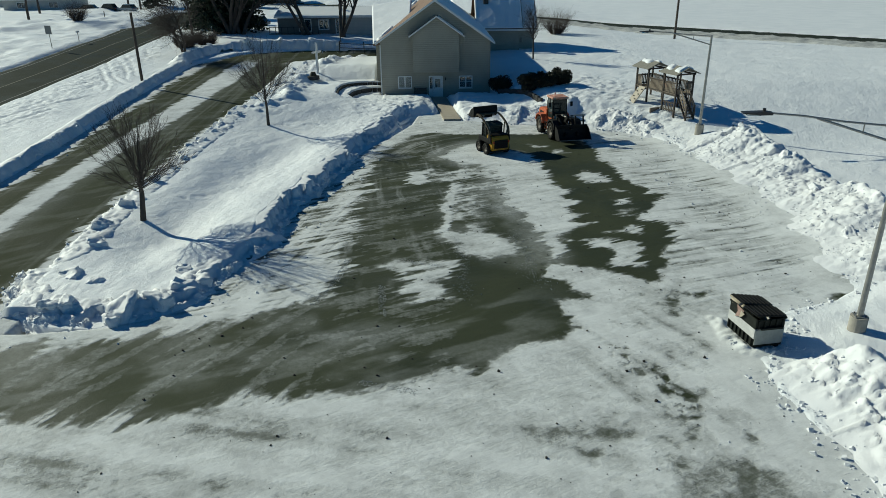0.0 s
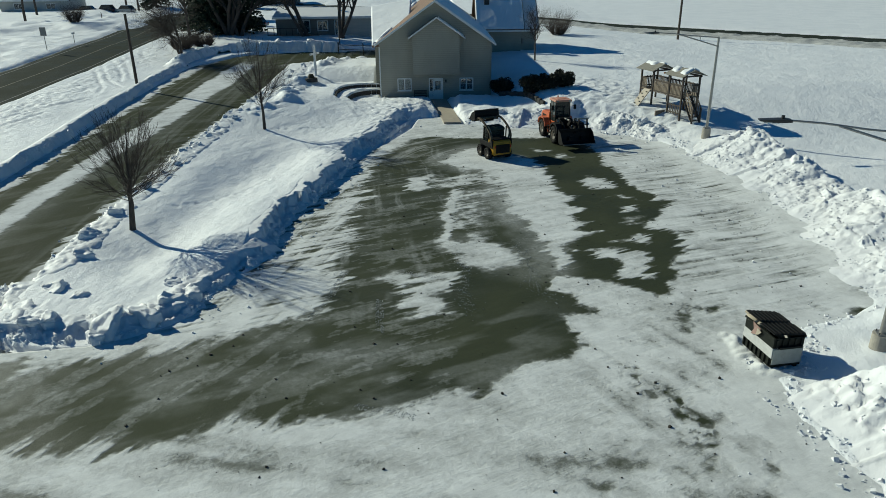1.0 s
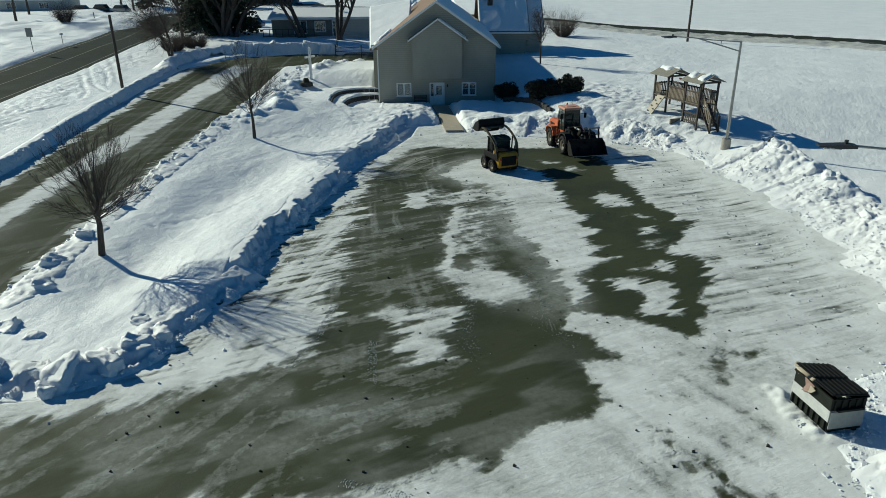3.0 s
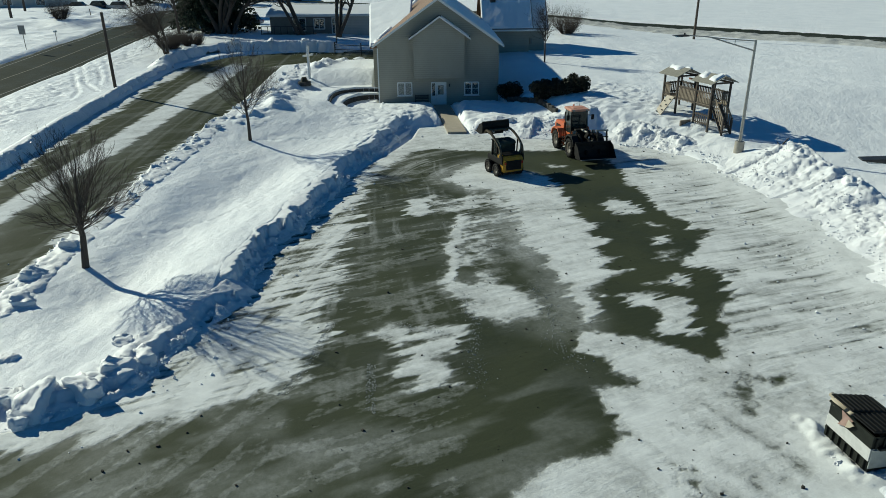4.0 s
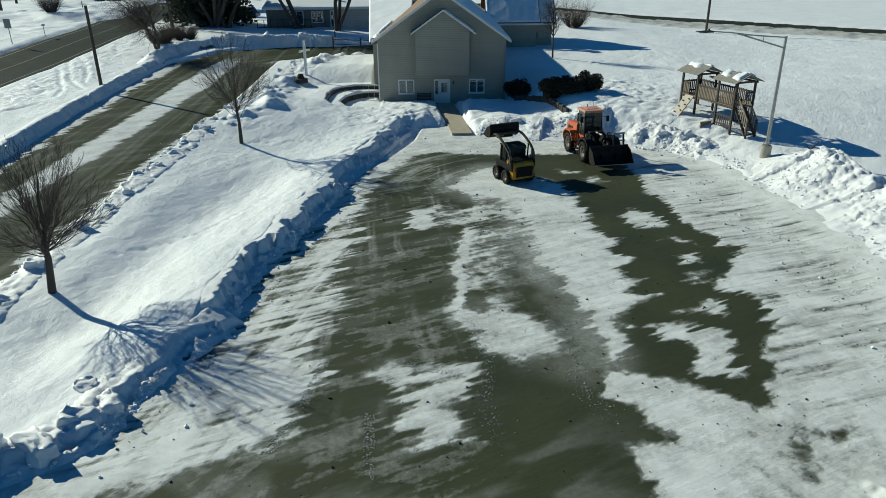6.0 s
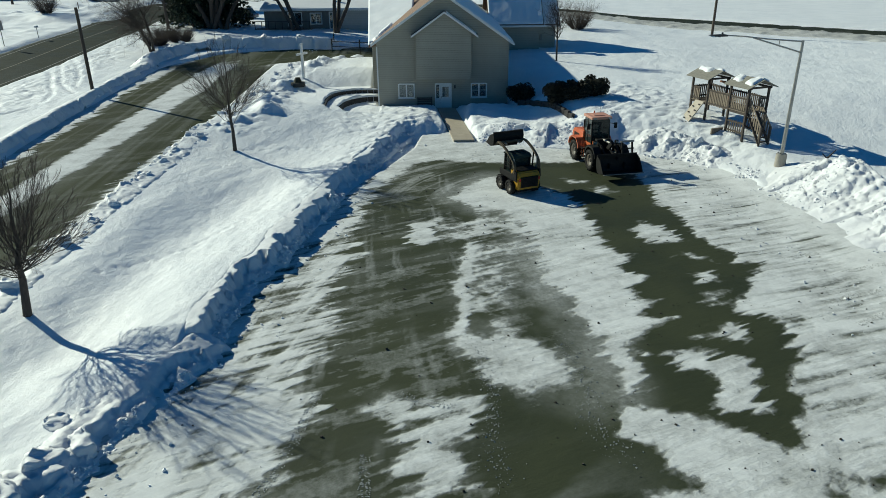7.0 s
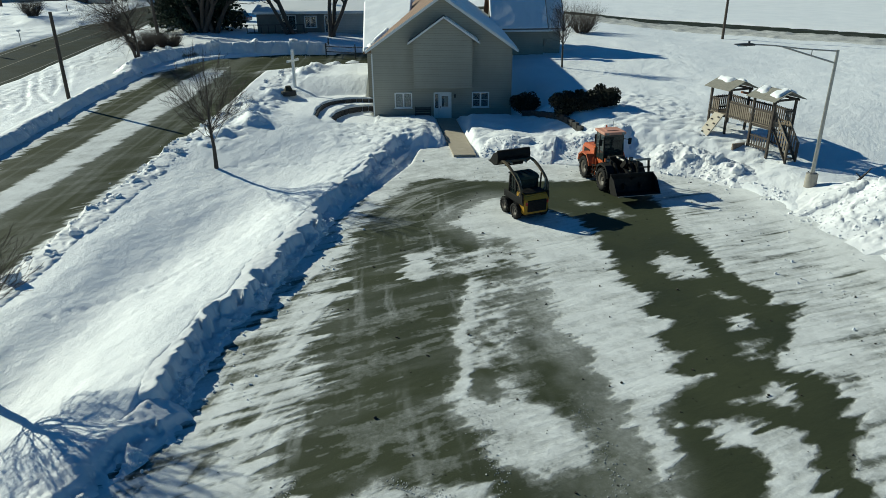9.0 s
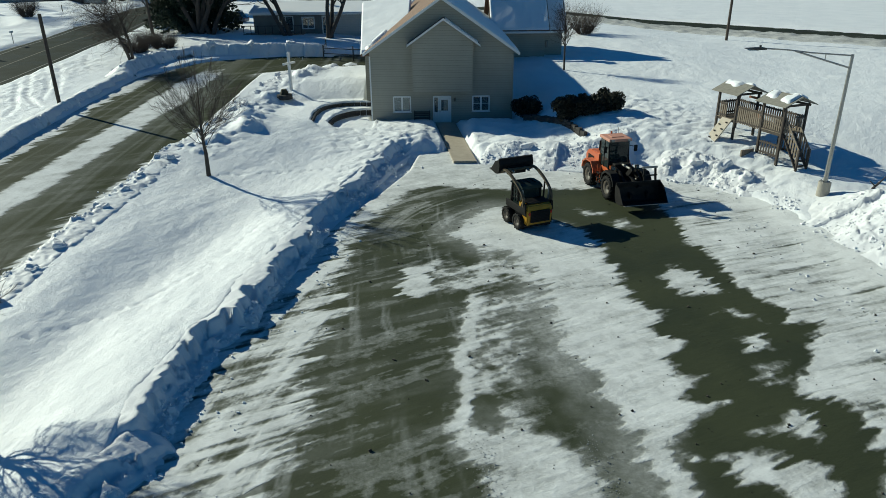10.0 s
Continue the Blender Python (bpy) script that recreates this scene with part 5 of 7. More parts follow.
def window(name, x0, x1, z0, z1, y, curtain):
    top = new(name)
    top.parent = house
    mid = (x0 + x1) / 2
    w = 0.075
    for a, b, c, d in ((x0 - 0.02, x0 + w, z0, z1), (x1 - w, x1 + 0.02, z0, z1), (x0 + w, x1 - w, z1 - w, z1 + 0.02), (x0 + w, x1 - w, z0 - 0.02, z0 + w), (mid - 0.06, mid + 0.06, z0 + w, z1 - w)):
        part("window_frame", boxed(a, b, y - 0.045, y + 0.1, c, d, 0.008), WHITE_TRIM, top)
    part("window_sill", boxed(x0 - 0.06, x1 + 0.06, y - 0.09, y + 0.02, z0 - 0.06, z0 - 0.02, 0.008), WHITE_TRIM, top)
    for a, b in ((x0 + w, mid - 0.06), (mid + 0.06, x1 - w)):
        pane = part("pane", boxed(a, b, y + 0.05, y + 0.06, z0 + w, z1 - w), GLASS, top)
        pane.visible_shadow = False
        if curtain:
            part("curtain", boxed(a, b - 0.1 * (b - a), y + 0.16, y + 0.18, z0 + w, z1 - w), CURTAIN, top)
        else:
            part("muntin", boxed(a, b, y + 0.03, y + 0.05, (z0 + z1) / 2 - 0.015, (z0 + z1) / 2 + 0.015), WHITE_TRIM, top)
    return top


window("window", *OPENINGS[0], 0.0, True)
window("window", *OPENINGS[2], 0.0, False)
door = new("door")
door.parent = house
for a, b, c, d in ((-0.18, -0.08, 0.16, 2.13), (1.06, 1.16, 0.16, 2.13), (-0.08, 1.06, 2.03, 2.15), (0.17, 0.26, 0.16, 2.03)):
    part("door_frame", boxed(a, b, -0.05, 0.14, c, d, 0.008), WHITE_TRIM, door)
part("door_leaf", front_wall(bmesh.new(), 0.265, 1.055, 0.18, 2.025, [(0.42, 0.92, 1.05, 1.85)], 0.02, 0.07), WHITE_TRIM, door)
part("door_glass", boxed(0.42, 0.92, 0.04, 0.05, 1.05, 1.85), GLASS, door).visible_shadow = False
part("door_blind", boxed(0.60, 0.92, 0.09, 0.10, 1.05, 1.80), CURTAIN, door, "pale half-drawn blind")
part("sidelight_panel", boxed(-0.075, 0.165, 0.03, 0.07, 0.18, 0.95), WHITE_TRIM, door)
part("sidelight_glass", boxed(-0.075, 0.165, 0.04, 0.05, 0.95, 2.02), GLASS, door).visible_shadow = False
part("door_handle", tube(tube(bmesh.new(), (0.33, 0.02, 1.1), (0.33, -0.05, 1.1), 0.02), (0.33, -0.05, 1.1), (0.33, -0.05, 0.95), 0.015), LAMP_DARK, door)
part("wall_lamp", boxed(1.36, 1.48, -0.14, -0.003, 1.75, 2.0, 0.02), LAMP_DARK, house)

# the cross wing behind: a low roof on one side, a steep one with an annexe on the other
STEEP, LOW = 0.86, 0.19
part("wing_wall", prism(bmesh.new(), [(16.7, 0.5), (26.3, 0.5), (26.3, 4.9), (21.5, 9.0), (16.7, 4.8)], 5.645, 10.4, "x"), SIDING, house)
part("annexe_wall", prism(bmesh.new(), [(17.8, 0.5), (25.3, 0.5), (25.3, 4.8), (21.5, 8.0), (17.8, 4.7)], 10.405, 12.2, "x"), SIDING, house)
part("low_wing_wall", prism(bmesh.new(), [(2.8, 0.5), (14.2, 0.5), (14.2, 7.0), (2.8, 4.9)], -5.3, WALL_L - 0.005, "x"), SIDING, house)
for x0, x1, y0, ym, z0, rise, name in ((5.2, 10.78, 16.2, 21.5, 4.95, STEEP, "wing_roof"), (10.785, 12.55, 17.3, 21.5, 4.85, STEEP, "annexe_roof")):
    zr = z0 + rise * (ym - y0)
    slope = part(name, prism(bmesh.new(), [(y0, z0), (ym, zr), (2 * ym - y0, z0), (2 * ym - y0, z0 - 0.18), (ym, zr - 0.22), (y0, z0 - 0.18)], x0, x1, "x"), SHINGLE, house)
    part("wing_gutter", boxed(x0, x1, y0 - 0.12, y0 - 0.003, z0 - 0.2, z0 - 0.02, 0.02), WHITE_TRIM, slope)
    part("wing_fascia", prism(bmesh.new(), [(y0, z0 - 0.22), (ym, zr - 0.22), (ym, zr + 0.03), (y0, z0 + 0.03)], x1 + 0.003, x1 + 0.05, "x"), WHITE_TRIM, slope)


def low_edge(v):
    """The outer edge of the low wing, which widens towards the back."""
    return -5.42 - 0.075 * v


bm = prism(bmesh.new(), [(low_edge(0), 1.0), (-2.0, 1.0), (-2.0, 14.4), (low_edge(13.4), 14.4)], 0.0, 0.2, "z")
for vert in bm.verts:
    vert.co.z += 4.83 + LOW * (vert.co.y - 1.0) + 0.16 * (vert.co.x - low_edge(vert.co.y - 1.0))
part("low_wing_roof", bm, SHINGLE, house)
roof_snow("roof_snow", lambda u, v: (u, 16.2 + v, 4.95 + STEEP * v), np.linspace(5.25, 10.74, 80), np.linspace(0.08, 5.3, 70), 0.2,
          lambda u, v: 0.6 * fbm(u * 2.4, v * 1.0, 4, 325) * smooth(7.5, 9, u), 321, "wind-scoured snow on the steep shaded wing roof")
roof_snow("roof_snow", lambda u, v: (u, 17.3 + v, 4.85 + STEEP * v), np.linspace(10.8, 12.5, 16), np.linspace(0.06, 4.2, 40), 0.18, lambda u, v: 0 * u, 331, "snow on the annexe roof")
roof_snow("roof_snow", lambda u, v: (low_edge(v) + u * (-2.0 - low_edge(v)) / 3.4, 1.0 + v, 5.03 + LOW * v + 0.16 * u * (-2.0 - low_edge(v)) / 3.4), np.linspace(-0.02, 3.4, 50), np.linspace(0.0, 13.4, 90), 0.26, lambda u, v: 0 * u, 336, "bright drifted snow on the low wing roof")
vent = part("roof_vent", boxed(6.3, 6.9, 19.0, 19.5, 7.2, 8.3, 0.08), LAMP_DARK, house, "dark hooded roof vent")
part("vent_cap", boxed(6.15, 7.05, 18.85, 19.65, 8.303, 8.42, 0.03), LAMP_DARK, vent)
part("electric_meter", boxed(10.6, 10.85, 17.55, 17.795, 3.3, 3.9, 0.03), SIGN_GREY, house)

# path, bench and low walls at the door
walkway = tagged(new("walkway"), "tan concrete path swept clear to the door", "path", kind="structure")
for k in range(6):
    y1, y0 = -0.06 - 1.72 * k, -0.06 - 1.72 * (k + 1) + 0.02
    x = 0.13 + 0.172 * k
    zc = land(0.7, -5.0)
    part("slab", prism(bmesh.new(), [(x + 0.072, y0 - 0.012), (x + 1.472, y0 - 0.012), (x + 1.3, y1), (x - 0.1, y1)], zc - 0.2, zc + 0.065, "z"), WALK_CONCRETE, walkway)

bench = thing("garden_bench", pose(-1.0, -0.42, land(-1, -0.4) + 0.02), "dark slatted wooden bench against the wall beside the door", "bench")
for k in range(4):
    part("seat_slat", boxed(-0.6, 0.6, -0.22 + 0.11 * k, -0.13 + 0.11 * k, 0.42, 0.45), BENCH_WOOD, bench)
for k in range(3):
    part("back_slat", boxed(-0.6, 0.6, 0.24, 0.27, 0.55 + 0.12 * k, 0.64 + 0.12 * k), BENCH_WOOD, bench)
for x in (-0.55, 0.55):
    for y in (-0.18, 0.2):
        part("leg", boxed(x - 0.03, x + 0.03, y - 0.03, y + 0.03, 0, 0.42), BENCH_WOOD, bench)
    part("back_post", boxed(x - 0.03, x + 0.03, 0.2, 0.24, 0.42, 0.95), BENCH_WOOD, bench)


def low_wall(line, height, base, label):
    """Courses of blocks along a curve, each block a part; capped with snow."""
    top = thing("retaining_wall", pose(0, 0, 0), label, "garden wall", "low block walls by the entrance")
    pts = spline(line, 0.42)
    me = bpy.data.meshes.new("block")
    bmk = boxed(-0.214, 0.214, -0.13, 0.13, 0, 0.19, 0.018)
    bmk.to_mesh(me), bmk.free()
    me.materials.append(BLOCK)
    for a, b in zip(pts[:-1], pts[1:]):
        m = (a + b) / 2
        turn = math.atan2(b[1] - a[1], b[0] - a[0])
        for c in range(int(height / 0.2)):
            ob = new("block", me)
            ob.parent = top
            ob.matrix_basis = pose(m[0], m[1], base(m[0], m[1]) + 0.2 * c, 0, 0, math.degrees(turn) + random.uniform(-3, 3))
    return top


low_wall(OUTER_WALL, 0.81, lambda x, y: 0.42, "dark block retaining wall curving out from the hall under snow")
low_wall(INNER_WALL, 0.61, lambda x, y: 0.24, "lower dark block wall inside the curve")
low_wall([(6.3, -2.4), (7.1, -3.6), (8.3, -6.4), (9.4, -8.6)], 0.8, lambda x, y: snowy(x, y) - 0.44, "dark block retaining wall stepping down beside the yews")


# ---------------------------------------------------------------- plants
def rings_mesh(segments, sides):
    """Tapered bars from rows of (a, b, ra, rb)."""
    verts, faces = [], []
    cs = [(math.cos(2 * math.pi * k / sides), math.sin(2 * math.pi * k / sides)) for k in range(sides)]
    for a, b, ra, rb in segments:
        d = (b - a)
        if d.length < 1e-5:
            continue
        d.normalize()
        u = d.cross(Vector((0.31, 0.17, 0.93))).normalized()
        w = d.cross(u)
        n = len(verts)
        for p, r in ((a, ra), (b, rb)):
            verts += [p + r * (c * u + s * w) for c, s in cs]
        faces += [(n + k, n + (k + 1) % sides, n + sides + (k + 1) % sides, n + sides + k) for k in range(sides)]
    return verts, faces


def grow(rng, start, way, length, radius, level, wood, fine, spread, upward, kids, levels, reach=(0.45, 0.68)):
    """A limb with side limbs, in bent pieces."""
    p, d, r = start.copy(), way.normalized(), radius
    pieces = 5 if level < 2 else 3
    step = length / pieces
    for k in range(pieces):
        bend = Vector((rng.gauss(0, 1), rng.gauss(0, 1), rng.gauss(0, 0.6))) * (0.07 + 0.05 * level)
        d = (d + bend + Vector((0, 0, upward * (0.12 if level else 0.0)))).normalized()
        q = p + d * step
        r2 = max(r * (0.86 if level == 0 else 0.78), 0.004)
        (wood if level < levels - 1 else fine).append((p, q, r, r2))
        if level < levels and (k > 0 or level > 0):
            for _ in range(kids[level]):
                if rng.random() < 0.9:
                    turn = rng.uniform(0, 2 * math.pi)
                    u = d.cross(Vector((0.2, 0.3, 0.9))).normalized()
                    w = d.cross(u)
                    lean = spread * rng.uniform(0.7, 1.3)
                    e = (d + lean * (math.cos(turn) * u + math.sin(turn) * w)).normalized()
                    at = p.lerp(q, rng.random())
                    grow(rng, at, e, length * rng.uniform(*reach) * (1 - 0.35 * k / pieces if level == 0 else 1), max(r2 * 0.62, 0.004), level + 1, wood, fine, spread, upward, kids, levels, reach)
        p, r = q, r2


def bare_tree(name, x, y, z, height, trunk, radius, seed, label, spread=0.62, upward=0.9, kids=(3, 2, 2), levels=3, stems=1, group="", reach=(0.45, 0.68)):
    rng = random.Random(seed)
    top = thing(name, pose(x, y, z), label, "tree", group)
    wood, fine = [], []
    for s in range(stems):
        lean = Vector((rng.uniform(-0.5, 0.5), rng.uniform(-0.4, 0.4), 1)) if stems > 1 else Vector((rng.uniform(-0.04, 0.04), rng.uniform(-0.04, 0.04), 1))
        a = Vector((0.0, 0.0, -0.4)) + (Vector((rng.uniform(-0.4, 0.4), rng.uniform(-0.4, 0.4), 0)) if stems > 1 else Vector())
        b = a + lean.normalized() * (trunk + 0.4)
        wood.append((a, a.lerp(b, 0.25), radius * 1.5, radius * 1.08))
        wood.append((a.lerp(b, 0.25), b, radius * 1.08, radius))
        grow(rng, b, lean, height - trunk, radius * 0.95, 0, wood, fine, spread, upward, kids, levels, reach)
    v, f = rings_mesh(wood, 7)
    mesh_object("trunk", v, f, BARK, top)
    v, f = rings_mesh(fine, 3)
    mesh_object("crown", v, f, TWIG, top)
    return top


def leaf_shell(rng, centre, radii, count, size, verts, faces):
    for _ in range(count):
        while True:
            p = Vector((rng.uniform(-1, 1), rng.uniform(-1, 1), rng.uniform(-1, 1)))
            if 0.25 < p.length < 1:
                break
        p = Vector((p.x * radii[0], p.y * radii[1], p.z * radii[2])) + Vector(centre)
        u = Vector((rng.gauss(0, 1), rng.gauss(0, 1), rng.gauss(0, 1))).normalized()
        w = u.cross(Vector((rng.gauss(0, 1), rng.gauss(0, 1), rng.gauss(0, 1)))).normalized()
        s = size * rng.uniform(0.6, 1.4)
        n = len(verts)
        verts += [p - u * s - w * s * 0.4, p + u * s - w * s * 0.4, p + u * s * 0.6 + w * s * 0.6, p - u * s * 0.6 + w * s * 0.6]
        faces.append((n, n + 1, n + 2, n + 3))


def clipped_shrub(x, y, radii, seed, label):
    rng = random.Random(seed)
    z = snowy(x, y) - 0.25
    top = thing("yew_shrub", pose(x, y, z), label, "shrub", "dark shrubs beside the hall")
    stems = [(Vector((0, 0, 0)), Vector((rng.uniform(-1, 1) * radii[0] * 0.6, rng.uniform(-1, 1) * radii[1] * 0.6, radii[2] * rng.uniform(0.8, 1.5))), 0.05, 0.015) for _ in range(9)]
    v, f = rings_mesh(stems, 5)
    mesh_object("stem_mass", v, f, BARK, top)
    v, f = [], []
    for _ in range(16):
        c = (rng.uniform(-0.55, 0.55) * radii[0], rng.uniform(-0.55, 0.55) * radii[1], radii[2] * rng.uniform(0.55, 1.25))
        leaf_shell(rng, c, [r * rng.uniform(0.35, 0.55) for r in radii], 420, 0.07, v, f)
    mesh_object("foliage", v, f, HEDGE, top, flat=True)
    return top


clipped_shrub(6.5, -1.2, (1.15, 1.0, 1.15), 401, "dark yew shrub crowding the corner of the hall")
clipped_shrub(8.55, -5.7, (1.1, 1.05, 1.1), 402, "dark rounded yew shrub in the snow beside a low wall")
clipped_shrub(10.15, -6.0, (1.15, 1.05, 0.85), 403, "broad dark yew shrub in the snow")
clipped_shrub(11.6, -5.6, (0.95, 0.9, 1.05), 404, "dark ball-shaped yew shrub in the snow")



def fan_tree(x, y, trunk, radius, crown, count, seed, label, low=-0.35, limb_size=0.16, lean=0.0):
    """A young shade tree: many limbs from a short trunk fill a rounded crown (centre height, width, height)."""
    rng = random.Random(seed)
    top = thing("young_tree", pose(x, y, snowy(x, y) - 0.05, 0, lean), label, "tree", "lawn trees")
    mid, wide, tall = crown
    fine = []
    wood = [(Vector((0, 0, -0.4)), Vector((0, 0, 0.1)), radius * 1.5, radius * 1.15), (Vector((0, 0, 0.1)), Vector((0.02, 0, trunk)), radius * 1.15, radius * 0.9)]
    leader = Vector((0.02, 0, trunk))
    for k in range(6):
        q = Vector((0.05 * rng.gauss(0, 1), 0.05 * rng.gauss(0, 1), trunk + (mid + tall - trunk) * 0.9 * (k + 1) / 6))
        wood.append((leader, q, radius * 0.85 * (1 - k / 6.5), radius * 0.85 * (1 - (k + 1) / 6.5)))
        leader = q

    def limb(start, end, r, level):
        pieces = 6 if level == 0 else 4
        p = start
        sag = Vector((end.x - start.x, end.y - start.y, 0)) * (0.05 if level == 0 else 0.03)
        length = (end - start).length
        for k in range(pieces):
            t = (k + 1) / pieces
            q = start.lerp(end, t) + sag * math.sin(math.pi * t) + Vector((rng.gauss(0, 1), rng.gauss(0, 1), rng.gauss(0, 1))) * 0.025 * length * (t < 1)
            ra, rb = r * (1 - 0.8 * k / pieces), r * (1 - 0.8 * t)
            (wood if level == 0 else fine).append((p, q, max(ra, 0.004), max(rb, 0.003)))
            if level < 2 and t > 0.25:
                for _ in range(3 if level == 0 else 2):
                    way = (q - p).normalized()
                    side = way.cross(Vector((rng.gauss(0, 1), rng.gauss(0, 1), rng.gauss(0, 1)))).normalized()
                    e = (way + side * rng.uniform(0.3, 0.6) + Vector((0, 0, 0.12))).normalized()
                    limb(p.lerp(q, rng.random()), q + e * length * rng.uniform(0.18, 0.36) * (1.15 - 0.5 * t), max(rb * 0.5, 0.0036), level + 1)
            p = q

    for k in range(count):
        turn = 2.4 * k + rng.uniform(-0.3, 0.3)
        rise = rng.uniform(low, 0.97)
        flat = math.sqrt(1 - rise * rise) * rng.uniform(0.82, 1.0)
        end = Vector((wide * flat * math.cos(turn), wide * flat * math.sin(turn), mid + tall * rise))
        limb(Vector((0, 0, trunk * 0.95 + max(0, end.z - trunk) * rng.uniform(0.05, 0.45))), end, radius * limb_size, 0)
    v, f = rings_mesh(wood, 7)
    mesh_object("trunk", v, f, BARK, top)
    v, f = rings_mesh(fine, 3)
    mesh_object("crown", v, f, TWIG, top)
    return top


fan_tree(-14.3, -35.0, 1.45, 0.13, (3.0, 2.2, 2.35), 46, 501, "bare young tree with a broad fan of dark branches", -0.15, 0.15, 6)
fan_tree(-12.4, -14.8, 1.3, 0.11, (3.6, 2.15, 2.5), 32, 502, "slender bare young tree in the snowy lawn", 0.0)
bare_tree("sapling", 11.15, 9.9, snowy(11.15, 9.9) - 0.05, 4.4, 1.1, 0.085, 503, "thin bare sapling at the edge of the hall's shade", 0.85, 0.7, (4, 3, 2), 3)
bare_tree("roadside_tree", -28.9, 16.6, snowy(-28.9, 16.6) - 0.05, 4.8, 0.7, 0.15, 504, "low spreading bare tree with crooked limbs beside the drive", 1.5, 0.12, (3, 3, 2), 3, stems=2, reach=(0.6, 0.9))


def conifer(x, y, height, width, seed, label):
    rng = random.Random(seed)
    z = snowy(x, y) - 0.1
    top = thing("conifer", pose(x, y, z), label, "conifer", "dark conifers by the far house")
    v, f = rings_mesh([(Vector((0, 0, -0.2)), Vector((0, 0, height)), 0.22, 0.03)], 8)
    mesh_object("trunk", v, f, BARK, top)
    v, f = [], []
    for k in range(26):
        h = 0.06 + 0.92 * k / 26
        r = width * (1 - h) ** 0.8 + 0.15
        for b in range(11):
            a = rng.uniform(0, 2 * math.pi)
            d = Vector((math.cos(a), math.sin(a), -0.25))
            for s in range(7):
                t = (s + rng.random()) / 7
                p = Vector((0, 0, height * h)) + d * r * t
                leaf_shell(rng, p, (0.3, 0.3, 0.16), 5, 0.2, v, f)
    mesh_object("needles", v, f, NEEDLES, top, flat=True)
    return top


conifer(-31.4, 38.5, 13, 3.9, 601, "tall dark spruce beside the far house")
conifer(-27.6, 40.0, 13, 3.8, 602, "dark spruce among bare trees")
conifer(-36.0, 66.0, 13, 3.6, 603, "tall dark spruce beyond the street bend")
conifer(-34.5, 45.5, 13, 4.0, 604, "tall dark spruce behind the others")
conifer(-62.0, 101.0, 13, 4.0, 605, "broad dark spruce between houses across the street")
conifer(-42.0, 100.0, 13, 4.0, 606, "dark spruce at the corner of the street")
conifer(-40.5, 112.0, 13, 4.0, 607, "dark spruce at the far end of the street")
for n, (x, y, h, s, stems) in enumerate(((-28.6, 36.5, 12, 0.30, 4), (-26.6, 35.5, 11, 0.26, 2), (-17.0, 34.0, 11, 0.24, 3), (-12.2, 32.2, 11, 0.26, 3), (-33.8, 36, 8, 0.2, 1))):
    bare_tree("shade_tree", x, y, snowy(x, y) - 0.1, h, 1.4, s, 520 + n, "large bare tree forking low before the far house", 0.55, 0.9, (3, 2, 2), 3, stems=stems, group="bare trees by the far house")
for n, (x, y, h) in enumerate(((-73, 66.5, 9), (-92, 100, 10), (-64, 96, 9), (-64, 113, 10), (-80, 84, 10), (-69, 102, 11), (-86, 106, 10))):
    bare_tree("street_tree", x, y, snowy(x, y) - 0.1, h, 2.0, 0.22, 540 + n, "bare tree in a snowy front garden", 0.6, 0.8, (2, 2, 2), 3, group="trees across the street")


def thicket(name, x, y, radius, height, count, seed, label, mat, kind=""):
    rng = random.Random(seed)
    top = thing(name, pose(x, y, snowy(x, y) - 0.05), label, "shrub", kind=kind)
    wood, fine = [], []
    for _ in range(count):
        a = rng.uniform(0, 2 * math.pi)
        grow(rng, Vector((0.25 * radius * math.cos(a), 0.25 * radius * math.sin(a), -0.1)), Vector((math.cos(a) * rng.uniform(0.1, 0.9), math.sin(a) * rng.uniform(0.1, 0.9), 1)), height * rng.uniform(0.6, 1), 0.025, 1, wood, fine, 0.6, 0.5, (1, 2, 1), 2)
    v, f = rings_mesh(wood + fine, 3)
    mesh_object("stem_mass", v, f, mat, top)
    return top


thicket("bare_shrub", 17.8, 35.0, 2.3, 3.0, 130, 701, "rounded bare shrub by the country road", TWIG)
thicket("bare_shrub", -57.8, 53.2, 2.1, 2.8, 130, 702, "rounded bare shrub in the garden across the street", TWIG)
thicket("brushwood", -30.3, 22.0, 2.8, 1.5, 210, 703, "tangle of bare brush beside the drive", TWIG)
thicket("brushwood", -28.4, 24.4, 2.8, 1.5, 210, 704, "tangle of bare brush under the trees", TWIG)
thicket("brushwood", -30.6, 26.3, 2.8, 1.4, 170, 705, "low bare brush near the street", TWIG)


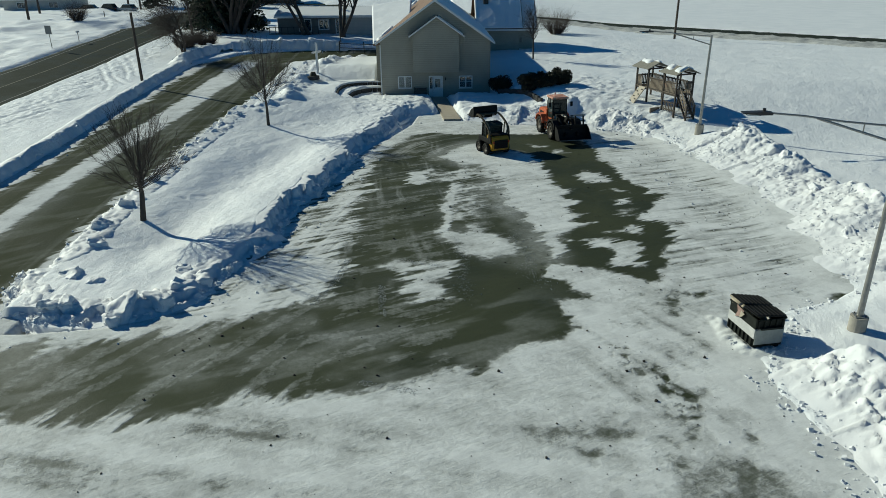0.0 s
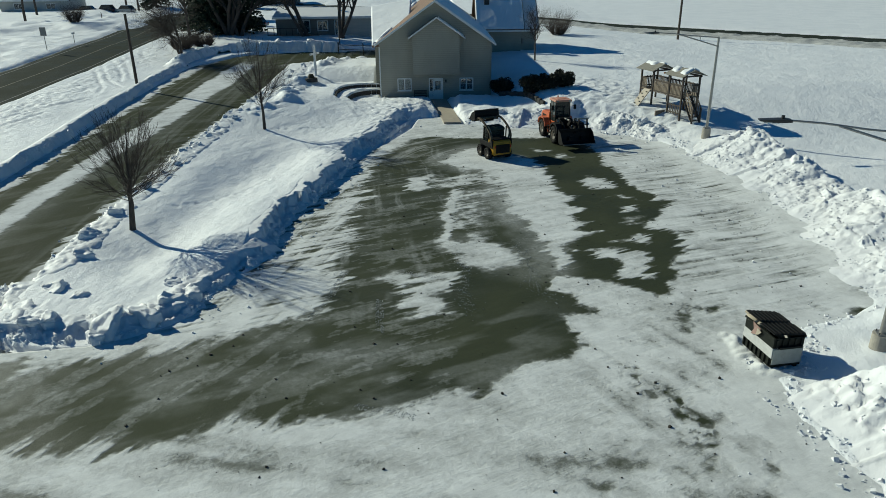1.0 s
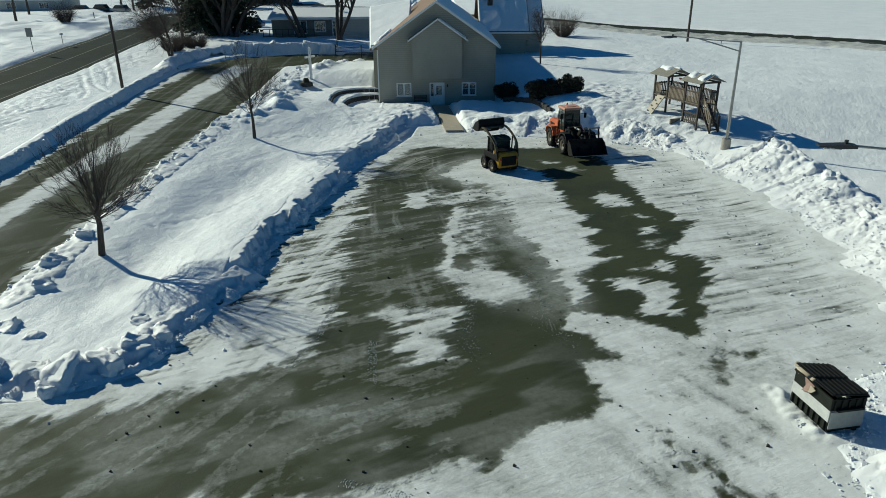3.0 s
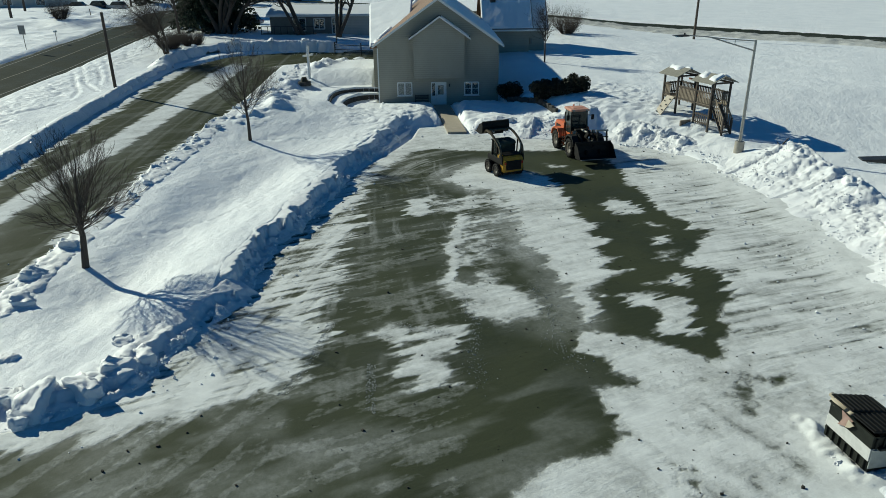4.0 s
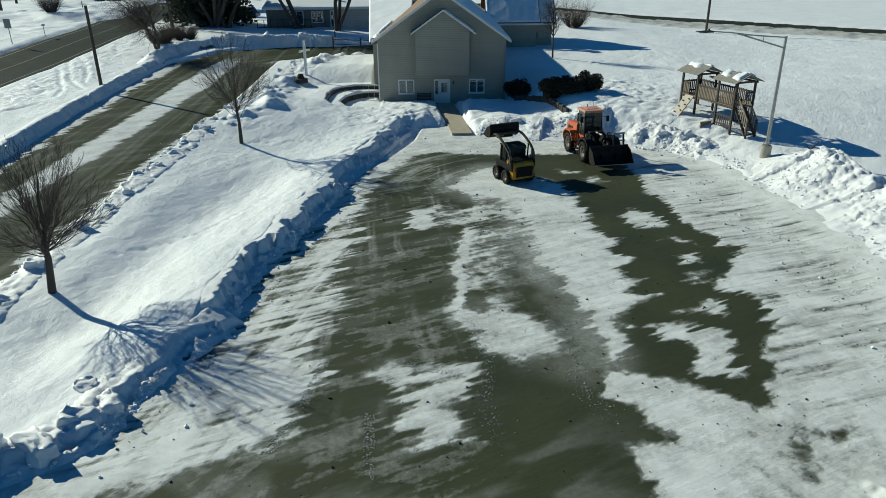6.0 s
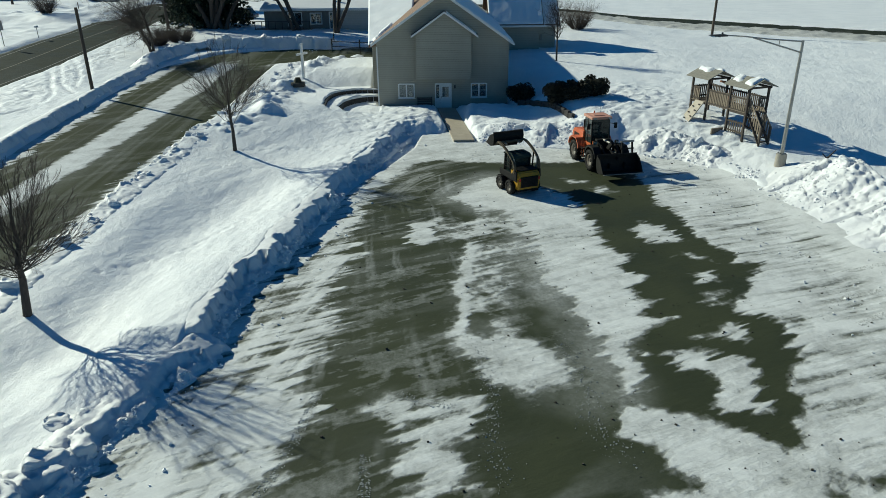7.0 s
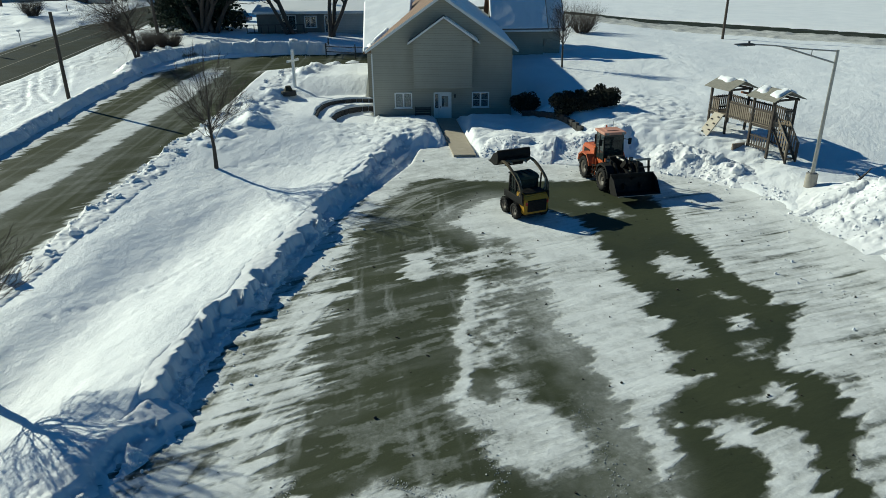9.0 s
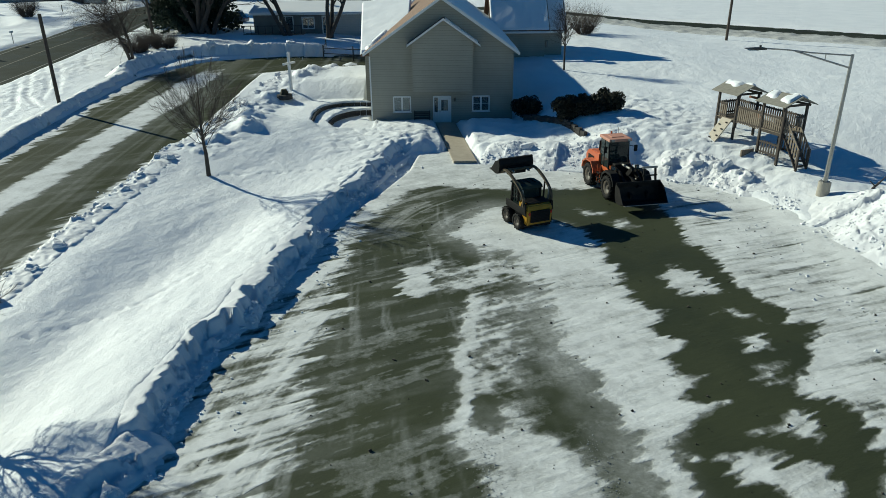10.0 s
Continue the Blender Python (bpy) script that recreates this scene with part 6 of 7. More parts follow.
# ---------------------------------------------------------------- poles and lamps
def street_lamp(x, y, base_top, arm_way, label):
    z0 = land(x, y)
    top = thing("lamp_post", pose(x, y, z0, 0, 0, arm_way), label, "street lamp", "lot lamp posts")
    h = base_top - z0
    bm = tube(bmesh.new(), (0, 0, -0.4), (0, 0, h), 0.30, 0.29, 24)
    part("footing", bm, CONCRETE, top, "round concrete footing")
    part("base_plate", boxed(-0.2, 0.2, -0.2, 0.2, h + 0.001, h + 0.035, 0.006), GALVANIZED, top)
    for a in range(4):
        s, c = (0.14 if a % 2 else -0.14), (0.14 if a // 2 else -0.14)
        part("bolt", tube(bmesh.new(), (s, c, h + 0.03), (s, c, h + 0.09), 0.018, sides=6), LAMP_DARK, top)
    part("pole", tube(bmesh.new(), (0, 0, h + 0.03), (0, 0, 7.45 - z0), 0.105, 0.07, 14), GALVANIZED, top)
    tip, t = (4.0, 0, 7.75 - z0), 7.45 - z0
    bm = bmesh.new()
    run = [Vector((0.0, 0, t - 0.06)), Vector((1.8, 0, t + 0.06)), Vector((3.0, 0, t + 0.2)), Vector((4.0, 0, t + 0.26))]
    for a, b in zip(run[:-1], run[1:]):
        tube(bm, a, b, 0.034, sides=8)
    part("upper_arm", bm, GALVANIZED, top)
    part("lower_arm", tube(bmesh.new(), (0.0, 0, t - 0.62), (2.6, 0, t + 0.14), 0.04, sides=8), GALVANIZED, top)
    part("strut", tube(bmesh.new(), (1.2, 0, t - 0.27), (1.2, 0, t + 0.02), 0.02, sides=6), GALVANIZED, top)
    head = part("lamp_head", prism(bmesh.new(), [(3.95, t + 0.22), (3.95, t + 0.29), (4.12, t + 0.32), (4.32, t + 0.31), (4.86, t + 0.27), (4.88, t + 0.25), (4.84, t + 0.235), (4.3, t + 0.20)], -0.15, 0.15, "y"), LAMP_DARK, top, "dark flat lamp head")
    part("lens", boxed(4.3, 4.72, -0.11, 0.11, t + 0.175, t + 0.198, 0.01), GLASS, head)
    part("photocell", tube(bmesh.new(), (4.2, 0, t + 0.31), (4.2, 0, t + 0.41), 0.05, sides=10), LAMP_DARK, head)
    return top


street_lamp(19.2, -18.7, 1.32, 176, "tall aluminium lamp post with a braced arm on a concrete footing")
street_lamp(14.8, -46.6, 0.80, 168, "tall aluminium lamp post on a concrete footing beside the dumpster")


def utility_pole(x, y, height, label, radius=0.15):
    top = thing("utility_pole", pose(x, y, land(x, y)), label, "utility pole", "roadside poles")
    part("pole", tube(bmesh.new(), (0, 0, -0.3), (0, 0, height), radius, radius * 0.8, 12), POLE_WOOD, top)
    return top


utility_pole(-27.0, -1.0, 6.65, "plain dark wooden pole beside the driveway bank", 0.14)
utility_pole(33.6, 31.5, 9.0, "tall dark wooden pole in the field by the country road", 0.16)

sign = thing("road_sign", pose(-46.9, 22.4, land(-46.9, 22.4), 0, 0, -15), "square grey back of a road sign on a thin post", "sign")
part("post", tube(bmesh.new(), (0, 0, -0.2), (0, 0, 2.9), 0.04, sides=8), SIGN_GREY, sign)
part("plate", boxed(-0.45, 0.45, -0.06, -0.042, 1.95, 2.95, 0.008), SIGN_GREY, sign)
mail = thing("marker_post", pose(-58.1, 64.0, snowy(-58.1, 64.0)), "short dark marker post in a snowy garden", "post")
part("post", tube(bmesh.new(), (0, 0, -0.2), (0, 0, 1.0), 0.07, sides=8), POLE_WOOD, mail)
part("cap", tube(bmesh.new(), (0, 0, 1.0), (0, 0, 1.08), 0.09, 0.03, sides=8), POLE_WOOD, mail)
box_post = thing("mailbox", pose(-46.6, 29.0, snowy(-46.6, 29.0), 0, 0, 90), "pale mailbox on a thin post beside the street", "mailbox")
part("post", tube(bmesh.new(), (0, 0, -0.2), (0, 0, 1.1), 0.04, sides=8), SIGN_GREY, box_post)
part("box", boxed(-0.28, 0.28, -0.1, 0.1, 1.1, 1.32, 0.05), WHITE_TRIM, box_post)

cross = thing("white_cross", pose(-11.4, 4.4, snowy(-11.4, 4.4), 0, 0, 62), "plain white wooden cross standing in the snow", "cross")
part("upright", boxed(-0.09, 0.09, -0.09, 0.09, -0.3, 2.9, 0.012), WHITE_TRIM, cross)
part("crossbar", boxed(-0.7, 0.7, -0.075, 0.075, 1.98, 2.14, 0.012), WHITE_TRIM, cross)
pot = thing("planter", pose(-11.6, 2.6, snowy(-11.6, 2.6) - 0.1), "round dark planter ringed with stones at the foot of the cross", "planter")
part("rim", tube(bmesh.new(), (0, 0, 0), (0, 0, 0.34), 0.62, 0.56, 18), BLOCK, pot)
part("shrub_ball", tube(bmesh.new(), (0, 0, 0.34), (0, 0, 0.72), 0.36, 0.2, 12), HEDGE, pot)

fence = thing("pipe_fence", pose(0, 0, 0), "dark pipe rail fence along the back of the drive", "fence")
FENCE = [(-11.2, 22.9), (-10.9, 18.9), (-7.9, 18.0), (-5.9, 17.7)]
for x, y in FENCE:
    part("post", tube(bmesh.new(), (x, y, land(x, y) - 0.2), (x, y, land(x, y) + 1.35), 0.06, sides=8), LAMP_DARK, fence)
for (ax, ay), (bx, by) in zip(FENCE[:-1], FENCE[1:]):
    for h in (0.55, 1.05):
        part("rail", tube(bmesh.new(), (ax, ay, land(ax, ay) + h), (bx, by, land(bx, by) + h), 0.04, sides=6), LAMP_DARK, fence)


# ---------------------------------------------------------------- playset
play = thing("playset", pose(18.45, -12.1, 1.28, 0, 0, 20), "weathered wooden playset, two roofed towers joined by a slatted bridge", "playset")
DECK, RAIL, EAVE = 1.5, 2.35, 3.0


def slat_panel(a, b, z0, z1, mat, count=None, name="slat"):
    """Upright slats between two places with rails at top and bottom, each a part."""
    a, b = Vector((*a, 0)), Vector((*b, 0))
    n = count or max(3, int((b - a).length / 0.15))
    for k in range(n):
        p = a.lerp(b, (k + 0.5) / n)
        d = (b - a).normalized()
        m = Matrix.Translation(p) @ Matrix.Rotation(math.atan2(d.y, d.x), 4, "Z")
        part(name, boxed(-0.045, 0.045, -0.012, 0.012, z0 + random.uniform(-0.02, 0.02), z1 + random.uniform(-0.02, 0.02), m=m), mat, play)
    for z in (z0 + 0.12, z1 - 0.08):
        part("rail", beam(bmesh.new(), (*a.xy, z), (*b.xy, z), 0.05, 0.09), WOOD_DARK, play)


def tower(cy):
    for x in (-0.75, 0.75):
        for y in (cy - 0.75, cy + 0.75):
            part("post", boxed(x - 0.06, x + 0.06, y - 0.06, y + 0.06, -0.4, EAVE, 0.008), WOOD_DARK, play)
    for k in range(10):
        y = cy - 0.75 + 0.15 * k
        part("deck_board", boxed(-0.8, 0.8, y + 0.005, y + 0.145, DECK - 0.04, DECK), WOOD_GREY, play)
    for x in (-0.75, 0.75):
        part("beam", beam(bmesh.new(), (x, cy - 0.85, DECK - 0.12), (x, cy + 0.85, DECK - 0.12), 0.05, 0.14), WOOD_DARK, play)
        part("beam", beam(bmesh.new(), (x, cy - 0.95, EAVE - 0.06), (x, cy + 0.95, EAVE - 0.06), 0.05, 0.12), WOOD_DARK, play)
    for y in (cy - 0.75, cy + 0.75):
        part("beam", beam(bmesh.new(), (-0.9, y, EAVE - 0.06), (0.9, y, EAVE - 0.06), 0.05, 0.12), WOOD_DARK, play)
    for side in (-1, 1):
        for k in range(6):
            y0 = cy - 1.08 + 0.36 * k
            bm = bmesh.new()
            prism(bm, [(0, EAVE + 0.46), (side * 1.12, EAVE - 0.02), (side * 1.12, EAVE - 0.06), (0, EAVE + 0.41)], y0 + 0.006, y0 + 0.354)
            part("roof_board", bm, PLAY_ROOF, play)


tower(1.75), tower(-1.75)
slat_panel((-0.75, 2.5), (0.75, 2.5), DECK, RAIL, WOOD_DARK)
slat_panel((-0.75, 1.75), (-0.75, 2.5), DECK, RAIL, WOOD_GREY, 5)
slat_panel((0.75, 1.0), (0.75, 2.5), DECK, RAIL, WOOD_DARK)
slat_panel((0.75, -2.5), (0.75, -1.0), DECK, RAIL, WOOD_DARK)
slat_panel((-0.75, -1.0), (-0.75, 1.0), DECK - 0.15, RAIL, WOOD_GREY, 14)
slat_panel((0.75, -1.0), (0.75, 1.0), DECK - 0.15, RAIL, WOOD_RED, 12)
slat_panel((-0.75, -2.5), (-0.75, -1.0), DECK - 0.1, RAIL, WOOD_GREY, 10)
slat_panel((0.15, -2.5), (0.75, -2.5), DECK, RAIL, WOOD_GREY, 4)
slat_panel((-0.75, -2.5), (-0.75, -1.0), 0.1, 0.85, WOOD_DARK, 8)
slat_panel((0.75, -2.5), (0.75, -1.0), 0.1, 0.85, WOOD_DARK, 8)
for k in range(13):
    y = -1.0 + 0.155 * k
    part("bridge_board", boxed(-0.72, 0.72, y + 0.008, y + 0.147, DECK - 0.07, DECK - 0.03), WOOD_GREY, play)
# climbing board with holds
bm = bmesh.new()
prism(bm, [(-0.78, DECK), (-2.15, -0.1), (-2.1, -0.16), (-0.74, DECK - 0.06)], 1.2, 2.0)
board = part("climbing_board", bm, SLIDE_BOARD, play, "pale climbing board with dark holds")
for k in range(4):
    for y in (1.38, 1.78):
        t = 0.15 + 0.22 * k + (0.1 if y > 1.5 else 0)
        x, z = -0.78 - 1.37 * t, DECK - 1.6 * t
        part("climbing_hold", boxed(x - 0.07, x + 0.02, y - 0.05, y + 0.05, z, z + 0.07, 0.02), WOOD_DARK, board)
# steps down to the lot side
for x in (-0.62, 0.1):
    part("stringer", beam(bmesh.new(), (x, -2.5, DECK), (x, -3.75, -0.15), 0.05, 0.2, (1, 0, 0)), WOOD_DARK, play)
    part("handrail", beam(bmesh.new(), (x, -2.5, RAIL), (x, -3.8, 0.75), 0.05, 0.09), WOOD_GREY, play)
    part("newel", boxed(x - 0.05, x + 0.05, -3.8, -3.7, -0.3, 0.85), WOOD_DARK, play)
    for k in range(7):
        t = (k + 0.5) / 7
        y, z = -2.5 - 1.25 * t, DECK - 1.55 * t
        part("slat", boxed(x - 0.012, x + 0.012, y - 0.05, y + 0.05, z + 0.05, z + 0.8), WOOD_GREY, play)
for k in range(7):
    t = (k + 0.4) / 7
    part("tread", boxed(-0.6, 0.08, -2.62 - 1.2 * t, -2.40 - 1.2 * t, DECK - 1.6 * t - 0.14, DECK - 1.6 * t - 0.10), WOOD_DARK, play)
part("sandbox_plank", boxed(-1.7, -0.85, -0.9, -0.8, -0.2, 0.25), WOOD_GREY, play)
part("swing_beam", beam(bmesh.new(), (0.8, 1.75, 2.6), (0.9, 0.0, 2.6), 0.08, 0.12), WOOD_RED, play)
for n, cy in enumerate((1.75, -1.75)):
    for side in (-1, 1):
        sn = roof_snow("roof_snow", lambda u, v, s=side, c=cy: (18.45 + (s * u) * math.cos(radians(20)) - (c + v) * math.sin(radians(20)), -12.1 + (s * u) * math.sin(radians(20)) + (c + v) * math.cos(radians(20)), 1.28 + EAVE + 0.46 - 0.428 * u),
                       np.linspace(0.0, 1.05, 16), np.linspace(-0.95, 0.95, 22), 0.16, lambda u, v, s=side, n=n: smooth(0.45, 0.55, fbm(u * 1.4 + 3 * n, v * 1.1 + s, 2, 340 + n) + 0.25 * smooth(0.3, 1.0, u)), 341 + n, "lump of snow left on a playset roof")


# ---------------------------------------------------------------- machines
ORANGE = plain("orange_paint", (0.50, 0.11, 0.035), (0.60, 0.15, 0.05), 3, 0.42, relief=0.05)
YELLOW = plain("yellow_paint", (0.34, 0.18, 0.012), (0.52, 0.29, 0.025), 3, 0.42, relief=0.05)
MACHINE_BLACK = plain("machine_black", (0.006, 0.006, 0.006), (0.015, 0.014, 0.013), 5, 0.7, relief=0.12, sheen=0.2)
STEEL_DARK = plain("worn_dark_steel", (0.009, 0.009, 0.009), (0.024, 0.022, 0.020), 4, 0.65, 0.2, relief=0.2, sheen=0.2)
# bare worn steel; its pale tone also gives the guard's top bar its light
STEEL_WORN_LIT = plain("scraped_lit_steel", (0.16, 0.155, 0.145), (0.30, 0.29, 0.27), 5, 0.5, 0.6, relief=0.15)
TYRE = plain("tyre_rubber", (0.008, 0.008, 0.008), (0.02, 0.019, 0.018), 7, 0.85, relief=0.3, sheen=0.2)
RIM_GREY = plain("rim_paint", (0.055, 0.045, 0.035), (0.12, 0.10, 0.08), 5, 0.6, relief=0.1)
CAB_GLASS, cgn, cgb = material("tinted_glass")
cgb.inputs["Base Color"].default_value = (0.03, 0.045, 0.045, 1)
cgb.inputs["Transmission Weight"].default_value = 0.35
cgb.inputs["Specular IOR Level"].default_value = 0.25
cgb.inputs["Roughness"].default_value = 0.04
LIGHT_LENS, lln, llb = material("lamp_lens")
llb.inputs["Base Color"].default_value = (0.28, 0.28, 0.26, 1)
llb.inputs["Roughness"].default_value = 0.15
ROOF_FADED = plain("faded_orange_paint", (0.52, 0.24, 0.16), (0.62, 0.33, 0.24), 4, 0.6, relief=0.05)
ARM_BROWN = plain("dusty_arm_paint", (0.05, 0.042, 0.03), (0.16, 0.125, 0.08), 5, 0.6, relief=0.15, sheen=0.2)
CANOPY = plain("dark_green_canopy", (0.018, 0.026, 0.020), (0.035, 0.048, 0.038), 5, 0.6, relief=0.1, sheen=0.2)
RED_LENS = plain("red_lens", (0.35, 0.02, 0.015), (0.45, 0.03, 0.02), 5, 0.25, relief=0)


def lathe(profile, sides=28):
    """A ring round the x axis from a profile of (x, r)."""
    bm = bmesh.new()
    rings = [[bm.verts.new((x, r * math.cos(2 * math.pi * k / sides), r * math.sin(2 * math.pi * k / sides))) for k in range(sides)] for x, r in profile]
    n = len(rings)
    for a in range(n):
        for k in range(sides):
            bm.faces.new([rings[a][k], rings[a][(k + 1) % sides], rings[(a + 1) % n][(k + 1) % sides], rings[(a + 1) % n][k]])
    bmesh.ops.recalc_face_normals(bm, faces=bm.faces)
    for f in bm.faces:
        f.smooth = True
    return bm


def wheel(parent, x, y, r, w, rim_mat, lugs=18):
    top = new("wheel")
    top.parent = parent
    top.matrix_basis = pose(x, y, r)
    h = w / 2
    ri = r * 0.56
    part("tyre", lathe([(-h * 0.8, ri), (-h, r * 0.72), (-h * 0.92, r * 0.9), (-h * 0.6, r * 0.97), (h * 0.6, r * 0.97), (h * 0.92, r * 0.9), (h, r * 0.72), (h * 0.8, ri)]), TYRE, top)
    bm = bmesh.new()
    for k in range(lugs):
        for s in (-1, 1):
            a = 2 * math.pi * (k + (0.5 if s > 0 else 0)) / lugs
            m = Matrix.Rotation(a, 4, "X") @ Matrix.Translation((s * h * 0.48, 0, r * 0.965)) @ Matrix.Rotation(s * 0.5, 4, "Z")
            box(bm, -h * 0.46, h * 0.46, -r * 0.06, r * 0.06, -0.02, r * 0.035, m=m)
    part("tread", bm, TYRE, top)
    for s in (-1, 1):
        part("rim", lathe([(s * h * 0.82, ri * 1.0), (s * h * 0.45, ri * 0.82), (s * h * 0.4, 0.02), (s * h * 0.3, 0.02), (s * h * 0.3, ri * 0.99)]), rim_mat, top)
        part("hub", tube(bmesh.new(), (s * h * 0.4, 0, 0), (s * h * 0.62, 0, 0), ri * 0.34, ri * 0.26, 14), rim_mat, top)
    return top


loader = thing("wheel_loader", pose(9.35, -14.5, 0, 0, 0, 191) @ Matrix.Scale(0.86, 4), "orange wheel loader with a black bucket beside a snow bank", "wheel loader")
for x in (-1.0, 1.0):
    wheel(loader, x, 0.0, 0.74, 0.56, RIM_GREY)
    wheel(loader, x, 2.85, 0.74, 0.56, RIM_GREY)
# rear body and engine hood
bm = bmesh.new()
prism(bm, [(-1.5, 0.95), (-1.5, 1.75), (-1.2, 2.05), (0.55, 2.2), (0.55, 0.8), (-0.6, 0.75)], -0.78, 0.78, "x")
bmesh.ops.bevel(bm, geom=list(bm.edges), offset=0.05, segments=2, affect="EDGES")
hood = part("engine_hood", bm, ORANGE, loader, "orange engine hood")
for k in range(5):
    part("hood_slot", boxed(-0.5, 0.5, -1.53, -1.495, 1.05 + 0.13 * k, 1.11 + 0.13 * k), MACHINE_BLACK, hood)
for s in (-1, 1):
    part("side_grille", boxed(s * 0.79 - 0.012, s * 0.79 + 0.012, -1.1, -0.2, 1.3, 1.8, 0.01), MACHINE_BLACK, hood)
part("counterweight", boxed(-0.95, 0.95, -1.75, -1.2, 0.6, 1.2, 0.08), MACHINE_BLACK, loader)
part("exhaust", tube(bmesh.new(), (0.35, -0.4, 2.1), (0.35, -0.4, 2.75), 0.06, sides=12), MACHINE_BLACK, loader)
part("rear_frame", boxed(-0.55, 0.55, -1.2, 1.5, 0.55, 1.0, 0.04), MACHINE_BLACK, loader)
part("front_frame", boxed(-0.45, 0.45, 1.55, 3.5, 0.55, 1.1, 0.05), STEEL_DARK, loader)
part("axle", tube(bmesh.new(), (-1.0, 0, 0.74), (1.0, 0, 0.74), 0.18, sides=12), MACHINE_BLACK, loader)
part("axle", tube(bmesh.new(), (-1.0, 2.85, 0.74), (1.0, 2.85, 0.74), 0.18, sides=12), MACHINE_BLACK, loader)
for s in (-1, 1):
    bm = bmesh.new()
    pts = [(-0.95, 1.0), (-0.78, 1.45), (-0.35, 1.7), (0.45, 1.7), (0.85, 1.35), (0.95, 1.05), (0.88, 1.03), (0.78, 1.3), (0.42, 1.62), (-0.32, 1.62), (-0.7, 1.4), (-0.88, 1.0)]
    prism(bm, pts, s * 0.74, s * 1.3, "x")
    part("fender", bm, ORANGE, loader, "orange rear fender")
    bm = bmesh.new()
    prism(bm, [(p[0] * 0.95 + 2.85, p[1] + 0.02) for p in pts[:6]] + [(p[0] * 0.93 + 2.85, p[1] - 0.03) for p in pts[6:]], s * 0.76, s * 1.24, "x")
    part("fender", bm, MACHINE_BLACK, loader)
    part("step_rail", tube(tube(bmesh.new(), (s * 1.05, 1.05, 0.6), (s * 1.05, 1.05, 1.65), 0.025), (s * 1.05, 1.45, 0.6), (s * 1.05, 1.45, 1.65), 0.025), ORANGE, loader)
    for k in range(3):
        part("step", boxed(s * 1.0 - 0.14, s * 1.0 + 0.14, 1.02, 1.48, 0.55 + 0.3 * k, 0.59 + 0.3 * k), MACHINE_BLACK, loader)
# cab
cab = new("cab")
cab.parent = loader
cab.matrix_basis = Matrix.Diagonal((0.88, 1, 1, 1))
part("cab_floor", boxed(-0.78, 0.78, 0.35, 1.75, 1.25, 1.5, 0.04), ORANGE, cab)
for x, y0, y1 in ((-0.74, 0.4, 0.45), (0.74, 0.4, 0.45), (-0.74, 1.7, 1.5), (0.74, 1.7, 1.5)):
    part("cab_post", beam(bmesh.new(), (x, y0, 1.5), (x * 0.95, y1, 3.2), 0.09, 0.09, (0, 1, 0)), MACHINE_BLACK, cab)
part("cab_roof", boxed(-0.84, 0.84, 0.25, 1.75, 3.18, 3.36, 0.06), ROOF_FADED, cab, "faded orange cab roof")
part("cab_glass", boxed(-0.70, 0.70, 1.60, 1.62, 1.75, 3.16), CAB_GLASS, cab).visible_shadow = False
part("cab_glass", boxed(-0.70, 0.70, 0.42, 0.44, 1.9, 3.16), CAB_GLASS, cab).visible_shadow = False
for s in (-1, 1):
    part("cab_glass", boxed(s * 0.745 - 0.01, s * 0.745 + 0.01, 0.5, 1.58, 1.55, 3.16), CAB_GLASS, cab).visible_shadow = False
    part("door_bar", boxed(s * 0.76 - 0.02, s * 0.76 + 0.02, 0.98, 1.04, 1.5, 3.18), MACHINE_BLACK, cab)
    mirror = part("mirror", boxed(s * 1.12 - 0.14, s * 1.12 + 0.1, 1.72, 1.80, 2.55, 2.95, 0.03), MACHINE_BLACK, cab)
    part("mirror_arm", tube(bmesh.new(), (s * 0.75, 1.6, 2.9), (s * 1.1, 1.75, 2.85), 0.02), MACHINE_BLACK, mirror)
    part("work_light", boxed(s * 0.6 - 0.1, s * 0.6 + 0.1, 1.74, 1.82, 3.2, 3.33, 0.02), LIGHT_LENS, cab)
    lampbox = part("headlight", boxed(s * 0.78 - 0.12, s * 0.78 + 0.12, 2.5, 2.68, 1.72, 1.95, 0.04), MACHINE_BLACK, loader)
    part("lens", boxed(s * 0.78 - 0.09, s * 0.78 + 0.09, 2.682, 2.70, 1.75, 1.92, 0.01), LIGHT_LENS, lampbox)
part("seat", boxed(-0.28, 0.28, 0.55, 0.95, 1.5, 2.35, 0.08), MACHINE_BLACK, cab)
part("steering_wheel", lathe([(-0.02, 0.2), (0.02, 0.2), (0.02, 0.17), (-0.02, 0.17)], 20), MACHINE_BLACK, cab).matrix_basis = pose(0, 1.35, 2.15, 0, 65, 90)
part("roof_hatch", boxed(-0.45, 0.45, 0.5, 1.3, 3.362, 3.40, 0.02), ROOF_FADED, cab)
part("antenna", tube(bmesh.new(), (-0.5, 0.4, 3.36), (-0.5, 0.35, 3.75), 0.012, sides=6), MACHINE_BLACK, cab)
part("beacon", tube(bmesh.new(), (0.0, 0.35, 3.36), (0.0, 0.35, 3.52), 0.07, 0.05, 12), ORANGE, cab)
# lift arms and bucket
for s in (-1, 1):
    bm = bmesh.new()
    prism(bm, [(2.1, 1.55), (2.1, 1.85), (3.1, 1.75), (4.3, 1.0), (4.75, 0.85), (4.75, 0.6), (4.2, 0.7), (3.0, 1.4)], s * 0.52 - 0.06, s * 0.52 + 0.06, "x")
    part("lift_arm", bm, STEEL_DARK, loader)
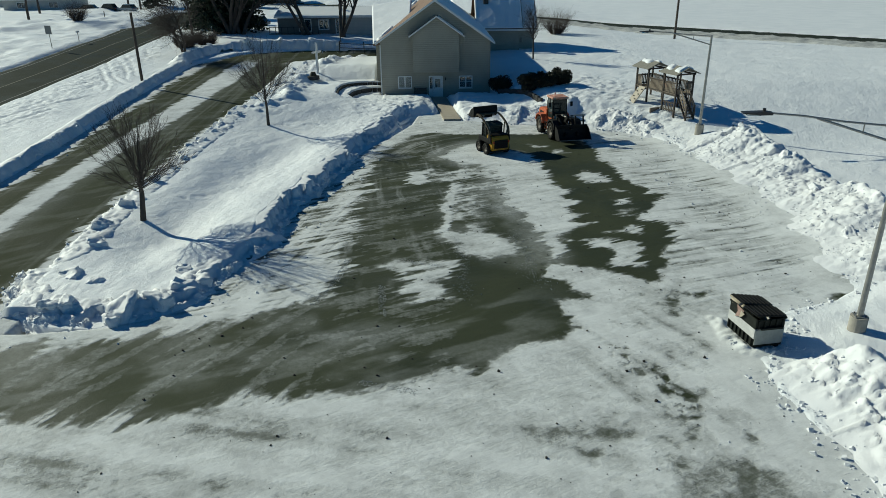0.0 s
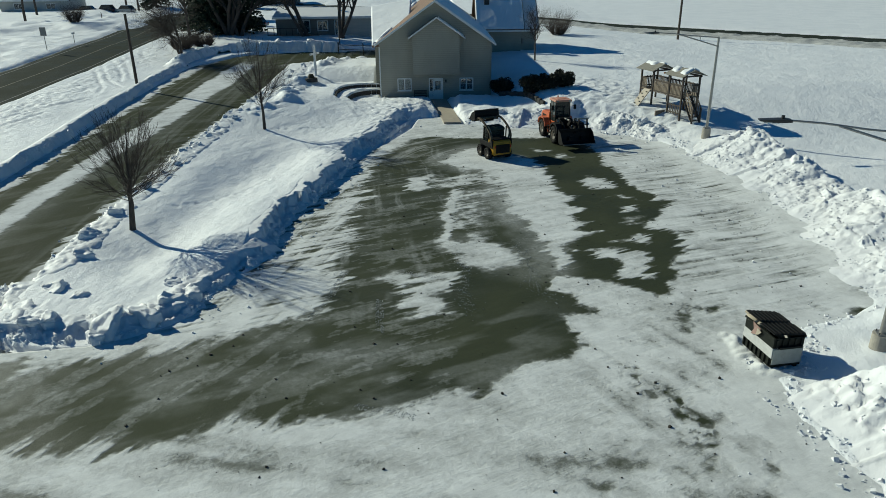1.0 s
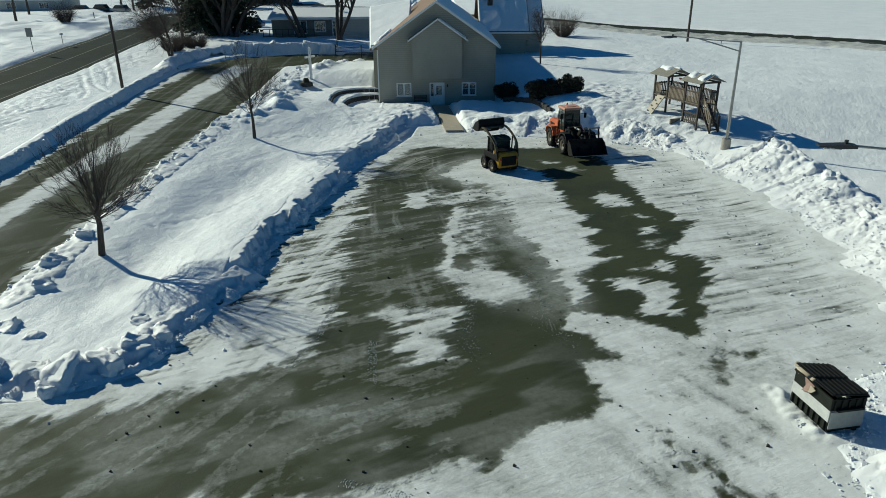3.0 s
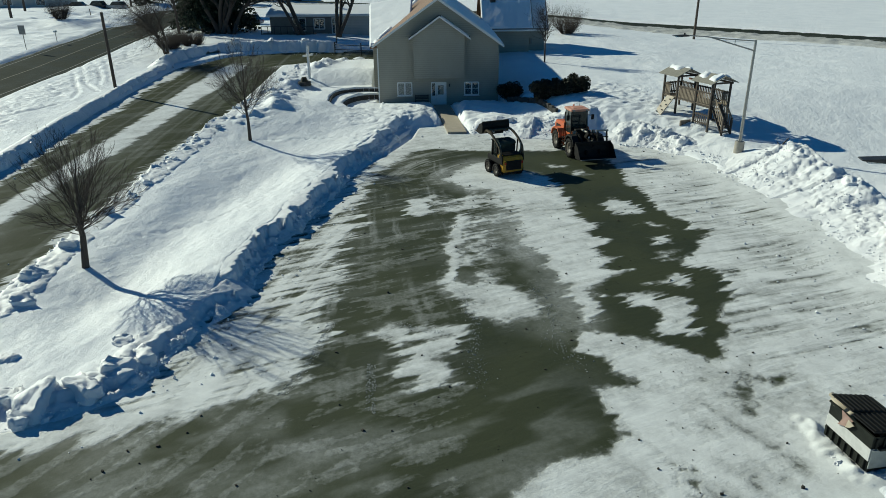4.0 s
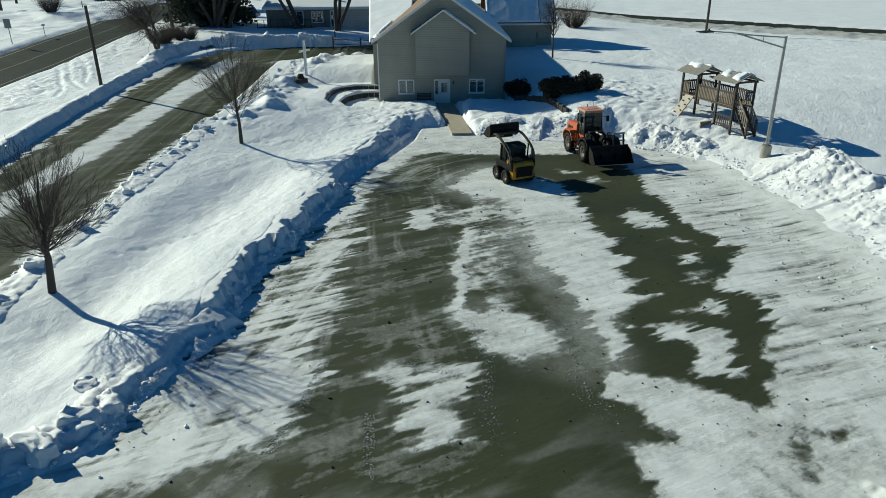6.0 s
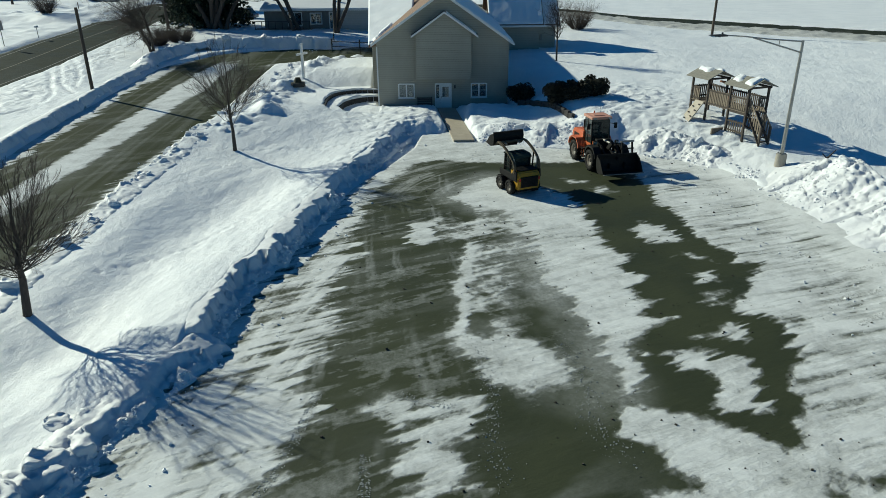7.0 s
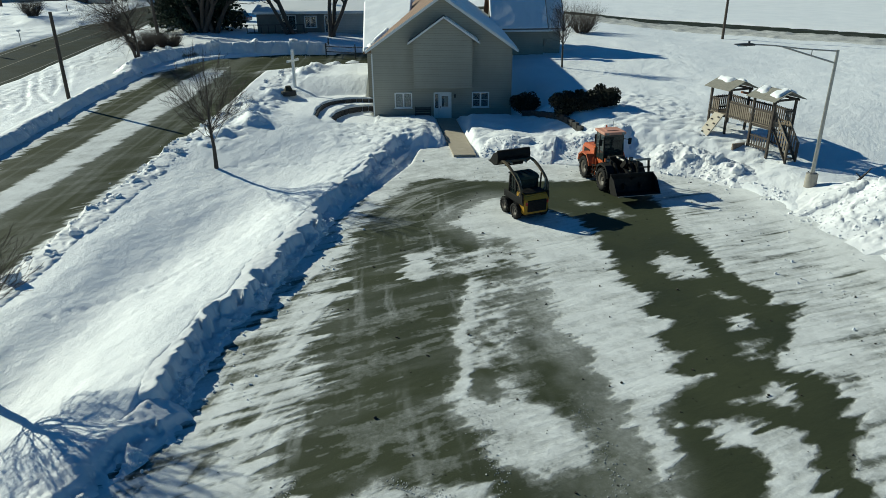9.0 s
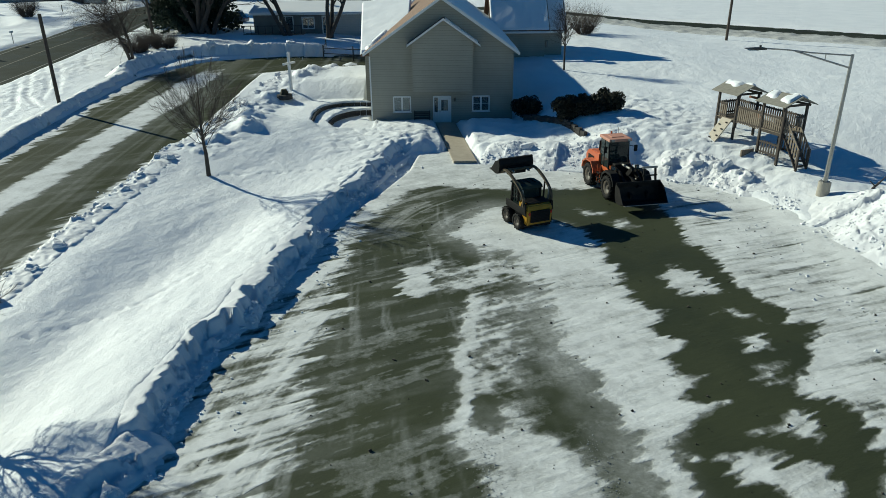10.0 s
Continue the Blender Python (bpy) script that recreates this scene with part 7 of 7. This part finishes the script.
    part("cylinder", tube(tube(bmesh.new(), (s * 0.35, 2.0, 1.0), (s * 0.42, 2.9, 1.2), 0.08), (s * 0.42, 2.9, 1.2), (s * 0.5, 3.5, 1.3), 0.05), STEEL_WORN_LIT, loader)
part("tower_plate", boxed(-0.5, 0.5, 1.9, 2.3, 1.0, 1.95, 0.05), STEEL_DARK, loader)
part("bell_crank", beam(bmesh.new(), (0, 3.0, 1.45), (0, 3.6, 2.05), 0.16, 0.3), STEEL_DARK, loader)
part("tilt_cylinder", tube(bmesh.new(), (0, 2.1, 1.9), (0, 3.55, 1.95), 0.08), STEEL_WORN_LIT, loader)
part("bucket_link", beam(bmesh.new(), (0, 3.1, 1.5), (0, 4.6, 1.2), 0.12, 0.12), STEEL_DARK, loader)


def bucket(parent, y, z, width, depth, height, mat, edge_mat, tilt=0.0, name="bucket"):
    """An open scoop: curved shell, two side plates and a cutting edge."""
    top = new(name)
    top.parent = parent
    top.matrix_basis = pose(0, y, z, tilt)
    h = width / 2
    curve = [(depth, 0.0), (depth * 0.4, 0.02), (0.12, 0.1), (0.0, height * 0.35), (0.02, height * 0.75), (0.14, height)]
    inner = [(p + 0.05 if k > 2 else p, q + 0.04) for k, (p, q) in enumerate(curve)]
    part("bucket_shell", prism(bmesh.new(), curve + inner[::-1], -h, h, "x"), mat, top)
    for s in (-1, 1):
        part("side_plate", prism(bmesh.new(), curve[1:] + [(depth * 0.55, height * 0.75), (depth * 0.95, 0.05)], s * h - 0.02, s * h + 0.02, "x"), mat, top)
    part("cutting_edge", boxed(-h, h, depth - 0.02, depth + 0.14, -0.02, 0.015), edge_mat, top)
    part("top_lip", boxed(-h, h, 0.1, 0.2, height - 0.02, height + 0.05), mat, top)
    return top


scoop = bucket(loader, 4.55, 0.28, 2.75, 1.1, 1.2, STEEL_DARK, STEEL_WORN_LIT, 12)
for x in (-1.1, -0.4):
    part("guard_post", boxed(x - 0.05, x + 0.05, 0.03, 0.14, 1.2, 2.0), STEEL_DARK, scoop)
# top bar in a paler steel: the light on it is put into the colour
part("guard_bar", boxed(-1.2, -0.3, 0.0, 0.17, 1.95, 2.07), STEEL_WORN_LIT, scoop)
part("guard_bar", boxed(-1.2, -0.3, 0.03, 0.14, 1.5, 1.58), STEEL_DARK, scoop)

# the raised arms: (forward, up) from the rear pivot to the bucket
LIFT = [(-0.78, 1.2), (-0.82, 1.5), (-0.66, 1.82), (-0.2, 2.14), (0.45, 2.42), (1.0, 2.50), (1.28, 2.3)]
skid = thing("skid_steer", pose(4.3, -20.5, 0, 0, 0, 23), "yellow and black skid-steer loader with its arms and bucket raised", "skid-steer loader")
for x in (-0.72, 0.72):
    for y in (-0.42, 0.62):
        wheel(skid, x, y, 0.40, 0.29, RIM_GREY, 14)
part("chassis", boxed(-0.54, 0.54, -0.95, 0.95, 0.22, 0.75, 0.04), MACHINE_BLACK, skid)
bm = bmesh.new()
prism(bm, [(-1.05, 0.35), (-1.12, 1.05), (-0.95, 1.28), (-0.25, 1.35), (-0.25, 0.35)], -0.66, 0.66, "x")
bmesh.ops.bevel(bm, geom=list(bm.edges), offset=0.05, segments=2, affect="EDGES")
tail = part("engine_cover", bm, YELLOW, skid, "yellow engine cover")
part("hood_top", boxed(-0.58, 0.58, -0.98, -0.3, 1.352, 1.40, 0.02), MACHINE_BLACK, tail)
part("rear_grille", boxed(-0.50, 0.50, -1.16, -1.09, 0.5, 1.06, 0.02), MACHINE_BLACK, tail)
for k in range(7):
    part("grille_bar", boxed(-0.42, 0.42, -1.18, -1.155, 0.54 + 0.075 * k, 0.565 + 0.075 * k), STEEL_DARK, tail)
for s in (-1, 1):
    part("tail_light", boxed(s * 0.57 - 0.04, s * 0.57 + 0.04, -1.15, -1.10, 0.85, 1.0, 0.01), RED_LENS, tail)
    part("side_panel", boxed(s * 0.66 - 0.04, s * 0.66 + 0.04, -1.0, 0.9, 0.78, 1.12, 0.03), MACHINE_BLACK, skid)
    part("arm_tower", prism(bmesh.new(), [(-1.0, 0.95), (-0.95, 1.36), (-0.68, 1.36), (-0.5, 0.95)], s * 0.7 - 0.05, s * 0.7 + 0.05, "x"), MACHINE_BLACK, skid)
    arm = bmesh.new()
    bow = [Vector((s * (0.70 + 0.06 * math.sin(math.pi * k / 14)), *p)) for k, p in enumerate(spline(LIFT, 0.25))]
    for a, b in zip(bow[:-1], bow[1:]):
        beam(arm, a, b + 0.02 * (b - a), 0.085, 0.12, (1, 0, 0))
    part("lift_arm", arm, ARM_BROWN, skid, "dusty brown lift arm")
    part("arm_brace", beam(bmesh.new(), (s * 0.66, -0.25, 1.32), (s * 0.70, -0.25, 2.08), 0.04, 0.07, (1, 0, 0)), MACHINE_BLACK, skid)
    part("lift_cylinder", tube(tube(bmesh.new(), (s * 0.6, -0.55, 0.95), (s * 0.66, -0.72, 1.6), 0.06), (s * 0.66, -0.72, 1.6), (s * 0.68, -0.62, 1.95), 0.035), STEEL_WORN_LIT, skid)
    part("tilt_cylinder", tube(bmesh.new(), (s * 0.4, 0.7, 2.40), (s * 0.4, 1.28, 2.46), 0.05), STEEL_WORN_LIT, skid)
part("arm_cross_tube", tube(bmesh.new(), (-0.7, 0.95, 2.46), (0.7, 0.95, 2.46), 0.07, sides=12), ARM_BROWN, skid)
cage = new("cab")
cage.parent = skid
for x, y, lean in ((-0.48, -0.25, 0.0), (0.48, -0.25, 0.0), (-0.48, 0.78, -0.12), (0.48, 0.78, -0.12)):
    part("cab_post", beam(bmesh.new(), (x, y, 0.75), (x, y + lean, 1.98), 0.08, 0.08, (0, 1, 0)), MACHINE_BLACK, cage)
part("cab_back", boxed(-0.44, 0.44, -0.26, -0.24, 0.8, 1.4), MACHINE_BLACK, cage)
part("cab_roof", prism(bmesh.new(), [(-0.36, 1.86), (-0.3, 1.98), (-0.1, 2.05), (0.5, 2.06), (0.76, 2.0), (0.8, 1.92), (0.5, 1.97), (-0.1, 1.97)], -0.54, 0.54, "x"), CANOPY, cage, "dark green rounded cab roof")
for x in (-0.3, 0.0, 0.3):
    part("roof_rib", boxed(x - 0.03, x + 0.03, -0.1, 0.5, 2.052, 2.085, 0.01), MACHINE_BLACK, cage)
part("rear_window", boxed(-0.44, 0.44, -0.27, -0.25, 1.4, 1.94), CAB_GLASS, cage).visible_shadow = False
for s in (-1, 1):
    for k in range(5):
        part("mesh_bar", boxed(s * 0.49 - 0.012, s * 0.49 + 0.012, -0.2 + 0.19 * k, -0.185 + 0.19 * k, 1.1, 1.95), MACHINE_BLACK, cage)
    for k in range(3):
        part("mesh_bar", boxed(s * 0.49 - 0.012, s * 0.49 + 0.012, -0.22, 0.7, 1.25 + 0.22 * k, 1.27 + 0.22 * k), MACHINE_BLACK, cage)
for s in (-1, 1):
    part("side_glass", boxed(s * 0.465 - 0.006, s * 0.465 + 0.006, -0.22, 0.7, 0.95, 1.94), CAB_GLASS, cage, "dark tinted side window").visible_shadow = False
part("seat", boxed(-0.25, 0.25, -0.15, 0.3, 0.75, 1.45, 0.06), MACHINE_BLACK, cage)
scoop = bucket(skid, 1.3, 2.08, 1.8, 0.85, 0.8, STEEL_DARK, STEEL_WORN_LIT, 10)
part("coupler", boxed(-0.5, 0.5, -0.1, -0.01, 0.1, 0.5, 0.02), STEEL_DARK, scoop)

# ---------------------------------------------------------------- dumpster
DUMP_DARK = plain("dumpster_green_black", (0.008, 0.010, 0.008), (0.02, 0.023, 0.018), 4, 0.7, relief=0.15, sheen=0.2)
# duller paint of the front panel, with that side's shade put into the tone
DUMP_GREY = plain("dumpster_dull_shaded_panel", (0.25, 0.27, 0.25), (0.36, 0.38, 0.36), 4, 0.6, relief=0.1)
DUMP_WHITE = plain("dumpster_white_band", (0.46, 0.46, 0.44), (0.62, 0.62, 0.60), 4, 0.55, relief=0.1)
LID = plain("black_plastic_lid", (0.005, 0.005, 0.005), (0.012, 0.012, 0.012), 5, 0.65, relief=0.1, sheen=0.2)
dump = thing("dumpster", pose(11.2, -46.6, 0.06, 0, 0, 9) @ Matrix.Scale(0.86, 4), "black and white metal dumpster with black ridged lids, overfull", "dumpster")
DL, DW = 0.90, 0.62


def wall_ring(z0, z1, grow, mat, name):
    for a, b, c, d in ((-DW - grow, DW + grow, -DL - grow, -DL - grow + 0.05), (-DW - grow, DW + grow, DL + grow - 0.05, DL + grow), (-DW - grow, -DW - grow + 0.05, -DL - grow + 0.05, DL + grow - 0.05), (DW + grow - 0.05, DW + grow, -DL - grow + 0.05, DL + grow - 0.05)):
        part(name, boxed(a, b, c, d, z0, z1, 0.006), mat, dump)


wall_ring(0.12, 0.45, 0.0, DUMP_DARK, "lower_wall")
wall_ring(0.45, 0.86, 0.012, DUMP_WHITE, "white_band")
wall_ring(0.86, 1.25, 0.0, DUMP_DARK, "upper_wall")
part("fork_pocket", boxed(DW + 0.02, DW + 0.16, -0.55, 0.55, 0.6, 0.76, 0.01), DUMP_DARK, dump)
part("fork_pocket", boxed(-0.42, 0.5, -DL - 0.13, -DL - 0.02, 0.86, 0.94, 0.01), DUMP_DARK, dump)
part("floor_plate", boxed(-DW, DW, -DL, DL, 0.08, 0.12), DUMP_DARK, dump)
part("front_panel", boxed(-DW + 0.02, DW - 0.02, -DL - 0.05, -DL - 0.016, 0.2, 0.84, 0.01), DUMP_GREY, dump, "dull pale lower front panel, greyed for its shaded side")
for s in (-1, 1):
    part("skid_rail", boxed(s * 0.45 - 0.06, s * 0.45 + 0.06, -DL, DL, -0.02, 0.08), DUMP_DARK, dump)
    for k in range(7):
        y = -DL + 0.1 + 0.265 * k
        part("rib", boxed(s * (DW + 0.03) - 0.03, s * (DW + 0.03) + 0.03, y - 0.03, y + 0.03, 0.12, 0.45, 0.006), DUMP_DARK, dump)
for k in range(5):
    x = -DW + 0.12 + 0.25 * k
    part("rib", boxed(x - 0.03, x + 0.03, -DL - 0.05, -DL, 0.88, 1.22, 0.006), DUMP_DARK, dump)
part("top_rim", boxed(-DW - 0.04, -DW + 0.03, -DL - 0.04, DL + 0.04, 1.25, 1.31, 0.01), DUMP_DARK, dump)
part("top_rim", boxed(DW - 0.03, DW + 0.04, -DL - 0.04, DL + 0.04, 1.25, 1.31, 0.01), DUMP_DARK, dump)
for n, (y0, y1, tilt) in enumerate(((-DL - 0.02, -0.01, -6), (0.01, DL + 0.02, -9))):
    lid = new("lid")
    lid.parent = dump
    lid.matrix_basis = pose(DW + 0.02, 0, 1.31, 0, -tilt, 0)
    part("lid_panel", boxed(-2 * DW - 0.08, 0, y0, y1, 0.0, 0.035, 0.01), LID, lid)
    for k in range(7):
        x = -2 * DW + 0.02 + 0.18 * k
        part("lid_ridge", boxed(x - 0.03, x + 0.03, y0 + 0.03, y1 - 0.03, 0.036, 0.075, 0.012), LID, lid)
    part("hinge", tube(bmesh.new(), (0.02, y0 + 0.1, 0.02), (0.02, y1 - 0.1, 0.02), 0.03, sides=10), DUMP_DARK, lid)
CLOTH_PINK = plain("pink_wrapping", (0.26, 0.16, 0.13), (0.40, 0.27, 0.23), 5, 0.85, relief=0.2)
CLOTH_PALE = plain("pale_sacking", (0.40, 0.34, 0.25), (0.56, 0.50, 0.40), 5, 0.9, relief=0.3)


def crumpled(name, x, y, z, size, turn, mat, seed, label):
    """A stuffed, creased bag slumped over the rim."""
    top = thing(name, pose(x, y, z, 0, 20, turn), label, "rubbish", "rubbish on the dumpster")
    bm = bmesh.new()
    bmesh.ops.create_icosphere(bm, subdivisions=3, radius=1.0)
    for vert in bm.verts:
        co = vert.co
        crease = 0.22 * noise.noise(co * 2.3 + Vector((seed, 0, 0))) + 0.10 * abs(noise.noise(co * 5.0 + Vector((0, seed, 0))))
        vert.co = Vector((co.x * size[0], co.y * size[1], co.z * size[2])) * (1 + crease)
    for face in bm.faces:
        face.smooth = True
    part("body", bm, mat, top)
    part("knot", tube(bmesh.new(), (0, size[1] * 0.8, size[2] * 0.5), (0.02, size[1] * 1.25, size[2] * 0.9), 0.05, 0.08, 8), mat, top)


crumpled("stuffed_sack", 10.74, -46.05, 1.12, (0.16, 0.30, 0.13), 20, CLOTH_PALE, 1, "pale stuffed sack caught under the dumpster lid")
torn = thing("torn_cardboard", pose(10.62, -46.58, 1.16, 0, 0, 9), "pinkish torn cardboard flaps hanging over the dumpster edge", "rubbish", "rubbish on the dumpster")
part("flap", prism(bmesh.new(), [(-0.22, 0.0), (0.2, 0.06), (0.12, -0.16), (0.24, -0.40), (-0.02, -0.30)], -0.02, 0.0, "x"), CLOTH_PINK, torn)
part("flap", prism(bmesh.new(), [(-0.30, -0.08), (-0.10, -0.02), (-0.04, -0.30), (-0.18, -0.22)], -0.045, -0.022, "x"), CLOTH_PALE, torn)
crumpled("crumpled_wrapping", 10.80, -46.45, 1.15, (0.12, 0.12, 0.08), 60, CLOTH_PALE, 7, "small pale crumpled scrap on the dumpster lid")


# ---------------------------------------------------------------- the far house and the houses across the street
def small_house(name, x0, x1, y0, y1, z, wall_h, rise, wall_mat, label, holes, porch=False):
    top = thing(name, pose(0, 0, 0), label, "house", "")
    mid = (y0 + y1) / 2
    part("wall", front_wall(bmesh.new(), x0, x1, z - 0.4, z + wall_h, [(a, b, z + c, z + d) for a, b, c, d in holes], y0, y0 + 0.2), wall_mat, top)
    part("wall", boxed(x0, x1, y1 - 0.2, y1, z - 0.4, z + wall_h), wall_mat, top)
    for x in (x0, x1 - 0.2):
        part("gable_wall", prism(bmesh.new(), [(y0 + 0.2, z - 0.4), (y1 - 0.2, z - 0.4), (y1 - 0.2, z + wall_h), (mid, z + wall_h + rise - 0.2), (y0 + 0.2, z + wall_h)], x, x + 0.2, "x"), wall_mat, top)
    part("inner_wall", boxed(x0 + 0.3, x1 - 0.3, y0 + 1.0, y0 + 1.1, z, z + wall_h), ROOM_DARK, top)
    for s, (ya, yb) in ((1, (y0 - 0.5, mid)), (-1, (mid, y1 + 0.5))):
        za, zb = (z + wall_h - 0.05, z + wall_h + rise) if s > 0 else (z + wall_h + rise, z + wall_h - 0.05)
        slope = part("roof", prism(bmesh.new(), [(ya, za), (yb, zb), (yb, zb - 0.16), (ya, za - 0.16)], x0 - 0.4, x1 + 0.4, "x"), SHINGLE_DARK, top)
        part("roof_snow_cover", prism(bmesh.new(), [(ya + 0.06, za + 0.02), (yb, zb + 0.002), (yb, zb + 0.2), (ya + 0.1, za + 0.16)], x0 - 0.36, x1 + 0.36, "x"), SNOW_ROOF, slope, "even snow cover")
        part("fascia", boxed(x0 - 0.4, x1 + 0.4, min(ya, y0 - 0.5) - 0.03 if s > 0 else y1 + 0.5, y0 - 0.503 if s > 0 else y1 + 0.53, z + wall_h - 0.2, z + wall_h - 0.02), WHITE_TRIM, slope)
    for a, b, c, d in holes:
        w = new("window")
        w.parent = top
        part("window_frame", front_wall(bmesh.new(), a - 0.06, b + 0.06, z + c - 0.06, z + d + 0.06, [(a + 0.05, b - 0.05, z + c + 0.05, z + d - 0.05)], y0 - 0.03, y0 + 0.06), WHITE_TRIM, w)
        part("pane", boxed(a + 0.05, b - 0.05, y0 + 0.03, y0 + 0.04, z + c + 0.05, z + d - 0.05), GLASS, w)
        part("mullion", boxed((a + b) / 2 - 0.03, (a + b) / 2 + 0.03, y0 - 0.02, y0 + 0.028, z + c + 0.05, z + d - 0.05), WHITE_TRIM, w)
    return top


far = small_house("ranch_house", -21.6, -4.0, 36.0, 44.5, 2.7, 2.5, 0.85, SIDING_DARK, "long low grey house under a snowy roof, porch at one end", [(-18.6, -16.9, 0.5, 2.1), (-15.8, -14.4, 0.7, 2.0), (-13.4, -12.6, 0.1, 2.1), (-8.4, -6.8, 0.8, 2.0)])
part("chimney_vent", boxed(-13.2, -12.9, 38.6, 38.9, 5.6, 6.7, 0.02), LAMP_DARK, far)
part("porch_floor", boxed(-22.6, -15.5, 34.4, 35.99, 2.5, 2.95), WOOD_GREY, far)
for k in range(9):
    x = -22.5 + 0.85 * k
    part("porch_post", boxed(x - 0.04, x + 0.04, 34.42, 34.5, 2.95, 3.9), LAMP_DARK, far)
part("porch_rail", boxed(-22.55, -15.6, 34.43, 34.49, 3.85, 3.93), LAMP_DARK, far)
part("pale_wall_panel", boxed(-12.4, -4.02, 35.96, 35.99, 2.5, 5.0), SIDING_WHITE, far, "pale weathered wall panels")
small_house("bungalow", -94, -79, 96, 104, 2.6, 2.6, 1.8, SIDING_WHITE, "pale bungalow under snow across the street", [(-91, -89, 0.8, 2.0), (-84, -82, 0.8, 2.0)])
small_house("bungalow", -46, -34, 118, 127, 2.6, 2.6, 1.8, SIDING_DARK, "dark bungalow under snow beyond the street bend", [(-43, -41, 0.8, 2.0), (-38, -36, 0.8, 2.0)])
small_house("bungalow", -104, -90, 110, 119, 2.6, 2.8, 1.8, SIDING_WHITE, "pale bungalow with a snowy roof among bare trees", [(-101, -99, 0.8, 2.0), (-95, -93, 0.8, 2.0)])


def parked_car(x, y, turn, paint, label, tall=0.0, snow=False):
    z = land(x, y) + 0.05
    top = thing("car", pose(x, y, z, 0, 0, turn), label, "car", "parked cars")
    for s in (-0.72, 0.72):
        for yy in (-1.35, 1.35):
            wheel(top, s, yy, 0.33, 0.22, RIM_GREY, 8)
    bm = bmesh.new()
    prism(bm, [(-2.2, 0.35), (-2.25, 0.75), (-2.0, 0.95), (2.0, 0.9), (2.2, 0.7), (2.2, 0.35)], -0.85, 0.85, "x")
    bmesh.ops.bevel(bm, geom=list(bm.edges), offset=0.06, segments=2, affect="EDGES")
    part("body", bm, paint, top)
    bm = bmesh.new()
    prism(bm, [(-1.9, 0.93), (-1.4, 1.45 + tall), (0.4, 1.48 + tall), (1.15, 0.93)], -0.74, 0.74, "x")
    part("window_band", bm, CAB_GLASS, top)
    roof = part("roof", boxed(-0.72, 0.72, -1.42, 0.42, 1.44 + tall, 1.52 + tall, 0.03), paint, top)
    if snow:
        part("snow_cap", boxed(-0.7, 0.7, -1.4, 0.4, 1.523 + tall, 1.66 + tall, 0.05), SNOW_ROOF, roof)
        part("snow_cap", boxed(-0.75, 0.75, 1.1, 2.1, 0.93, 1.05, 0.04), SNOW_ROOF, top)
    for s in (-1, 1):
        part("headlight", boxed(s * 0.6 - 0.15, s * 0.6 + 0.15, 2.18, 2.24, 0.62, 0.76, 0.02), LIGHT_LENS, top)
        part("tail_light", boxed(s * 0.65 - 0.1, s * 0.65 + 0.1, -2.27, -2.2, 0.68, 0.84, 0.02), RED_LENS, top)
    part("bumper", boxed(-0.84, 0.84, 2.15, 2.28, 0.36, 0.55, 0.03), MACHINE_BLACK, top)
    return top


CAR_DARK = plain("car_dark_paint", (0.02, 0.022, 0.025), (0.035, 0.037, 0.04), 2, 0.3, 0.3, relief=0.0)
CAR_SILVER = plain("car_silver_paint", (0.30, 0.31, 0.32), (0.38, 0.39, 0.40), 2, 0.3, 0.5, relief=0.0)
CAR_BLUE = plain("car_blue_paint", (0.05, 0.08, 0.13), (0.07, 0.11, 0.17), 2, 0.3, 0.3, relief=0.0)
parked_car(-74.3, 93.0, 95, CAR_DARK, "dark car parked in a snowy driveway")
parked_car(-69.5, 92.0, 80, CAR_DARK, "dark pickup-sized car by the houses", 0.2)
parked_car(-65.0, 91.2, 70, CAR_SILVER, "silver car parked by the street", 0.1)
parked_car(-28.3, 51.0, 80, CAR_BLUE, "blue car under snow beside the far house", 0.15, True)
parked_car(-35.8, 47.0, 20, CAR_DARK, "dark car standing on the street side", 0.1)


# ---------------------------------------------------------------- odds and ends in the snow behind the lamp post
CLOTH_TAN = plain("tan_cloth", (0.36, 0.27, 0.20), (0.52, 0.40, 0.32), 6, 0.9, relief=0.3)
bag_z = snowy(22.9, -20.2)
bag = thing("torn_sack", pose(22.9, -20.2, bag_z, 0, 0, 25) @ Matrix.Scale(0.7, 4), "torn tan sack lying in the snow", "sack")
bm = bmesh.new()
bmesh.ops.create_icosphere(bm, subdivisions=3, radius=0.3)
for vert in bm.verts:
    vert.co = Vector((vert.co.x * 1.5, vert.co.y * 0.8, max(vert.co.z * 0.7, -0.05) + 0.03)) + 0.10 * noise.noise_vector(vert.co * 4)
part("body", bm, CLOTH_TAN, bag)
part("neck", tube(bmesh.new(), (0.3, 0, 0.1), (0.5, 0.1, 0.42), 0.09, 0.13, 9), CLOTH_TAN, bag)
stub = thing("broken_branch", pose(22.2, -18.2, snowy(22.2, -18.2)), "short dark broken branch sticking out of the snow", "branch")
part("stem", tube(bmesh.new(), (-0.3, 0, -0.1), (0.1, 0.05, 0.3), 0.07, 0.05, 8), BARK, stub)
part("twig", tube(bmesh.new(), (0.1, 0.05, 0.3), (0.32, 0.0, 0.62), 0.045, 0.02, 7), BARK, stub)
part("twig", tube(bmesh.new(), (-0.1, 0.02, 0.1), (-0.38, 0.1, 0.36), 0.04, 0.02, 7), BARK, stub)
